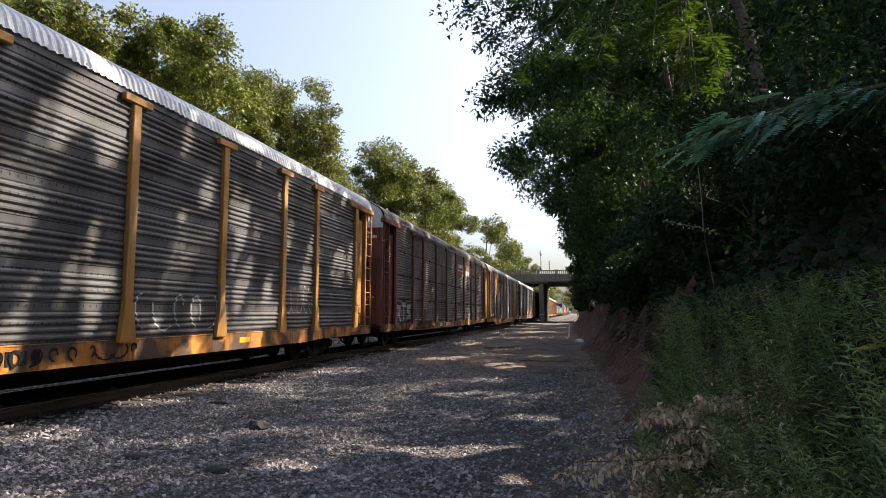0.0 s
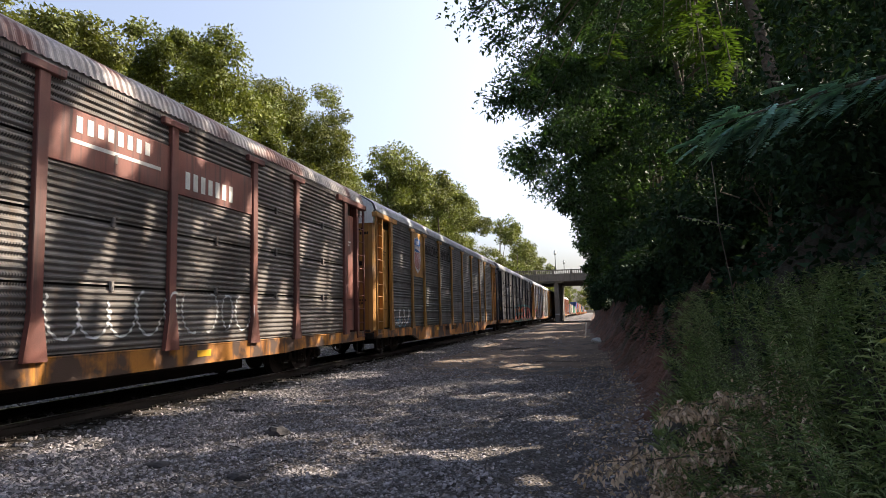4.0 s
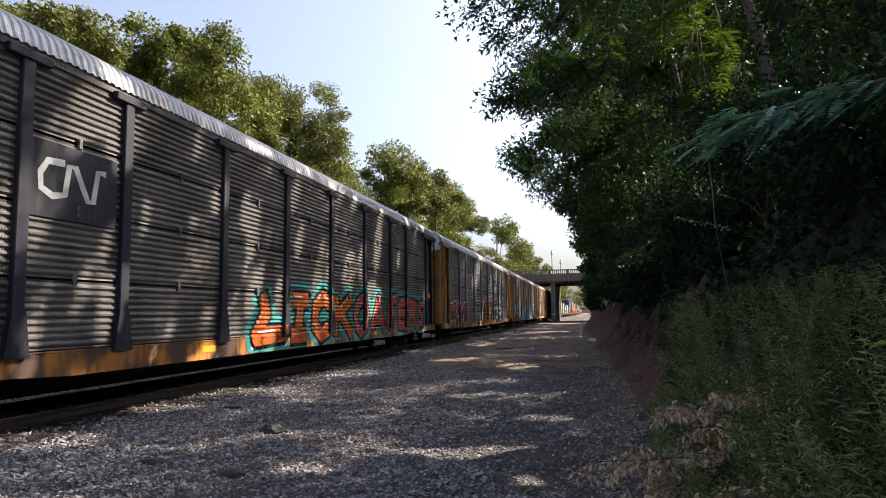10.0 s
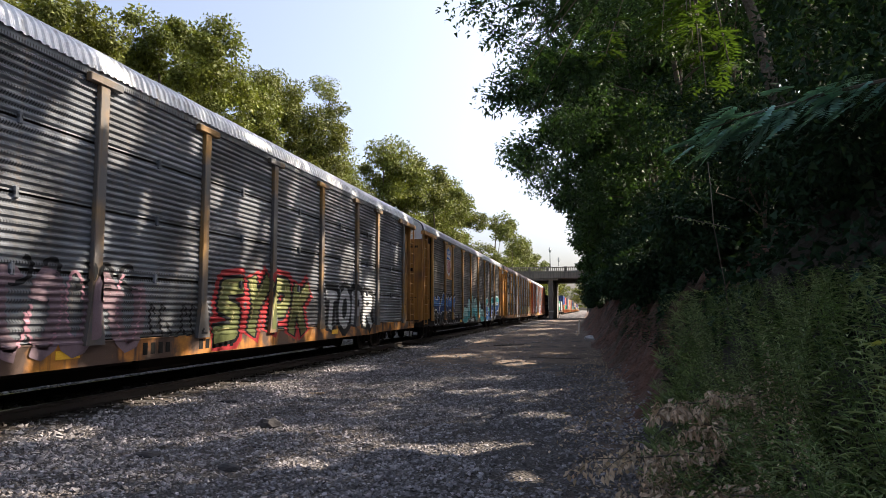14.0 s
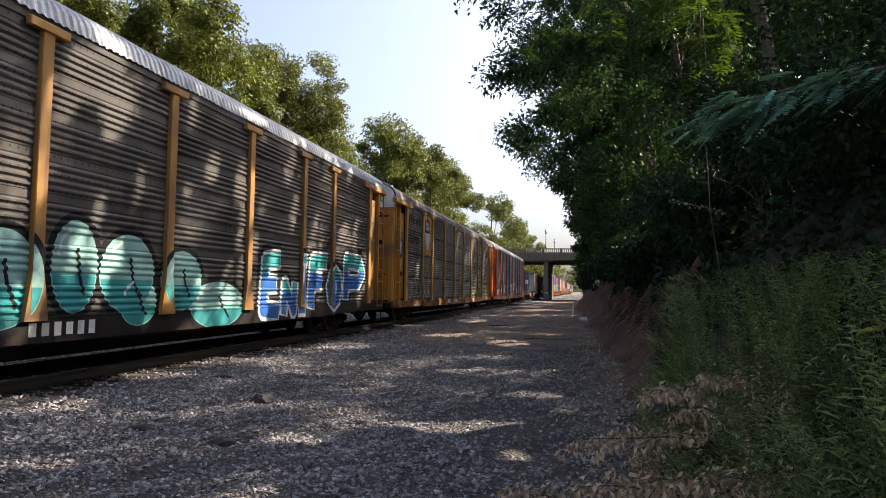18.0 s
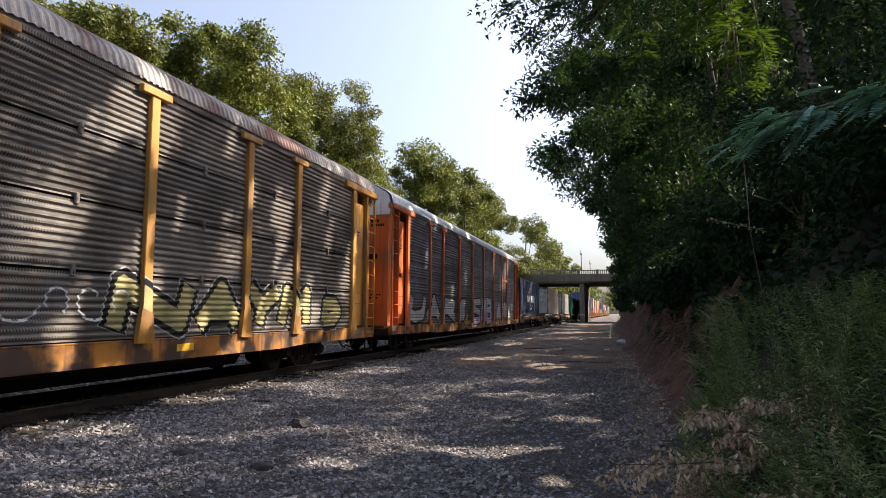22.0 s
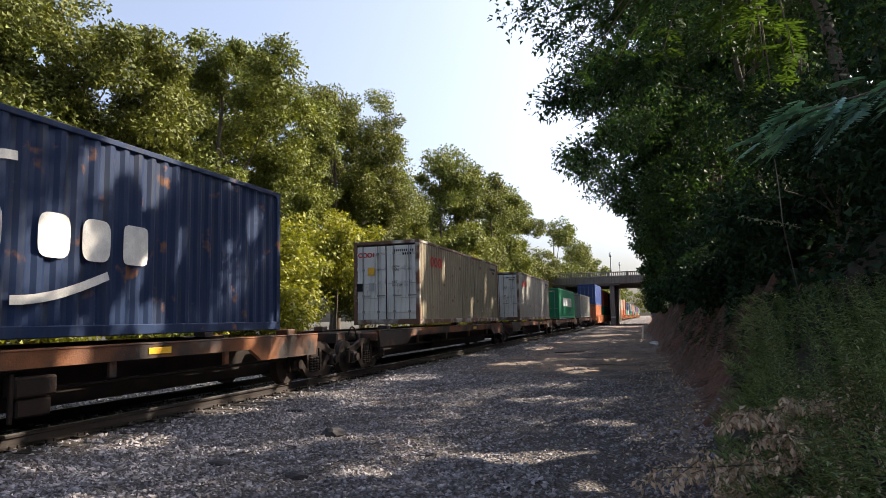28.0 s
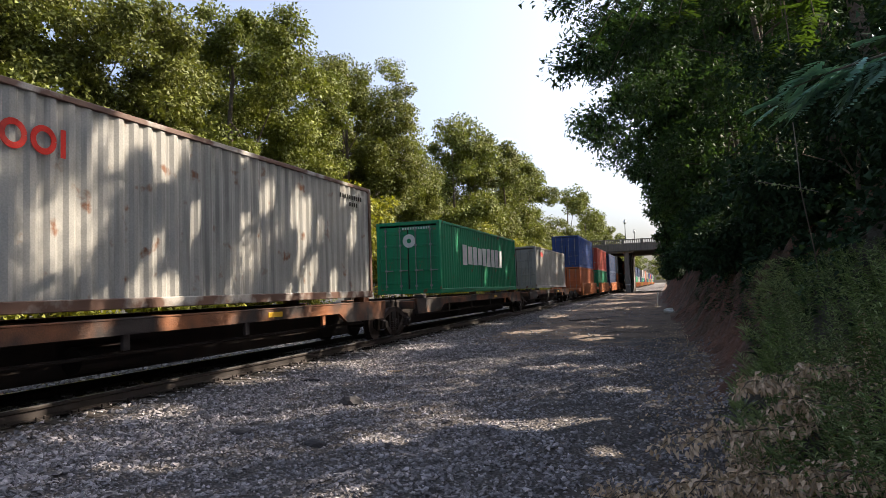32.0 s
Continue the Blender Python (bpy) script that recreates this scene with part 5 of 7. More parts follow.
def decorate():
    r = random.Random(2)
    A, B, C, D, E, F, G, H = CARS
    # first car: faint white outlines
    scrawl(A, "banded", 20.9, 1.3, 1.8, 0.8, "silver", 3, 5, 0.022)
    scrawl(A, "banded", 15.2, 1.0, 2.6, 0.7, "silver", 4, 5, 0.04)
    scrawl(A, "banded", 12.4, 0.62, 3.0, 0.24, "black", 5, 9, 0.035)
    # brown car
    word(B, "ribbed", spread("RTS", 1.95, 4.4, 0.98, 1.75), "silver", outline="black", shine=None, th=0.22, lean=0.0)
    scrawl(B, "ribbed", 3.0, 0.62, 6.0, 0.26, "black", 12, 14, 0.05)
    scrawl(B, "ribbed", 7.2, 0.95, 2.2, 0.85, "white", 13, 4, 0.06)
    scrawl(B, "ribbed", 4.8, 1.0, 1.5, 0.6, "white", 14, 4)
    scrawl(B, "ribbed", 15.2, 1.1, 5.4, 0.8, "white", 16, 9, 0.04)
    plate = part("name_panel", Geo().box((HALF - 0.01, 17.95, 4.0), (0.06, 5.5, 0.8), 0.008), M_BROWN, B, "brown panel with white lettering bars")
    part("panel_lettering", bars(1.7, 0.24, 8, r), M_WHITEINK, plate, m=on_side(HALF + 0.022, 15.7, 4.08))
    part("panel_lettering", bars(1.7, 0.34, 7, r), M_WHITEINK, plate, m=on_side(HALF + 0.022, 18.3, 3.72))
    part("panel_stripe", Geo().box((HALF + 0.022, 16.6, 3.94), (0.004, 2.0, 0.06), 0.001), M_WHITEINK, plate)
    # shield car
    shield(C, 5.5, 3.9, 1.0, 1.6, INK["blue"], True, M_TAN)
    for txt, y in (("BUILDING", 6.85), ("AMERICA", 9.85)):
        lettering(txt, 0.62, M_BLACKINK, C, on_side(HALF + 0.006, y, 4.06), "bold black painted word", "slogan").scale.x = 0.92
    scrawl(C, "banded", 2.0, 1.05, 2.2, 0.6, "white", 21, 6, 0.06)
    scrawl(C, "banded", 2.1, 0.95, 2.2, 0.35, "sky", 22, 6, 0.04)
    # blue-black car
    pl = part("logo_plate", Geo().box((HALF - 0.005, 5.5, 3.25), (0.03, 1.7, 1.05), 0.006), M_NAVY, D, "blue-black plate with a white line logo")
    sprayed_bar = []
    for pts in ([(5.3, 3.52), (5.0, 3.5), (4.88, 3.32), (4.9, 3.12), (5.1, 3.03), (5.32, 3.08), (5.38, 3.5), (5.5, 3.5), (5.75, 3.05), (5.86, 3.05), (5.94, 3.52), (6.1, 3.52)],):
        sprayed_bar.append(stroke(pts, 0.1))
    for sh in sprayed_bar:
        part("logo_line", Geo().prism(sh, 0, HALF + 0.011, HALF + 0.016), INK["white"], pl)
    scrawl(D, "ribbed", 2.1, 0.96, 1.2, 0.22, "silver", 31, 5, 0.04)
    word(D, "ribbed", [("L", 10.6, 12.45, 0.66, 2.0), ("I", 12.4, 13.75, 0.7, 1.95), ("C", 13.75, 15.2, 0.66, 2.05), ("K", 15.2, 16.95, 0.65, 2.05)], "orange", low="rust", glow="teal", th=0.42, halo=0.5)
    word(D, "ribbed", [("O", 16.95, 18.45, 0.66, 2.05), ("A", 18.6, 20.3, 0.68, 2.08), ("F", 20.4, 21.7, 0.7, 2.15), ("E", 21.7, 23.15, 0.74, 2.05), ("R", 23.25, 24.7, 0.76, 2.0), ("S", 24.75, 25.8, 0.76, 2.0)], "coral", low="brick", glow="teal", shine="mint", th=0.4, halo=0.5)
    word(D, "ribbed", spread("MORE", 2.0, 3.3, 1.55, 1.92) + spread("KIDS", 2.15, 3.35, 1.22, 1.52), "silver", outline="silver", shine=None, th=0.035, edge=0.02, lean=0.0)
    part("door_placard", Geo().box((HALF - 0.07, 1.2, 1.75), (0.02, 0.55, 0.24), 0.004), M_YELLOW, D, "yellow warning placard")
    part("door_placard", Geo().box((HALF - 0.07, 27.0, 2.2), (0.02, 0.4, 0.22), 0.004), M_YELLOW, D, "yellow warning placard")
    # grey-sheeted car with yellow ends
    word(E, "ribbed", spread("SEMUS", 1.95, 6.85, 1.1, 1.92), "red", low="oxblood", outline="black", glow="white", shine="silver", th=0.36, edge=0.12, halo=0.3, lean=0.22)
    scrawl(E, "ribbed", 1.95, 0.64, 5.1, 0.44, "black", 42, 8, 0.2)
    scrawl(E, "ribbed", 1.95, 0.64, 5.1, 0.44, "silver", 46, 9, 0.04)
    scrawl(E, "ribbed", 7.1, 0.8, 3.3, 1.1, "dusk", 43, 6, 0.3)
    scrawl(E, "ribbed", 7.1, 0.8, 3.3, 1.2, "pink", 47, 6, 0.05)
    scrawl(E, "ribbed", 7.2, 1.7, 3.2, 0.4, "black", 48, 6, 0.07)
    scrawl(E, "ribbed", 10.6, 0.9, 1.8, 0.6, "black", 49, 6, 0.05)
    for pts, ink in (([(0.82, 1.12), (1.0, 1.3), (1.3, 1.15), (1.6, 1.6)], "mint"), ([(0.82, 1.1), (1.2, 1.12), (1.6, 1.25)], "teal")):
        part("paint_swoosh", Geo().prism(stroke(pts, 0.26), 0, HALF - 0.083, HALF - 0.079 + (0.003 if ink == "teal" else 0)), INK[ink], E, "teal sprayed swoosh")
    word(E, "ribbed", spread("SYPK", 12.7, 17.2, 0.75, 2.15), "green", low="moss", outline="black", glow="red", shine="straw", th=0.44, edge=0.16, halo=0.42, lean=0.25)
    word(E, "ribbed", spread("TOPR", 18.2, 22.5, 0.8, 2.0), "silver", outline="black", glow="black", shine=None, th=0.3, edge=0.34, halo=0.4)
    for y, z, w, h, ink, k in ((0.95, 4.1, 0.5, 0.25, "black", 1), (0.9, 3.3, 0.62, 0.42, "red", 2), (0.95, 2.3, 0.5, 0.4, "black", 3), (0.9, 1.3, 0.6, 0.2, "black", 4)):
        door_tag(E, y, z, w, h, ink, 60 + k)
    door_tag(C, 26.5, 1.35, 0.6, 0.5, "black", 66, 8)
    door_tag(A, 26.5, 1.3, 0.5, 0.3, "black", 67)
    door_tag(B, 0.95, 1.7, 0.6, 0.3, "silver", 68)
    door_tag(G, 0.9, 1.9, 0.65, 0.22, "black", 69, 7)
    door_tag(H, 1.0, 2.55, 0.4, 0.14, "black", 70, 6)
    # second shield car
    shield(F, 5.5, 3.9, 1.0, 1.6, INK["blue"], True, M_TAN)
    word(F, "banded", [("H", 1.9, 3.45, 1.1, 2.15), ("A", 3.45, 5.2, 1.1, 2.2), ("M", 5.2, 6.6, 1.15, 2.05), ("I", 6.65, 7.45, 1.2, 2.05)], "blue", low="navy", outline="white", glow="black", shine="sky", th=0.46, edge=0.14, halo=0.42)
    scrawl(F, "banded", 1.95, 0.64, 6.6, 0.42, "black", 52, 9, 0.24)
    scrawl(F, "banded", 1.95, 0.64, 6.6, 0.42, "silver", 55, 10, 0.04)
    bubbles(F, "banded", [(10.4, 1.07, 2.1, 0.95), (11.75, 1.42, 1.2, 1.3), (12.98, 1.62, 0.9, 1.35), (14.12, 1.55, 1.3, 1.25), (15.58, 1.46, 1.25, 1.08), (14.38, 1.1, 0.95, 0.8), (16.82, 1.0, 2.0, 0.92)], "mint", "teal")
    word(F, "banded", [("E", 18.55, 19.65, 0.62, 2.2), ("N", 19.65, 20.55, 0.62, 1.58), ("I", 20.6, 21.2, 0.7, 2.17), ("F", 21.2, 22.6, 0.7, 2.33), ("O", 22.55, 23.75, 0.76, 2.0), ("P", 23.8, 25.85, 0.9, 2.42)], "teal", low="blue", outline="white", glow="black", shine=None, th=0.42, edge=0.18, halo=0.44, lean=0.06, split=0.68)
    # pale-shield car
    shield(G, 5.5, 3.9, 1.0, 1.6, INK["navy"], False, M_UPYEL)
    for txt, z in (("We will", 4.15), ("deliver", 3.35)):
        lettering(txt, 0.68, M_BLACKINK, G, on_side(HALF + 0.025, 2.0, z), "bold dark painted words", "slogan")
    disc = [(1.2 + 0.36 * math.cos(k * math.tau / 24), 3.05 + 0.45 * math.sin(k * math.tau / 24)) for k in range(24)]
    dg = part("door_graffiti", Geo().prism(disc, 0, HALF - 0.084, HALF - 0.078), INK["navy"], G, "dark painted disc with white strokes")
    for k in range(5):
        part("graffiti_stroke", Geo().prism(stroke([(1.0 + 0.08 * k, 2.8), (1.08 + 0.05 * k, 3.1), (1.03 + 0.09 * k, 3.3)], 0.035), 0, HALF - 0.077, HALF - 0.073), INK["white"], dg)
    scrawl(G, "ribbed", 2.0, 0.95, 4.6, 0.9, "white", 61, 6, 0.05)
    scrawl(G, "ribbed", 15.3, 1.2, 2.4, 0.5, "white", 63, 4, 0.035)
    word(G, "ribbed", [("N", 17.2, 19.2, 1.0, 1.9), ("A", 19.3, 20.75, 1.0, 1.92), ("Y", 20.8, 22.2, 1.0, 1.95), ("M", 22.2, 23.7, 1.0, 1.95), ("D", 24.3, 25.5, 1.0, 1.74)], "straw", outline="black", glow="silver", shine=None, th=0.36, edge=0.2, halo=0.25, lean=0.12)
    # orange car
    word(H, "banded", [("U", 1.9, 4.15, 1.0, 2.05), ("A", 4.25, 6.25, 1.0, 2.06), ("R", 6.4, 8.95, 0.96, 1.98), ("S", 9.2, 10.85, 0.96, 2.02)], "silver", outline="black", shine=None, th=0.42, edge=0.2, lean=0.2)
    word(H, "banded", [("L", 10.6, 12.2, 0.75, 1.4)], "gold", outline="black", shine=None, th=0.24, lean=0.5)
    word(H, "banded", [("S", 12.45, 14.5, 0.75, 2.15), ("M", 14.55, 15.9, 0.8, 2.18), ("B", 15.95, 17.6, 0.75, 2.2)], "silver", low="lilac", outline="black", shine="lilac", th=0.36, edge=0.14)
    word(H, "banded", spread("AMNI", 19.1, 25.8, 0.9, 2.0), "silver", low="straw", outline="smoke", shine=None, th=0.5, edge=0.08, split=0.2)
    part("stripe", Geo().box((HALF + 0.02, 21.9, 3.4), (0.02, 1.8, 0.16), 0.004), M_ORANGE, H, "orange cross strap")
    # containers: plain shapes in place of names
    blue, o1, o2, green, white = SINGLE

    def on_box(ct, y, z, w, h, n, ink, name="painted_mark"):
        return part(name, bars(w, h, n, r, 0.2), ink, ct, m=on_side(CW / 2 + 0.002, y, z))
    for y, kind in ((4.12, 0), (4.87, 1), (5.6, 2), (6.6, 0), (7.3, 0), (8.05, 1)):
        g = Geo().prism(blob(r, y, 1.355, 0.5, 0.6, 0.0, 32, 0.0, (4.0, 7.0, 5.0)[kind]), 0, CW / 2 + 0.001, CW / 2 + 0.006)
        part("large_white_mark", g, M_WHITEINK, blue, "large white block-like mark")
    for pts in ([(4.78 + 1.24 * k / 8, 1.8 + 0.49 * math.sin(k / 8 * 1.57)) for k in range(9)], [(6.0 + 1.53 * k / 8, 0.87 - 0.38 * math.cos(k / 8 * 1.57)) for k in range(9)]):
        part("painted_swoosh", Geo().prism(stroke(pts, 0.12), 0, CW / 2 + 0.001, CW / 2 + 0.006), M_WHITEINK, blue, "white curved stroke")
    redink = paint("mark_red", (0.55, 0.03, 0.02))
    for ct in (o1, o2):
        for k, y in enumerate((1.42, 1.86, 2.28)):
            ring = [(y + 0.15 * math.cos(j * math.tau / 20), 2.22 + 0.15 * math.sin(j * math.tau / 20)) for j in range(21)]
            part("round_mark", Geo().prism(stroke(ring, 0.08), 0, CW / 2 + 0.001, CW / 2 + 0.006), redink, ct, "red ring-shaped mark")
        part("bar_mark", Geo().box((CW / 2 + 0.003, 2.57, 2.22), (0.006, 0.08, 0.38), 0.002), redink, ct)
        for x in (-0.95, -0.78, -0.6):
            ring = [(x + 0.075 * math.cos(j * math.tau / 14), 2.42 + 0.07 * math.sin(j * math.tau / 14)) for j in range(15)]
            part("door_mark", Geo().prism(stroke(ring, 0.035), 1, -0.006, -0.001), redink, ct)
        part("door_mark", Geo().box((-0.45, -0.004, 2.42), (0.04, 0.006, 0.15), 0.001), redink, ct)
        part("hazard_label", Geo().box((-0.55, -0.004, 1.85), (0.26, 0.006, 0.28), 0.002), M_YELLOW, ct, "yellow hazard label")
        part("dark_label", Geo().box((-0.98, -0.004, 1.3), (0.24, 0.006, 0.28), 0.002), INK["black"], ct, "dark square label")
        part("pale_label", Geo().box((-0.55, -0.004, 1.3), (0.18, 0.006, 0.28), 0.002), INK["silver"], ct)
        part("number_bar", bars(0.75, 0.08, 10, r), M_BLACKINK, ct, m=on_front(0.3, -0.001, 2.5))
        part("number_bar", bars(0.35, 0.08, 4, r), M_BLACKINK, ct, m=on_front(0.62, -0.001, 2.38))
        for txt, z in (("MGW", 1.95), ("TARE", 1.84), ("NET", 1.42), ("CU.CAP", 1.31)):
            lettering(txt, 0.11, M_BLACKINK, ct, on_front(0.22, -0.002, z), name="door_lettering")
        for z in (1.95, 1.84, 1.42, 1.31):
            part("number_bar", bars(0.3, 0.07, 4, r), INK["silver"], ct, m=on_front(0.68, -0.002, z))
        part("number_bar", bars(1.25, 0.12, 10, r), M_BLACKINK, ct, m=on_side(CW / 2 + 0.002, 10.4, 2.48))
        part("number_bar", bars(0.5, 0.12, 4, r), M_BLACKINK, ct, m=on_side(CW / 2 + 0.002, 10.9, 2.3))
    whiteink = paint("mark_white", (0.66, 0.68, 0.66))
    on_box(green, 2.7, 1.05, 6.6, 0.83, 9, whiteink, "large_lettering_shape")
    ring = [(0.05 + 0.24 * math.cos(j * math.tau / 24), 1.9 + 0.24 * math.sin(j * math.tau / 24)) for j in range(25)]
    part("round_mark", Geo().prism(ring[:-1], 1, -0.006, -0.001), whiteink, green, "white disc mark")
    part("round_mark", Geo().prism([(0.05 + (a - 0.05) * 0.35, 1.9 + (b - 1.9) * 0.35) for a, b in ring[:-1]], 1, -0.012, -0.007), P_GREEN, green)
    part("number_bar", bars(1.1, 0.09, 11, r), whiteink, green, m=on_front(-0.2, -0.001, 2.3))
    part("bar_mark", bars(0.9, 0.3, 3, r), redink, white, m=on_side(CW / 2 + 0.002, 1.6, 2.0))


decorate()

# ---- trees and undergrowth ----
# openings in the canopy through which the sun reaches the train's side (y, z, half sizes) and the path (x, y, half sizes)
GAPS_SIDE = [(8.3, 4.7, 0.55, 0.45), (9.0, 4.7, 0.3, 0.25), (8.6, 2.7, 0.15, 0.4), (7.5, 3.0, 0.1, 0.2), (7.5, 2.0, 0.2, 0.25), (8.8, 2.1, 0.5, 0.3), (10.9, 3.4, 0.2, 0.15), (13.1, 3.5, 0.3, 0.75),
             (13.1, 2.2, 0.3, 0.6), (14.5, 1.6, 0.6, 0.33), (16.9, 3.0, 0.4, 0.8), (19.1, 3.0, 0.6, 0.7), (21.9, 4.2, 0.5, 1.2), (13.3, 5.4, 0.7, 0.15), (21.2, 2.2, 0.8, 0.75), (10.2, 1.4, 0.24, 0.2), (11.4, 1.7, 0.2, 0.22)]
GAPS_PATH = [(-1.5, 8.0, 0.8, 0.35), (-2.0, 13.2, 0.75, 0.5), (-0.7, 13.4, 0.24, 0.4), (-0.2, 9.2, 0.16, 0.3), (-6.4, 17.2, 0.8, 1.1), (-7.1, 7.4, 0.8, 0.5), (-0.6, 6.7, 0.11, 0.18), (-3.0, 6.7, 0.24, 0.19),
             (-7.5, 10.5, 0.6, 0.6), (-4.8, 22.9, 0.8, 0.9), (-2.2, 20.7, 0.7, 0.8), (-5.6, 34.1, 0.9, 1.7)]


# sprays of leaves that stand in the sun inside the wood (place, radius of the opening above them)
SPRAYS = [(1.29, 8.0, 4.75), (1.7, 8.1, 4.5), (1.42, 8.0, 4.15), (1.35, 7.9, 4.45), (0.35, 9.5, 5.3), (0.97, 8.2, 5.0), (1.25, 8.1, 5.2)]
GAPS_BOUGH = [(x, y, z, 0.3) for x, y, z in SPRAYS] + [(-14.5, y, 3.2, 2.0) for y in (6.0, 9.5, 13.0, 16.5, 20.0)]
_r = random.Random(21)
for _k in range(84):
    _y = 7 + 60 * _r.random() ** 1.3
    _w = _r.uniform(0.08, 0.22) * (1 + _y / 40)
    GAPS_SIDE.append((_y, _r.uniform(0.9, 5.6), _w, _w * _r.uniform(1.2, 3.2)))
for _k in range(9):
    _y = 5 + 60 * _r.random() ** 1.3
    GAPS_PATH.append((_r.uniform(-7.5, 0.5), _y, _r.uniform(0.08, 0.5), _r.uniform(0.06, 0.2) * (1 + _y / 18)))


def shading(p):
    """True for leaves that keep the openings free."""
    s = np.array(SUN)
    keep = np.ones(len(p), bool)
    k = (p[:, 0] - (TRACK + HALF)) / s[0]
    y, z = p[:, 1] - k * s[1], p[:, 2] - k * s[2]
    for a, b, ra, rb in GAPS_SIDE:
        dz = z - b
        keep &= ((y - a - 0.25 * dz) / ra) ** 2 + (dz / rb) ** 2 > 1
    k = p[:, 2] / s[2]
    x, y = p[:, 0] - k * s[0], p[:, 1] - k * s[1]
    for a, b, ra, rb in GAPS_PATH:
        keep &= ((x - a) / (ra + 0.1)) ** 2 + ((y - b) / (rb + 0.1)) ** 2 > 1
    for a, b, c, ra in GAPS_BOUGH:
        v = p - (a, b, c)
        along = v @ s
        keep &= (along < 0.4) | (np.linalg.norm(v - along[:, None] * s, axis=1) > ra)
    return keep


def leaves(centres, per, spread, size, r, droop=0.35, keep=None, slim=0.42, tri=False, hull=0.5, grip=0.45):
    """Folded leaf blades strewn round the clump centres."""
    n = len(centres) * per
    d = r.normal(size=(n, 3))
    d /= np.linalg.norm(d, axis=1, keepdims=True)
    rad = r.random(n) ** grip
    sp = np.repeat(np.asarray(spread), per) if np.ndim(spread) else spread
    p = np.repeat(centres, per, 0) + d * (rad * sp)[:, None] * np.array([1, 1, 0.72])
    if keep is not None:
        ok = keep(p)
        p, d = p[ok], d[ok]
        n = len(p)
    out = d + r.normal(size=(n, 3)) * 0.7
    out[:, 2] -= droop
    out /= np.linalg.norm(out, axis=1, keepdims=True)
    nrm = np.array([0, 0, 1.0]) * (1.25 - hull * 0.5) + r.normal(size=(n, 3)) * 0.55 + d * hull
    side = np.cross(out, nrm)
    side /= np.linalg.norm(side, axis=1, keepdims=True) + 1e-9
    up = np.cross(side, out)
    L = size * r.uniform(0.6, 1.35, (n, 1))
    w = L * slim * r.uniform(0.7, 1.2, n)[:, None]
    if tri:
        v = np.stack([p + side * w * 0.9, p - side * w * 0.9 + up * L * 0.15, p + out * L], 1).reshape(-1, 3)
        return v, np.arange(n * 3).reshape(-1, 3)
    mid = p + out * L * 0.45
    v = np.stack([p, mid + side * w + up * L * 0.1, p + out * L - up * L * 0.08, mid - side * w + up * L * 0.1], 1).reshape(-1, 3)
    i = np.arange(n)[:, None] * 4
    return v, np.concatenate([i + [[0, 1, 2]], i + [[0, 2, 3]]], 1).reshape(-1, 3)


def clumps(ells, n, r, inner=0.5):
    """Clump centres in the outer shell of some ellipsoids, weighted by their size."""
    w = np.array([e[1][0] * e[1][1] * e[1][2] for e in ells]) ** 0.67
    pick = r.choice(len(ells), n, p=w / w.sum())
    d = r.normal(size=(n, 3))
    d /= np.linalg.norm(d, axis=1, keepdims=True)
    rad = inner + (1 - inner) * r.random(n) ** 0.7
    rad *= 1 + 0.16 * np.sin(d[:, 0] * 7 + pick) * np.sin(d[:, 2] * 6 + d[:, 1] * 5)
    c = np.array([ells[k][0] for k in pick], float)
    a = np.array([ells[k][1] for k in pick], float)
    return c + d * rad[:, None] * a


def limb_geo(base, top, r0, r, limbs, bend=0.5, sides=9):
    """A tapered, bent trunk with limbs that reach towards the given places."""
    g = Geo()
    base, top = Vector(base), Vector(top)
    pts, steps = [], 7
    for k in range(steps + 1):
        t = k / steps
        p = base.lerp(top, t) + Vector((r.uniform(-1, 1), r.uniform(-1, 1), 0)) * bend * 0.25 * (t > 0)
        pts.append((p, r0 * (1 - 0.8 * t) * (1.35 if k == 0 else 1)))
    for (a, ra), (b, rb) in zip(pts[:-1], pts[1:]):
        g.tube(a, b, ra, sides, rb, caps=False)
    for e in limbs:
        e = Vector(e)
        t = r.uniform(0.35, 0.85)
        k = min(int(t * steps), steps - 1)
        a, ra = pts[k]
        rad = ra * 0.5
        for j in range(4):
            b = a.lerp(e, 1 / (4 - j)) + Vector((r.uniform(-1, 1), r.uniform(-1, 1), r.uniform(-0.3, 0.8))) * 0.22
            g.tube(a, b, rad, 6, rad * 0.7, caps=False)
            a, rad = b, rad * 0.7
    return g


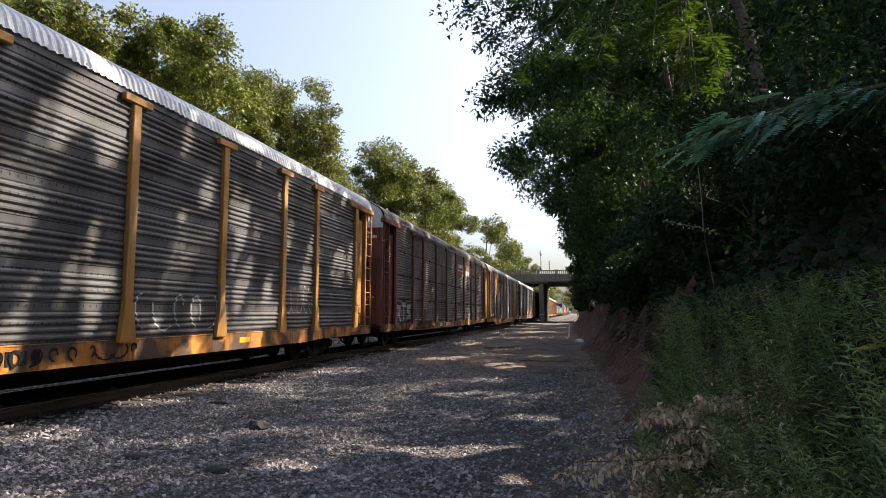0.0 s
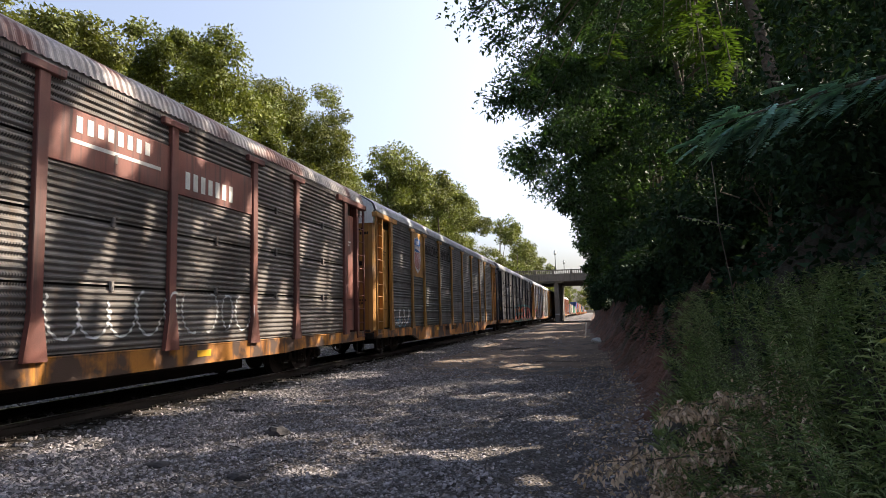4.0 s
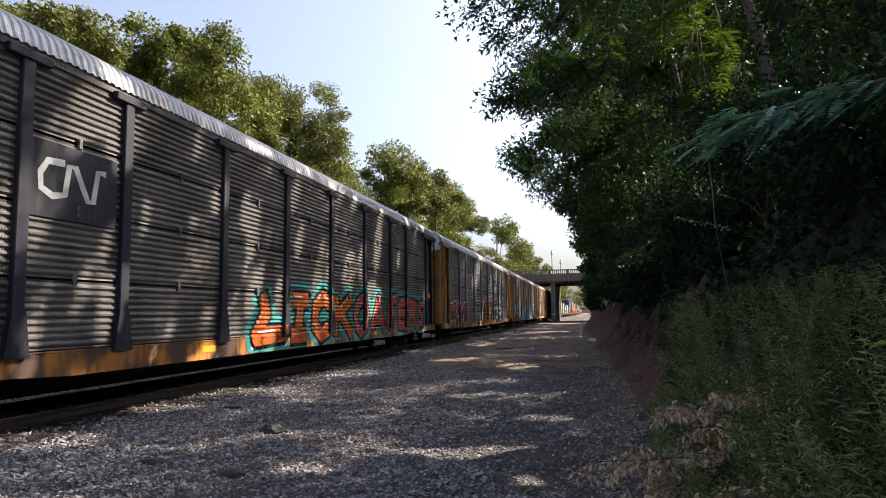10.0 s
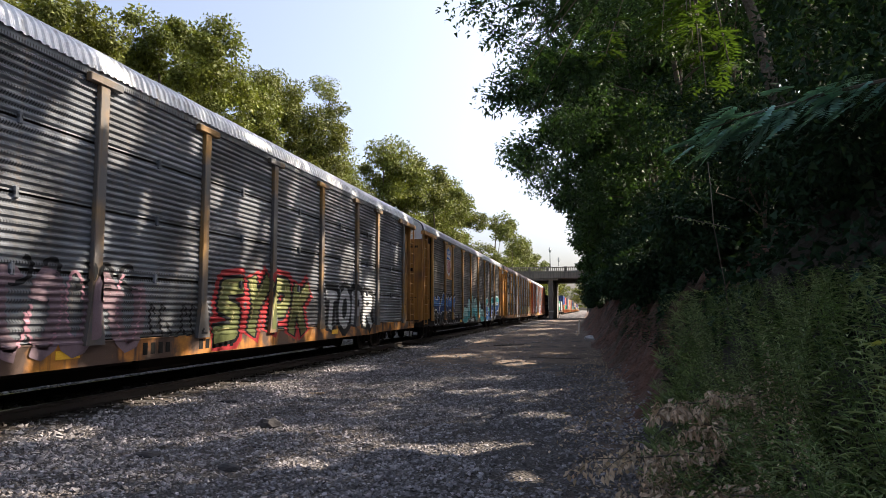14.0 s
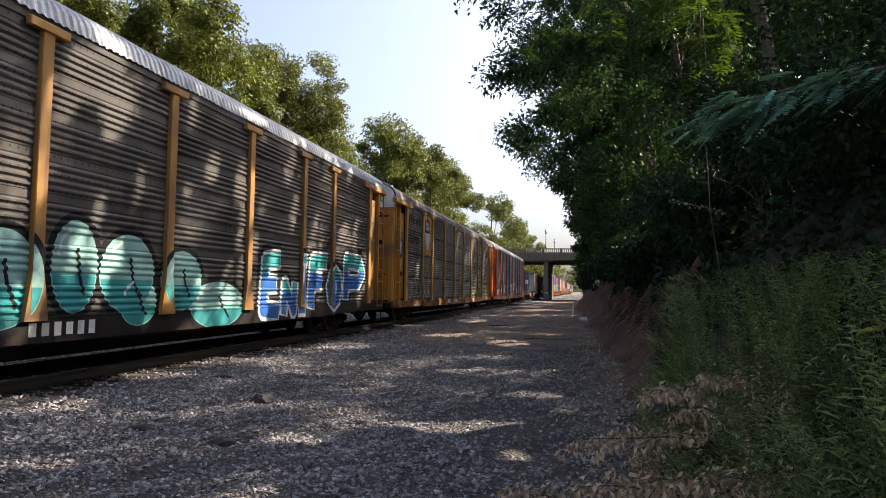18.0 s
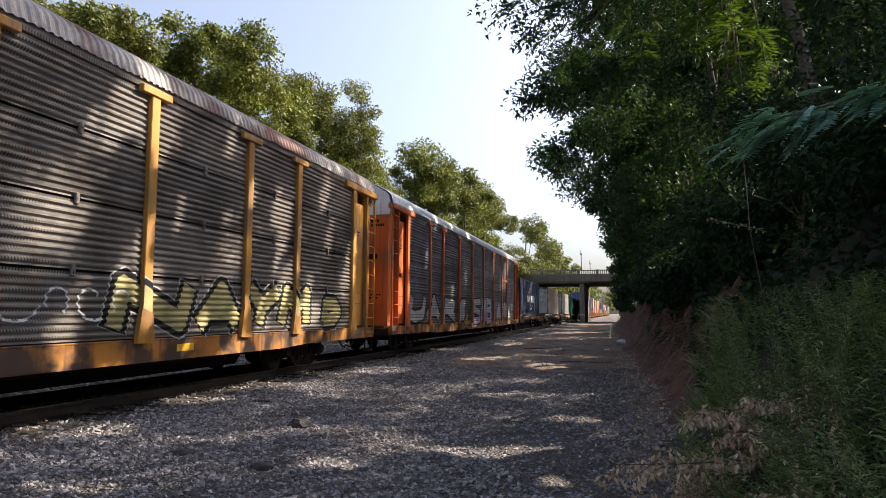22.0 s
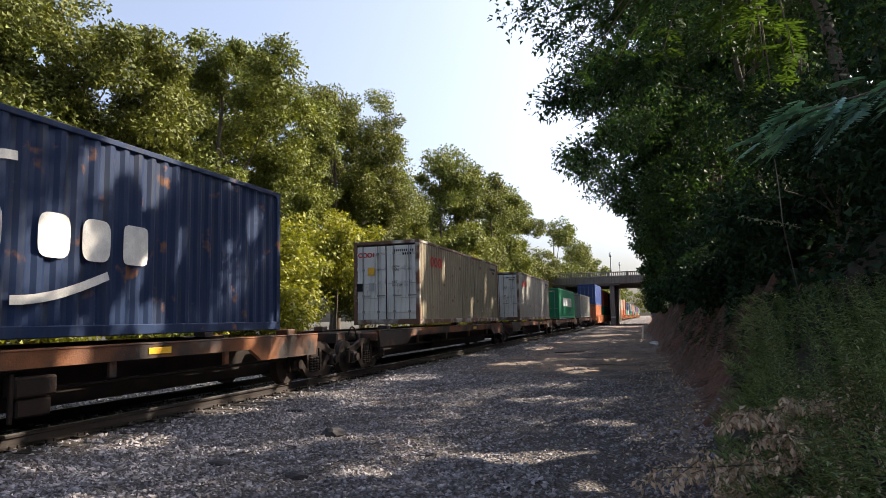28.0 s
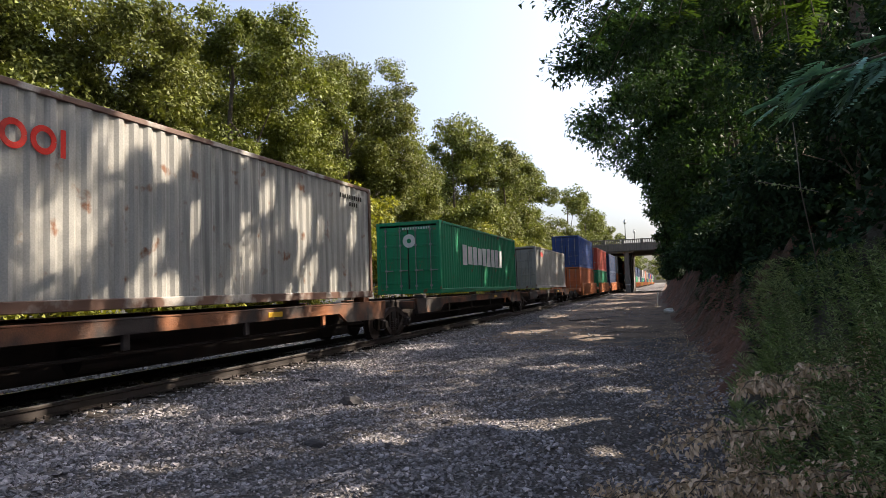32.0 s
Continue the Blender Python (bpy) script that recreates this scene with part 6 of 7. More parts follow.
def tree(name, x, y, h, ells, n, per, spread, size, leaf, label, seed, trunk_r=0.2, keep=None, lean=(0, 0), group="", base_z=None, limbs=9, slim=0.42, inner=0.5, hull=0.5, grip=0.45):
    """ells: crown volumes, in metres from the foot of the trunk."""
    r = np.random.default_rng(seed)
    z0 = float(ground_z(x, y)) - 0.1 if base_z is None else base_z
    tr = thing(name, pose(x, y, z0), label, "tree" if "tree" in name else "shrub", group)
    c = clumps(ells, n, r, inner)
    c = c[c[:, 2] > 0.3]
    gap = np.linalg.norm(c[:, None] - c[None], axis=2)
    near = np.sort(gap, 1)[:, min(4, len(c) - 1)]
    c = c[near < 1.5 * np.median(near)]
    rr = random.Random(seed)
    if trunk_r:
        pick = c[r.integers(0, len(c), limbs)]
        part("trunk", limb_geo((0, 0, -0.2), (lean[0], lean[1], h * 0.86), trunk_r, rr, pick), M_BARK, tr, smooth=True)
    k = None
    if keep is not None:
        off = np.array([x, y, z0])

        def k(p):
            return keep(p + off)
    v, f = leaves(c, per, spread * r.uniform(0.6, 1.3, len(c)), size, r, keep=k, slim=slim, tri=True, hull=hull, grip=grip)
    put("crown", np_mesh("crown", v, f, leaf), tr)
    return tr


def left_trees():
    """A row of broad crowns behind the track, seen in full sun."""
    rows = [(-23, -4, 13.5, 4.6), (-23, 5, 14.2, 4.8), (-22.5, 13.5, 16.2, 4.8), (-24, 21.5, 19.0, 5.2), (-22, 30, 18.4, 4.8), (-25, 37, 20.0, 5.4), (-22, 44, 19.6, 4.8), (-23.5, 52, 21.8, 5.4),
            (-22, 70, 20.6, 5.2), (-23, 80, 22.0, 5.6), (-21, 91, 21.4, 5.2), (-22, 102, 22.6, 5.6), (-21, 112, 21.5, 5.5), (-22.5, 166, 30, 5.0), (-20, 182, 24, 6.0), (-18.5, 200, 21, 6.5), (-24, 215, 25, 8.0), (-17, 235, 21, 7.0), (-24, 270, 24, 9), (-20, 320, 22, 9), (-24, 390, 26, 12), (9, 152, 13, 6), (10, 172, 15, 7), (8, 198, 15, 7), (9, 230, 16, 8), (7, 275, 16, 9), (4, 330, 16, 9), (0, 420, 18, 12), (-12, 520, 20, 14), (14, 480, 22, 14), (-34, 500, 24, 14),
            (-31, 10, 17, 5.5), (-31, 24, 19, 6), (-32, 44, 22, 6), (-31, 61, 17, 6), (-30, 76, 22, 6), (-31, -6, 16, 6)]
    for k, (x, y, h, w) in enumerate(rows):
        r = random.Random(100 + k)
        ells = []
        for j in range(7):
            a = r.uniform(0, math.tau)
            zz = h * r.uniform(0.42, 0.86)
            q = w * 0.55 * (1.25 - abs(zz / h - 0.55))
            ells.append(((math.cos(a) * q, math.sin(a) * q, zz), (w * r.uniform(0.36, 0.58), w * r.uniform(0.36, 0.58), w * r.uniform(0.3, 0.48))))
        ells.append(((r.uniform(-0.6, 0.6), r.uniform(-0.6, 0.6), h * 0.88), (w * 0.42, w * 0.42, h * 0.12)))
        for _ in range(7):
            a = r.uniform(-1.4, 1.4)
            ells.append(((math.cos(a) * w * 0.65, math.sin(a) * w * 0.85, h * r.uniform(0.16, 0.55)), (w * 0.38, w * 0.45, h * 0.10)))
        far = y > 140
        tree("tree", x, y, h, ells, 75 if far else 90 if x < -29 else 250 if y < 60 else 200, 120 if far else 120 if x < -29 else 400 if y < 60 else 260, 1.7 if far else 1.25 if y > 60 else 0.92, 0.5 if far else 0.3 if x < -29 else 0.165 if y < 60 else 0.27, M_LEAF if k % 3 else M_LEAF_O,
             "tall broad-leaved tree in sun behind the railway track", 200 + k, 0.28, group="trees behind the track", inner=0.8, hull=1.2)
    for k, (x, y, h, w) in enumerate([(-15.5, 9.5, 3.6, 2.3), (-16, 14.0, 4.6, 2.6), (-15.5, 18.5, 4.4, 2.4), (-16.2, 23, 6.2, 2.5), (-15.8, 27.5, 7.0, 2.2), (-16.5, 33, 8.2, 3.0), (-16, 39, 6, 2.8), (-15.8, 46, 6, 2.8), (-16, 55, 7, 3.0), (-15.8, 64, 6, 3), (-16, 75, 7, 3), (-15.5, 5, 3.4, 2.2), (-15.5, 88, 7, 3), (-15.5, 102, 7, 3)]):
        r = random.Random(300 + k)
        ells = [((r.uniform(-1, 1), r.uniform(-1.3, 1.3), h * r.uniform(0.2, 0.8)), (w * 0.6, w * 0.75, h * 0.26)) for _ in range(6)]
        tree("bush", x, y, h, ells, 75, 190, 0.75, 0.17, M_LEAF_Y, "bright yellow-green vine-covered bush behind the track", 320 + k, 0.07, group="bushes behind the track", limbs=6)


def right_trees():
    """The shady wood on the bank: leaning trunks and a canopy that reaches over the path."""
    rows = [
        # x, y, height, crown volumes (world x, y, z, radii)
        (3.6, 6.5, 14, [(3.4, 7.5, 6.8, 2.4, 2.6, 2.3), (4.2, 6, 10, 3, 3, 3), (2.2, 9, 12.0, 3.2, 3, 2.6), (5.5, 8, 14, 3, 3, 2.5)]),
        (3.9, 11.5, 16, [(1.6, 13, 8.2, 2.6, 2.5, 1.8), (-0.9, 16, 7.0, 0.9, 1.0, 0.8), (-0.8, 16, 5.7, 0.8, 1.0, 0.7), (-1.6, 13.5, 7.9, 1.3, 1.2, 0.5), (-1.2, 14.5, 9.0, 1.6, 1.4, 0.8), (-0.7, 14, 6.5, 1.5, 1.3, 0.8), (3.8, 12, 11.0, 3.4, 3.2, 3), (1.2, 15, 12.5, 3.4, 3.2, 2.6), (3.5, 12, 15.5, 3.4, 3.4, 2.6), (3.6, 12, 5.4, 1.8, 2.4, 2.2)]),
        (4.2, 18.0, 17, [(0.3, 20, 8.4, 2.6, 2.8, 2.0), (-0.9, 19, 6.2, 1.5, 1.4, 0.9), (2.8, 18, 11.5, 3.6, 3.2, 3), (0.2, 20, 13.5, 3.2, 3.2, 2.6), (3, 19, 16.5, 3.6, 3.4, 2.6), (3.2, 18, 6.0, 2.0, 2.6, 2.4)]),
        (4.0, 25.5, 17, [(0.0, 26, 7.2, 2.6, 3.0, 2.2), (-1.2, 24, 9.2, 1.3, 1.6, 1.3), (-1.4, 24, 7.5, 1.1, 1.5, 1.0), (-0.9, 24, 6.2, 1.0, 1.5, 0.8), (2.6, 25, 11, 3.6, 3.4, 3.2), (0.2, 27, 13.0, 3.4, 3.4, 2.6), (3, 26, 16.2, 3.8, 3.6, 2.8), (2.8, 25, 5.4, 1.8, 3.0, 2.4)]),
        (3.8, 34.0, 17, [(0.2, 34, 8.2, 3.0, 3.4, 2.6), (2.6, 33, 12, 3.8, 3.8, 3.4), (0.6, 36, 14.0, 3.4, 3.6, 2.6), (3, 35, 16.8, 3.8, 3.8, 2.8), (2.6, 34, 5.0, 1.8, 3.2, 2.4)]),
        (3.4, 44.0, 16, [(0.2, 44, 8.0, 3.2, 3.8, 2.8), (2.6, 43, 12, 4.0, 4.2, 3.4), (0.6, 46, 14.0, 3.6, 4, 2.6), (2.4, 44, 5.0, 2.0, 3.8, 2.4)]),
        (3.0, 56.0, 16, [(0.0, 56, 8.4, 3.2, 4.2, 3.0), (2.6, 55, 12, 4.0, 4.6, 3.4), (2.4, 56, 5.0, 2.4, 4.4, 2.6)]),
        (2.8, 69.0, 15, [(0.4, 69, 8.0, 3.2, 4.6, 3.0), (2.6, 69, 11, 4.0, 4.8, 3.4), (2.4, 69, 4.6, 2.6, 4.6, 2.6)]),
        (2.8, 83.0, 15, [(0.4, 83, 7.4, 3.4, 4.8, 3.0), (2.8, 83, 10.5, 4.0, 5, 3.4), (2.4, 83, 4.2, 2.6, 4.8, 2.4)]),
        (3.4, 97.0, 14, [(1.4, 97, 7.2, 3.4, 5, 3.0), (3.4, 98, 10, 4.0, 5, 3.0), (2.6, 97, 4.2, 2.8, 5, 2.4)]),
        (7.5, 11.0, 16, [(7.5, 11, 7.0, 3, 4, 3.4), (7.5, 11, 12, 3.4, 4, 3.4)]),
        (8.0, 20.0, 16, [(8, 20, 7.0, 3, 4, 3.4), (8, 20, 12.5, 3.6, 4, 3.4)]),
        (8.5, 31.0, 17, [(8, 31, 7.0, 3, 4.6, 3.4), (8, 31, 12.5, 3.6, 4.6, 3.4)]),
        (8.5, 45.0, 17, [(8, 45, 8.0, 3.4, 6, 4), (8, 45, 13, 3.6, 6, 3.4)]),
        (5.2, 2.0, 13, [(4.9, 2.6, 5.6, 1.9, 2.6, 2.2), (4.6, 1.5, 9.0, 2.4, 3, 2.6)]),
    ]
    for k, (x, y, h, vols) in enumerate(rows):
        z0 = float(ground_z(x, y)) - 0.1
        top = max(v[2] for v in vols)
        # extra upper crown volumes, added to keep the sun off the train's roofs
        vols = vols + [(x - 1.2, y + 1.5, top + 2.4, 3.2, 3.6, 2.0), (x + 0.8, y - 1.0, top + 1.6, 3.0, 3.4, 1.8)]
        ells = [((a - x, b - y, c - z0), (ra, rb, rc)) for a, b, c, ra, rb, rc in vols]
        if y > 40 and x < 7:
            ells = [((a[0] + 1.7, a[1], a[2]), b) for a, b in ells]
        # crown volumes added behind nearer trees only to shade the far cars
        if y >= 44 and x < 7:
            ells += [((1.0, 0.0, 14.5), (4.5, 6.5, 3.0)), ((1.0, 4.0, 11.0), (3.6, 5.0, 2.6))]
        vol = sum(e[1][0] * e[1][1] for e in ells)
        near = y < 30
        n = int(vol * (3.3 if y < 8 else 3.7 if near else 3.2 if y < 60 else 2.4))
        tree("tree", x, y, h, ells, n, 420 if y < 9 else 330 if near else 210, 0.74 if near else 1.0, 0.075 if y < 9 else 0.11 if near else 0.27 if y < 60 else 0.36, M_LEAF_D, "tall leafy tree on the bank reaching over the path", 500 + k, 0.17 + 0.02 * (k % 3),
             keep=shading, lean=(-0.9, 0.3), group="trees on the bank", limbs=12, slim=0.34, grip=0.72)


left_trees()
right_trees()


def undergrowth():
    """Shrubs along the bank's crest and weeds at its foot."""
    r = np.random.default_rng(77)
    for k in range(26):
        y = 3.2 + k * 3.4 + r.uniform(-0.5, 0.5)
        x = float(foot(y)) + (r.uniform(1.5, 2.7) if y > 8 else r.uniform(2.2, 3.4)) + (0.6 if y < 6 else 0)
        h = r.uniform(1.6, 2.6)
        ells = [((r.uniform(-0.7, 0.4), r.uniform(-1.2, 1.2), h * r.uniform(0.25, 0.85)), (0.8, 1.1, h * 0.3)) for _ in range(5)]
        tree("bush", x, y, h, ells, 50, 230 if y < 12 else 140, 0.5, 0.075 if y < 12 else 0.12 if y < 30 else 0.19, M_SHADED_LEAF, "shrub on the bank, its green darkened for shade", 600 + k, 0.04, group="shrubs on the bank", limbs=5, slim=0.36, keep=shading)
    # shrub wall added to block light from behind, its leaves coloured dark as shade
    for k in range(13):
        y = 4.5 + k * 2.5 + r.uniform(-0.5, 0.5)
        x = float(foot(y)) + r.uniform(4.0, 5.2)
        h = r.uniform(3.0, 4.4)
        ells = [((r.uniform(-0.9, 0.6), r.uniform(-1.2, 1.2), h * r.uniform(0.2, 0.85)), (1.0, 1.3, h * 0.28)) for _ in range(6)]
        tree("bush", x, y, h, ells, 60, 230, 0.6, 0.09 if y < 12 else 0.13, M_SHADED_LEAF, "dense filler shrub under the trees, leaves darkened for shade", 640 + k, 0.05, group="shrubs on the bank", limbs=5, slim=0.4, keep=shading)

    def stems_of(name, n, place, tall, leaf_len, slim, mat, label, category, density=26, seed=1, up=0.35, sag=0.25):
        r = np.random.default_rng(seed)
        V, F, base = [], [], 0
        st = Geo()
        for _ in range(n):
            x, y = place(r)
            if math.hypot(x, y) < 2.7:
                continue
            edge = x - float(foot(y))
            h = r.uniform(*tall) * (0.55 + 0.45 * min(1, max(0, edge) / 0.8))
            z = float(ground_z(x, y))
            h = min(h, 1.62 + 0.25 * max(0, edge) - z)
            if h < 0.12:
                continue
            lean = r.normal(size=2) * 0.2 * h + np.array([-0.14, -0.05]) * h
            m = int(10 + density * h)
            t = np.linspace(0.1, 1, m)
            p = np.stack([x + lean[0] * t ** 1.7, y + lean[1] * t ** 1.7, z + h * t * (1 - 0.12 * t)], 1)
            a = np.arange(m) * 2.4 + r.random() * 6
            out = np.stack([np.cos(a), np.sin(a), np.full(m, up)], 1) + r.normal(size=(m, 3)) * 0.2
            L = (leaf_len * (1.15 - t * 0.75))[:, None] * r.uniform(0.6, 1.4, (m, 1))
            side = np.cross(out, (0, 0, 1.0))
            w = L * slim
            mid = p + out * L * 0.5
            tip = p + out * L - np.array([0, 0, sag]) * L
            V.append(np.stack([p, mid + side * w, tip, mid - side * w], 1).reshape(-1, 3))
            i = np.arange(m)[:, None] * 4 + base
            F.append(np.concatenate([i + [[0, 1, 2]], i + [[0, 2, 3]]], 1).reshape(-1, 3))
            base += m * 4
            st.tube((x, y, z - 0.03), tuple(p[-1]), 0.0035, 4, 0.0015, caps=False)
        ob = tagged(new(name, np_mesh(name, np.concatenate(V), np.concatenate(F), mat)), label, category, kind="stuff")
        part("stems", st, M_WEED, ob)

    def slope(lo, hi, y0, y1):
        def place(r):
            y = y0 + (y1 - y0) * r.random() ** 1.25
            return float(foot(y)) + lo + 0.13 * max(0, y - 4.5) * (lo < 0.6) + (hi - lo) * r.random() ** 1.2, y
        return place
    stems_of("weeds", 640, slope(0.1, 2.1, 2.2, 9.5), (0.35, 1.2), 0.082, 0.11, M_WEED, "tall leafy green weeds at the foot of the bank", "weeds", density=54, seed=1, up=0.5)
    stems_of("willow_weeds", 150, slope(0.35, 1.9, 2.8, 6.4), (0.5, 1.15), 0.115, 0.085, M_WEED2, "tall weeds with long narrow bright green leaves", "weeds", density=40, seed=8, up=0.45)
    stems_of("goldenrod", 210, slope(0.3, 2.0, 2.6, 10), (0.6, 1.4), 0.066, 0.11, M_WEED2, "tall pale green feathery weeds on the bank", "weeds", density=72, seed=2, up=0.7)
    stems_of("ferny_weeds", 300, slope(0.7, 3.0, 9, 30), (0.3, 0.7), 0.12, 0.2, M_SHADED_LEAF, "low green weeds on the clay bank", "weeds", seed=3)
    stems_of("dead_weeds", 240, slope(-0.3, 0.7, 3.6, 6.8), (0.25, 0.6), 0.065, 0.28, M_DRY, "dry brown leaves on withered stems beside the path", "dead plants", density=34, seed=4, up=-0.1, sag=0.5)
    stems_of("edge_grass", 420, slope(-0.25, 0.3, 3.5, 24), (0.06, 0.28), 0.16, 0.06, M_WEED2, "sparse grass along the edge of the gravel", "grass", density=40, seed=5, up=1.0)
    # low creeper that covers the upper bank, its green darkened for the shade there
    r = np.random.default_rng(19)
    n = 60000
    y = 2.4 + 30 * r.random(n) ** 1.3
    d = 1.0 + 4.2 * r.random(n) ** 0.9
    d = np.where(y > 9, np.maximum(d, 1.7 + 0.4 * np.sin(y)), d)
    x = foot(y) + d
    c = np.stack([x, y, ground_z(x, y) + 0.35 * r.random(n) ** 2 * (1 + np.sin(2.1 * x + 1.3 * y))], 1)
    c = c[np.hypot(c[:, 0], c[:, 1]) > 2.6]
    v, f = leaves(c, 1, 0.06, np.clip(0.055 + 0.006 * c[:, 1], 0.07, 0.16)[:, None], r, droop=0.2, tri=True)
    tagged(new("creeper", np_mesh("creeper", v, f, M_SHADED_LEAF)), "low creeper covering the bank, its green darkened for shade", "creeper", kind="stuff")
    # leaf litter and grit on the gravel beside the bank
    r = np.random.default_rng(9)
    n = 1700
    y = 2.6 + 24 * r.random(n) ** 1.5
    x = foot(y) + 0.15 - np.abs(r.normal(size=n)) * 0.55
    c = np.stack([x, y, ground_z(x, y) + 0.02], 1)
    v, f = leaves(c, 1, 0.02, 0.045, r, droop=0.0)
    tagged(new("leaf_litter", np_mesh("leaf_litter", v, f, M_DRY)), "scattered dry brown leaves on the gravel", "leaves", kind="stuff")


def frond(g_v, g_f, base, way, ln, r, leaflet=0.16, pairs=22, broad=0.21):
    """A feathery compound leaf: leaflets in pairs along a drooping rib."""
    base, way = np.array(base, float), np.array(way, float)
    way /= np.linalg.norm(way)
    side = np.cross(way, (0, 0, 1.0))
    side /= np.linalg.norm(side)
    n0 = sum(len(v) for v in g_v)
    V = []
    for k in range(pairs):
        t = (k + 1) / pairs
        p = base + way * ln * t - np.array([0, 0, 0.35 * ln * t * t])
        L = leaflet * math.sin(math.pi * min(0.96, 0.18 + t * 0.8)) * r.uniform(0.85, 1.1)
        for s in (-1, 1):
            d = side * s + way * 0.45 + np.array([0, 0, -0.18 + r.uniform(-0.12, 0.12)])
            w = way * L * broad
            V.append([p, p + d * L * 0.45 + w, p + d * L, p + d * L * 0.45 - w])
    V = np.array(V).reshape(-1, 3)
    i = np.arange(len(V) // 4)[:, None] * 4 + n0
    g_v.append(V)
    g_f.append(np.concatenate([i + [[0, 1, 2]], i + [[0, 2, 3]]], 1).reshape(-1, 3))


def silk_tree():
    """A low tree on the bank whose feathery leaves hang out over the weeds."""
    r = np.random.default_rng(31)
    x, y = 3.4, 5.4
    z = float(ground_z(x, y))
    tr = thing("silk_tree", pose(0, 0, 0), "low silk tree with feathery blue-green compound leaves", "tree")
    g = limb_geo((x, y, z - 0.2), (2.9, 5.5, 3.45), 0.05, random.Random(4), [])
    bough = [Vector((2.95, 5.5, 3.3)), Vector((2.3, 5.4, 3.34)), Vector((1.7, 5.3, 3.2)), Vector((1.2, 5.2, 3.06)), Vector((0.92, 5.15, 2.96))]
    for j, (p, q) in enumerate(zip(bough[:-1], bough[1:])):
        g.tube(p, q, 0.02 - 0.004 * j, 6, 0.016 - 0.004 * j, caps=False)
    V, F = [], []
    for k in range(64):
        u = r.random() ** 0.9 * 3.999
        b = np.array(bough[int(u)].lerp(bough[int(u) + 1], u % 1)) + r.normal(size=3) * (0.05, 0.22, 0.05)
        frond(V, F, b, (-1 + r.uniform(-0.2, 0.6), r.uniform(-0.9, 0.5), r.uniform(-0.7, 0.0)), r.uniform(0.22, 0.38), r, 0.11, 15, 0.27)
    part("trunk", g, M_BARK, tr)
    put("crown", np_mesh("crown", np.concatenate(V), np.concatenate(F), M_FROND), tr)
    # sprays of compound leaves at the ends of the boughs over the path
    sp = thing("tree_of_heaven", pose(0, 0, 0), "slender tree with hanging sprays of compound leaves", "tree")
    g = limb_geo((3.2, 9.2, 2.2), (1.6, 11.0, 10.5), 0.12, random.Random(6), [])
    V, F, V2, F2 = [], [], [], []
    tips = [(-1.9, 12.0, 7.4), (-1.5, 12.3, 7.7), (-1.7, 12.4, 7.75), (-0.9, 12, 7.3), (-1.3, 13.2, 6.1), (-1.2, 13.0, 6.4), (-1.1, 14.6, 5.9), (-0.6, 11.2, 8.2), (0.3, 10.6, 8.6), *SPRAYS, (1.2, 9.4, 7.4), (1.7, 8.8, 6.4), (0.7, 10.4, 6.6), (-1.5, 11.6, 7.9), (-0.4, 12.2, 7.9), (-1.4, 13.4, 7.0)]
    for t in tips:
        a0, t1 = np.array((1.6, 10.6, 8.0)), np.array(t)
        prev = a0
        for j in range(1, 7):
            q = a0 + (t1 - a0) * j / 6 + np.array([0, 0, 0.5 * math.sin(math.pi * j / 6)])
            g.tube(tuple(prev), tuple(q), 0.034 - 0.004 * j, 5, 0.030 - 0.004 * j, caps=False)
            if j > 2:
                for _ in range(5 + 2 * (j == 6)):
                    o = prev + (q - prev) * r.random()
                    frond(*((V2, F2) if t in SPRAYS else (V, F)), o, (r.normal() - 0.4, r.normal(), r.uniform(-0.6, 0.1)), r.uniform(0.35, 0.6), r, 0.12, 12)
            prev = q
    part("trunk", g, M_BARK, sp)
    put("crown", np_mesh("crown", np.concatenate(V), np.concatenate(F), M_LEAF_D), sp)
    put("sunlit_sprays", np_mesh("sunlit_sprays", np.concatenate(V2), np.concatenate(F2), M_SPRAY), sp, None, "yellow-green sprays, leaf colour brightened to look sunlit")
    # a bright young sumac by the weeds
    V, F = [], []
    x, y = 1.75, 3.55
    z = float(ground_z(x, y))
    su = thing("young_sumac", pose(0, 0, 0), "young sumac with bright yellow-green leaves among the weeds", "shrub")
    part("trunk", Geo().tube((x, y, z - 0.1), (x - 0.1, y, 1.6), 0.012, 6, 0.006), M_BARK, su)
    for k in range(9):
        a = k * 2.4
        frond(V, F, (x - 0.1, y, 0.9 + 0.09 * k), (math.cos(a) - 0.4, math.sin(a), 0.35), r.uniform(0.3, 0.45), r, 0.13, 9)
    put("crown", np_mesh("crown", np.concatenate(V), np.concatenate(F), M_LEAF_Y), su)


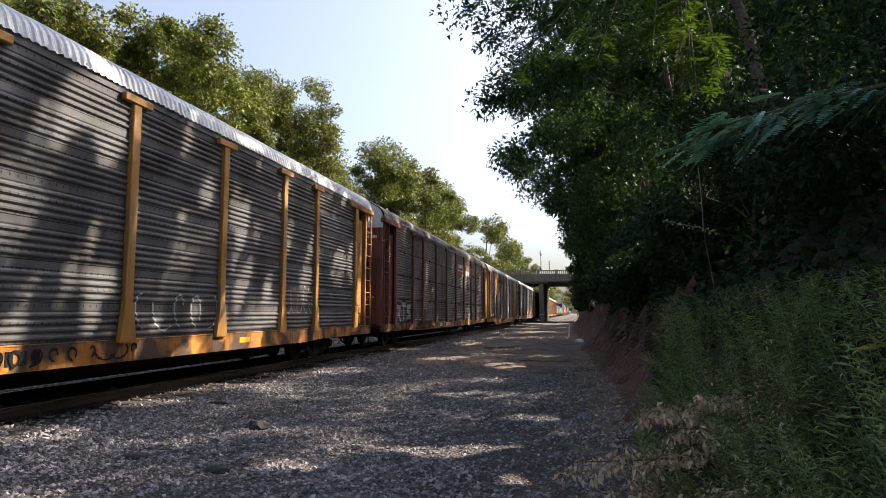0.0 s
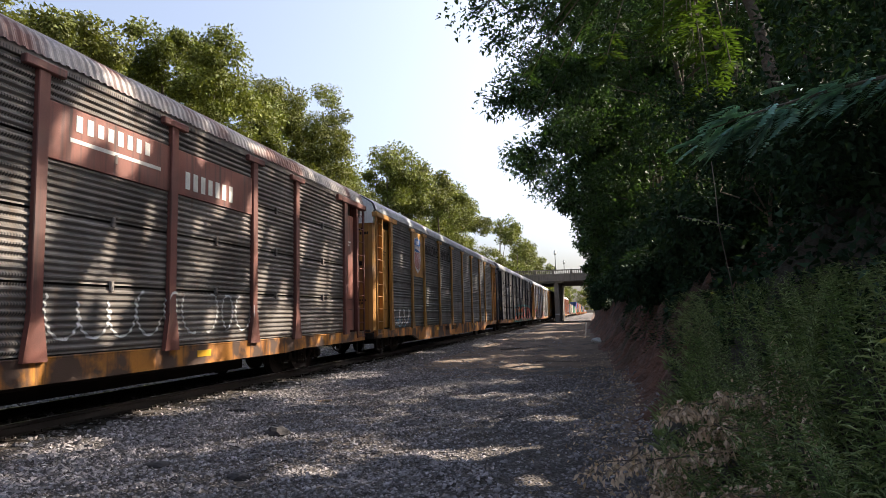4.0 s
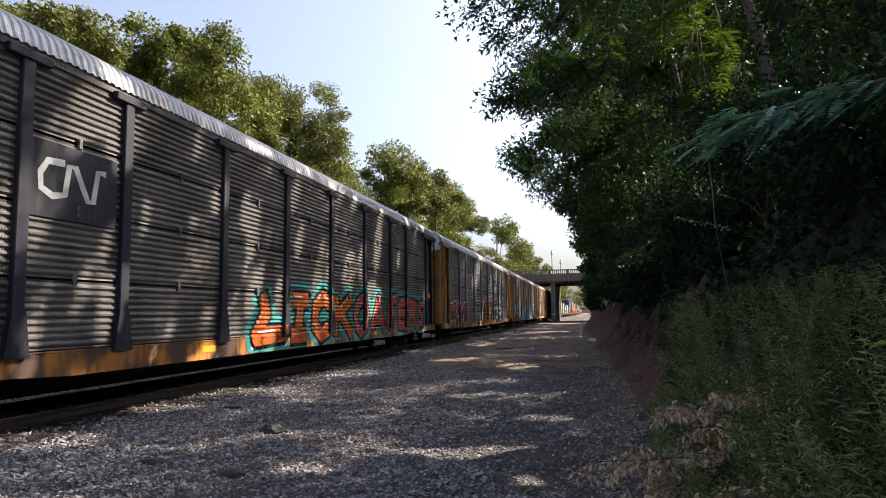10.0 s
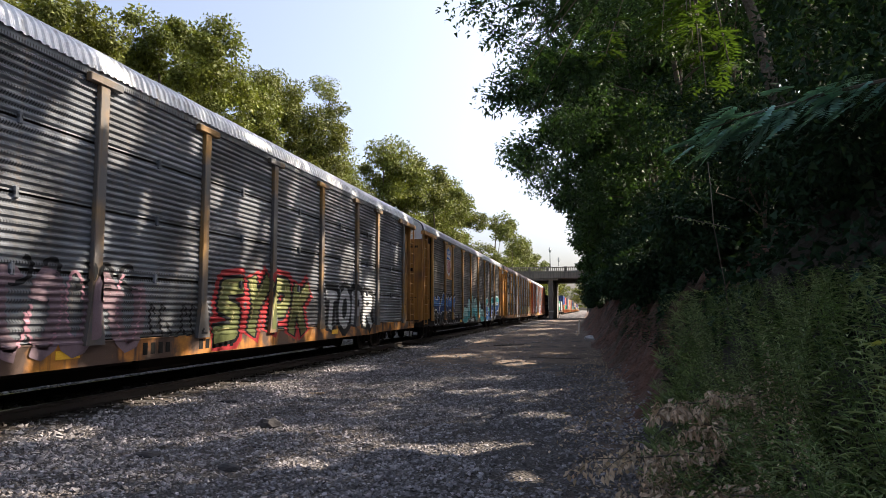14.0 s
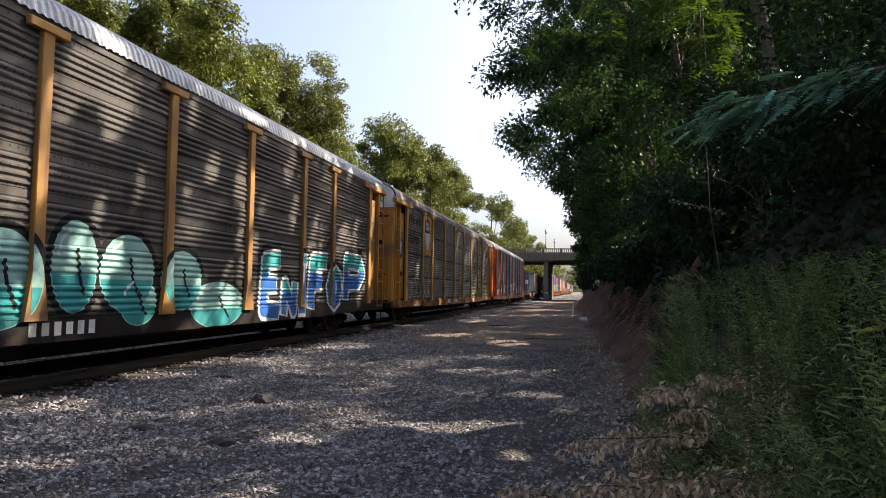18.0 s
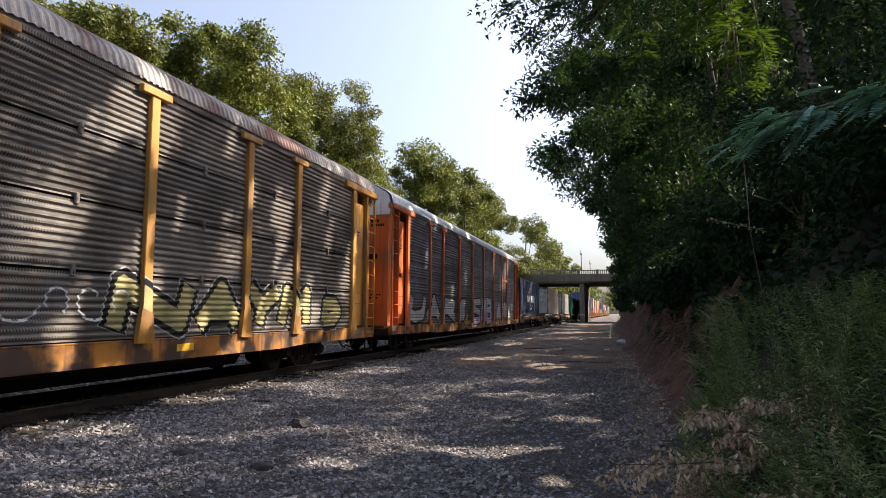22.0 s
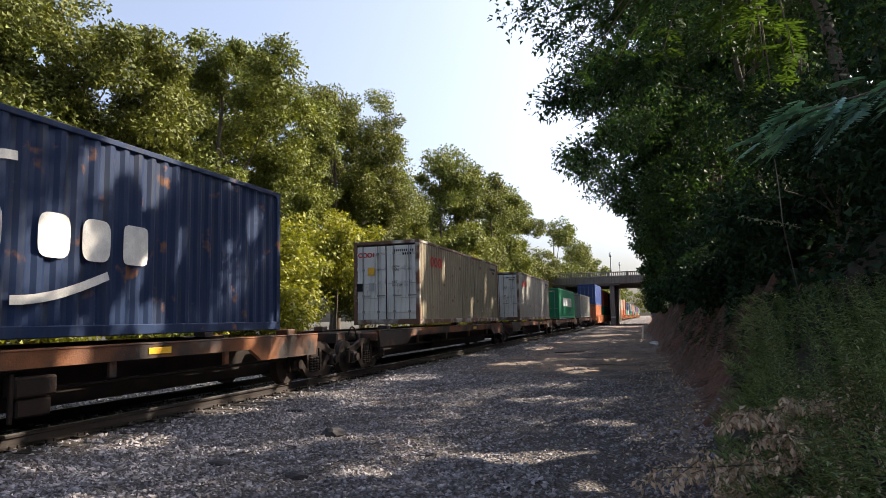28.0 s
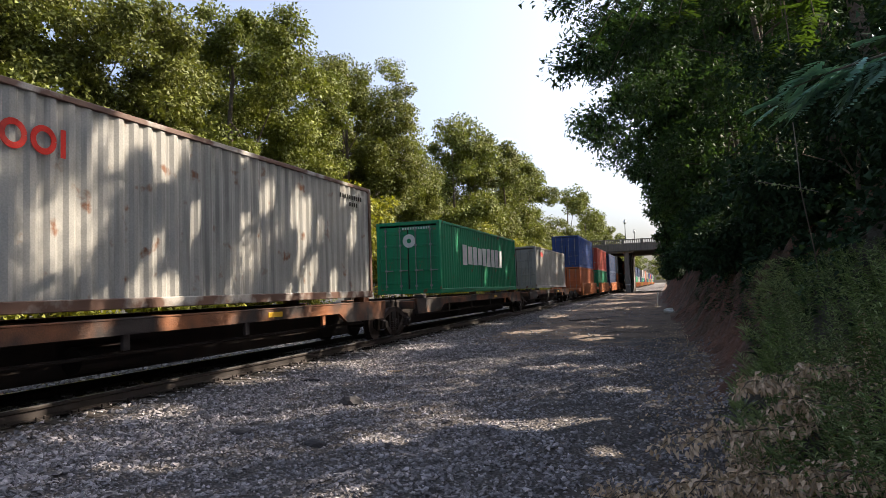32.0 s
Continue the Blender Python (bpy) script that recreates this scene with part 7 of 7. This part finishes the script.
def dead_branches():
    """Fallen boughs with curled tan leaves, half over the weeds; a bare vine against the dark wood."""
    r = np.random.default_rng(15)
    for k, (x, y, z, dx, dy, dz) in enumerate([(0.9, 4.6, 0.12, -0.9, 0.3, -0.1), (1.0, 4.2, 0.2, -0.5, 0.9, -0.1), (1.1, 5.0, 0.2, -1.0, 0.5, -0.2), (0.8, 3.9, 0.15, -0.7, -0.2, -0.1), (1.25, 5.3, 0.3, -0.7, 0.2, -0.1), (1.15, 5.0, 0.3, -0.4, 0.6, 0.0), (1.15, 4.0, 0.3, -0.4, 0.5, -0.1), (0.4, 4.9, 0.08, -0.9, 0.2, -0.03), (0.7, 4.3, 0.1, -0.9, -0.5, -0.05)]):
        br = thing("dead_branch", pose(x, y, float(ground_z(x, y)) + z), "fallen dead branch with curled tan leaves over the weeds", "branch", "dead branches")
        g = Geo()
        c = []
        a = Vector((0, 0, 0))
        for j in range(6):
            b = a + Vector((dx, dy, dz)) / 6 + Vector(tuple(r.normal(size=3) * 0.025))
            g.tube(a, b, 0.011 - 0.0012 * j, 5, 0.0095 - 0.0012 * j, caps=False)
            for s in (-1, 1):
                e = b + Vector((-dy * s * 0.3, dx * s * 0.3, r.uniform(-0.06, 0.05)))
                g.tube(b, e, 0.004, 4, 0.002, caps=False)
                for q in range(3):
                    c.append(tuple(b.lerp(e, 0.3 + 0.33 * q)))
            a = b
        part("stem", g, M_BARK, br)
        v, f = leaves(np.array(c), 11, 0.07, 0.055, r, droop=1.6, slim=0.28)
        put("dry_leaves", np_mesh("dry_leaves", v, f, M_DRY), br, None, "curled tan leaves")
    vn = thing("bare_vine", pose(1.55, 8, 1.5), "thin pale bare vine stem with a blossoming side shoot", "vine")
    g = Geo()
    pts = [(-0.115, 0, 1.05), (-0.12, 0.01, 1.3), (-0.13, 0, 1.52), (-0.15, 0, 1.82)]
    # lower stem coloured darker to stand for the shade among the weeds
    part("lower_stem", Geo().tube((0.06, 0, -0.6), (-0.02, 0, 0.4), 0.007, 5, 0.006).tube((-0.02, 0, 0.4), (-0.115, 0, 1.06), 0.006, 5), M_BARK, vn)
    for p, q in zip(pts[:-1], pts[1:]):
        g.tube(p, q, 0.006, 5, 0.005, caps=False)
    part("stem", g, M_VINE, vn)
    g = Geo()
    sh = [(-0.56, 0, 1.20), (-0.35, 0, 1.15), (-0.2, 0, 1.11), (-0.11, 0.0, 1.09), (0.06, 0, 1.03)]
    for p, q in zip(sh[:-1], sh[1:]):
        g.tube(p, q, 0.005, 5, 0.004, caps=False)
    part("side_shoot", g, M_VINE, vn)
    c = np.array([np.array(sh[i]) + (np.array(sh[i + 1]) - np.array(sh[i])) * t for i in range(4) for t in (0.1, 0.4, 0.7)])
    v, f = leaves(c, 4, 0.03, 0.04, r)
    put("blossoms", np_mesh("blossoms", v, f, M_WEED2), vn)


def roots():
    """Bare roots and twigs that hang down the clay face."""
    r = random.Random(8)
    g = Geo()
    for k in range(170):
        y = 8 + 40 * r.random() ** 1.4
        d = r.uniform(1.2, 2.4)
        a = None
        for j in range(5):
            x = float(foot(y)) + d
            b = Vector((x, y, float(ground_z(x, y)) + r.uniform(0.0, 0.07)))
            if a is not None:
                g.tube(a, b, 0.014 - 0.002 * j, 5, 0.012 - 0.002 * j, caps=False)
            a = b
            d -= r.uniform(0.08, 0.3)
            y += r.uniform(-0.16, 0.16)
    tagged(new("roots", g.mesh("roots", M_BARK)), "bare roots and twigs hanging on the clay bank", "roots", kind="stuff")


undergrowth()
silk_tree()
roots()
dead_branches()


def motions():
    """The train rolls towards and past the viewer, gaining a little speed; its wheels turn."""
    times = [k * 2.0 for k in range(17)]
    for ob, y in MOVERS:
        m = ob.matrix_basis.copy()
        walk(ob, [(t, Matrix.Translation((0, -rolled(t), 0)) @ m) for t in times])
    turns = [k / 15 for k in range(481)]
    for w, a in WHEELS:
        walk(w, [(t, pose(0, a, 0.425, math.degrees(rolled(t) / 0.425))) for t in turns])


motions()
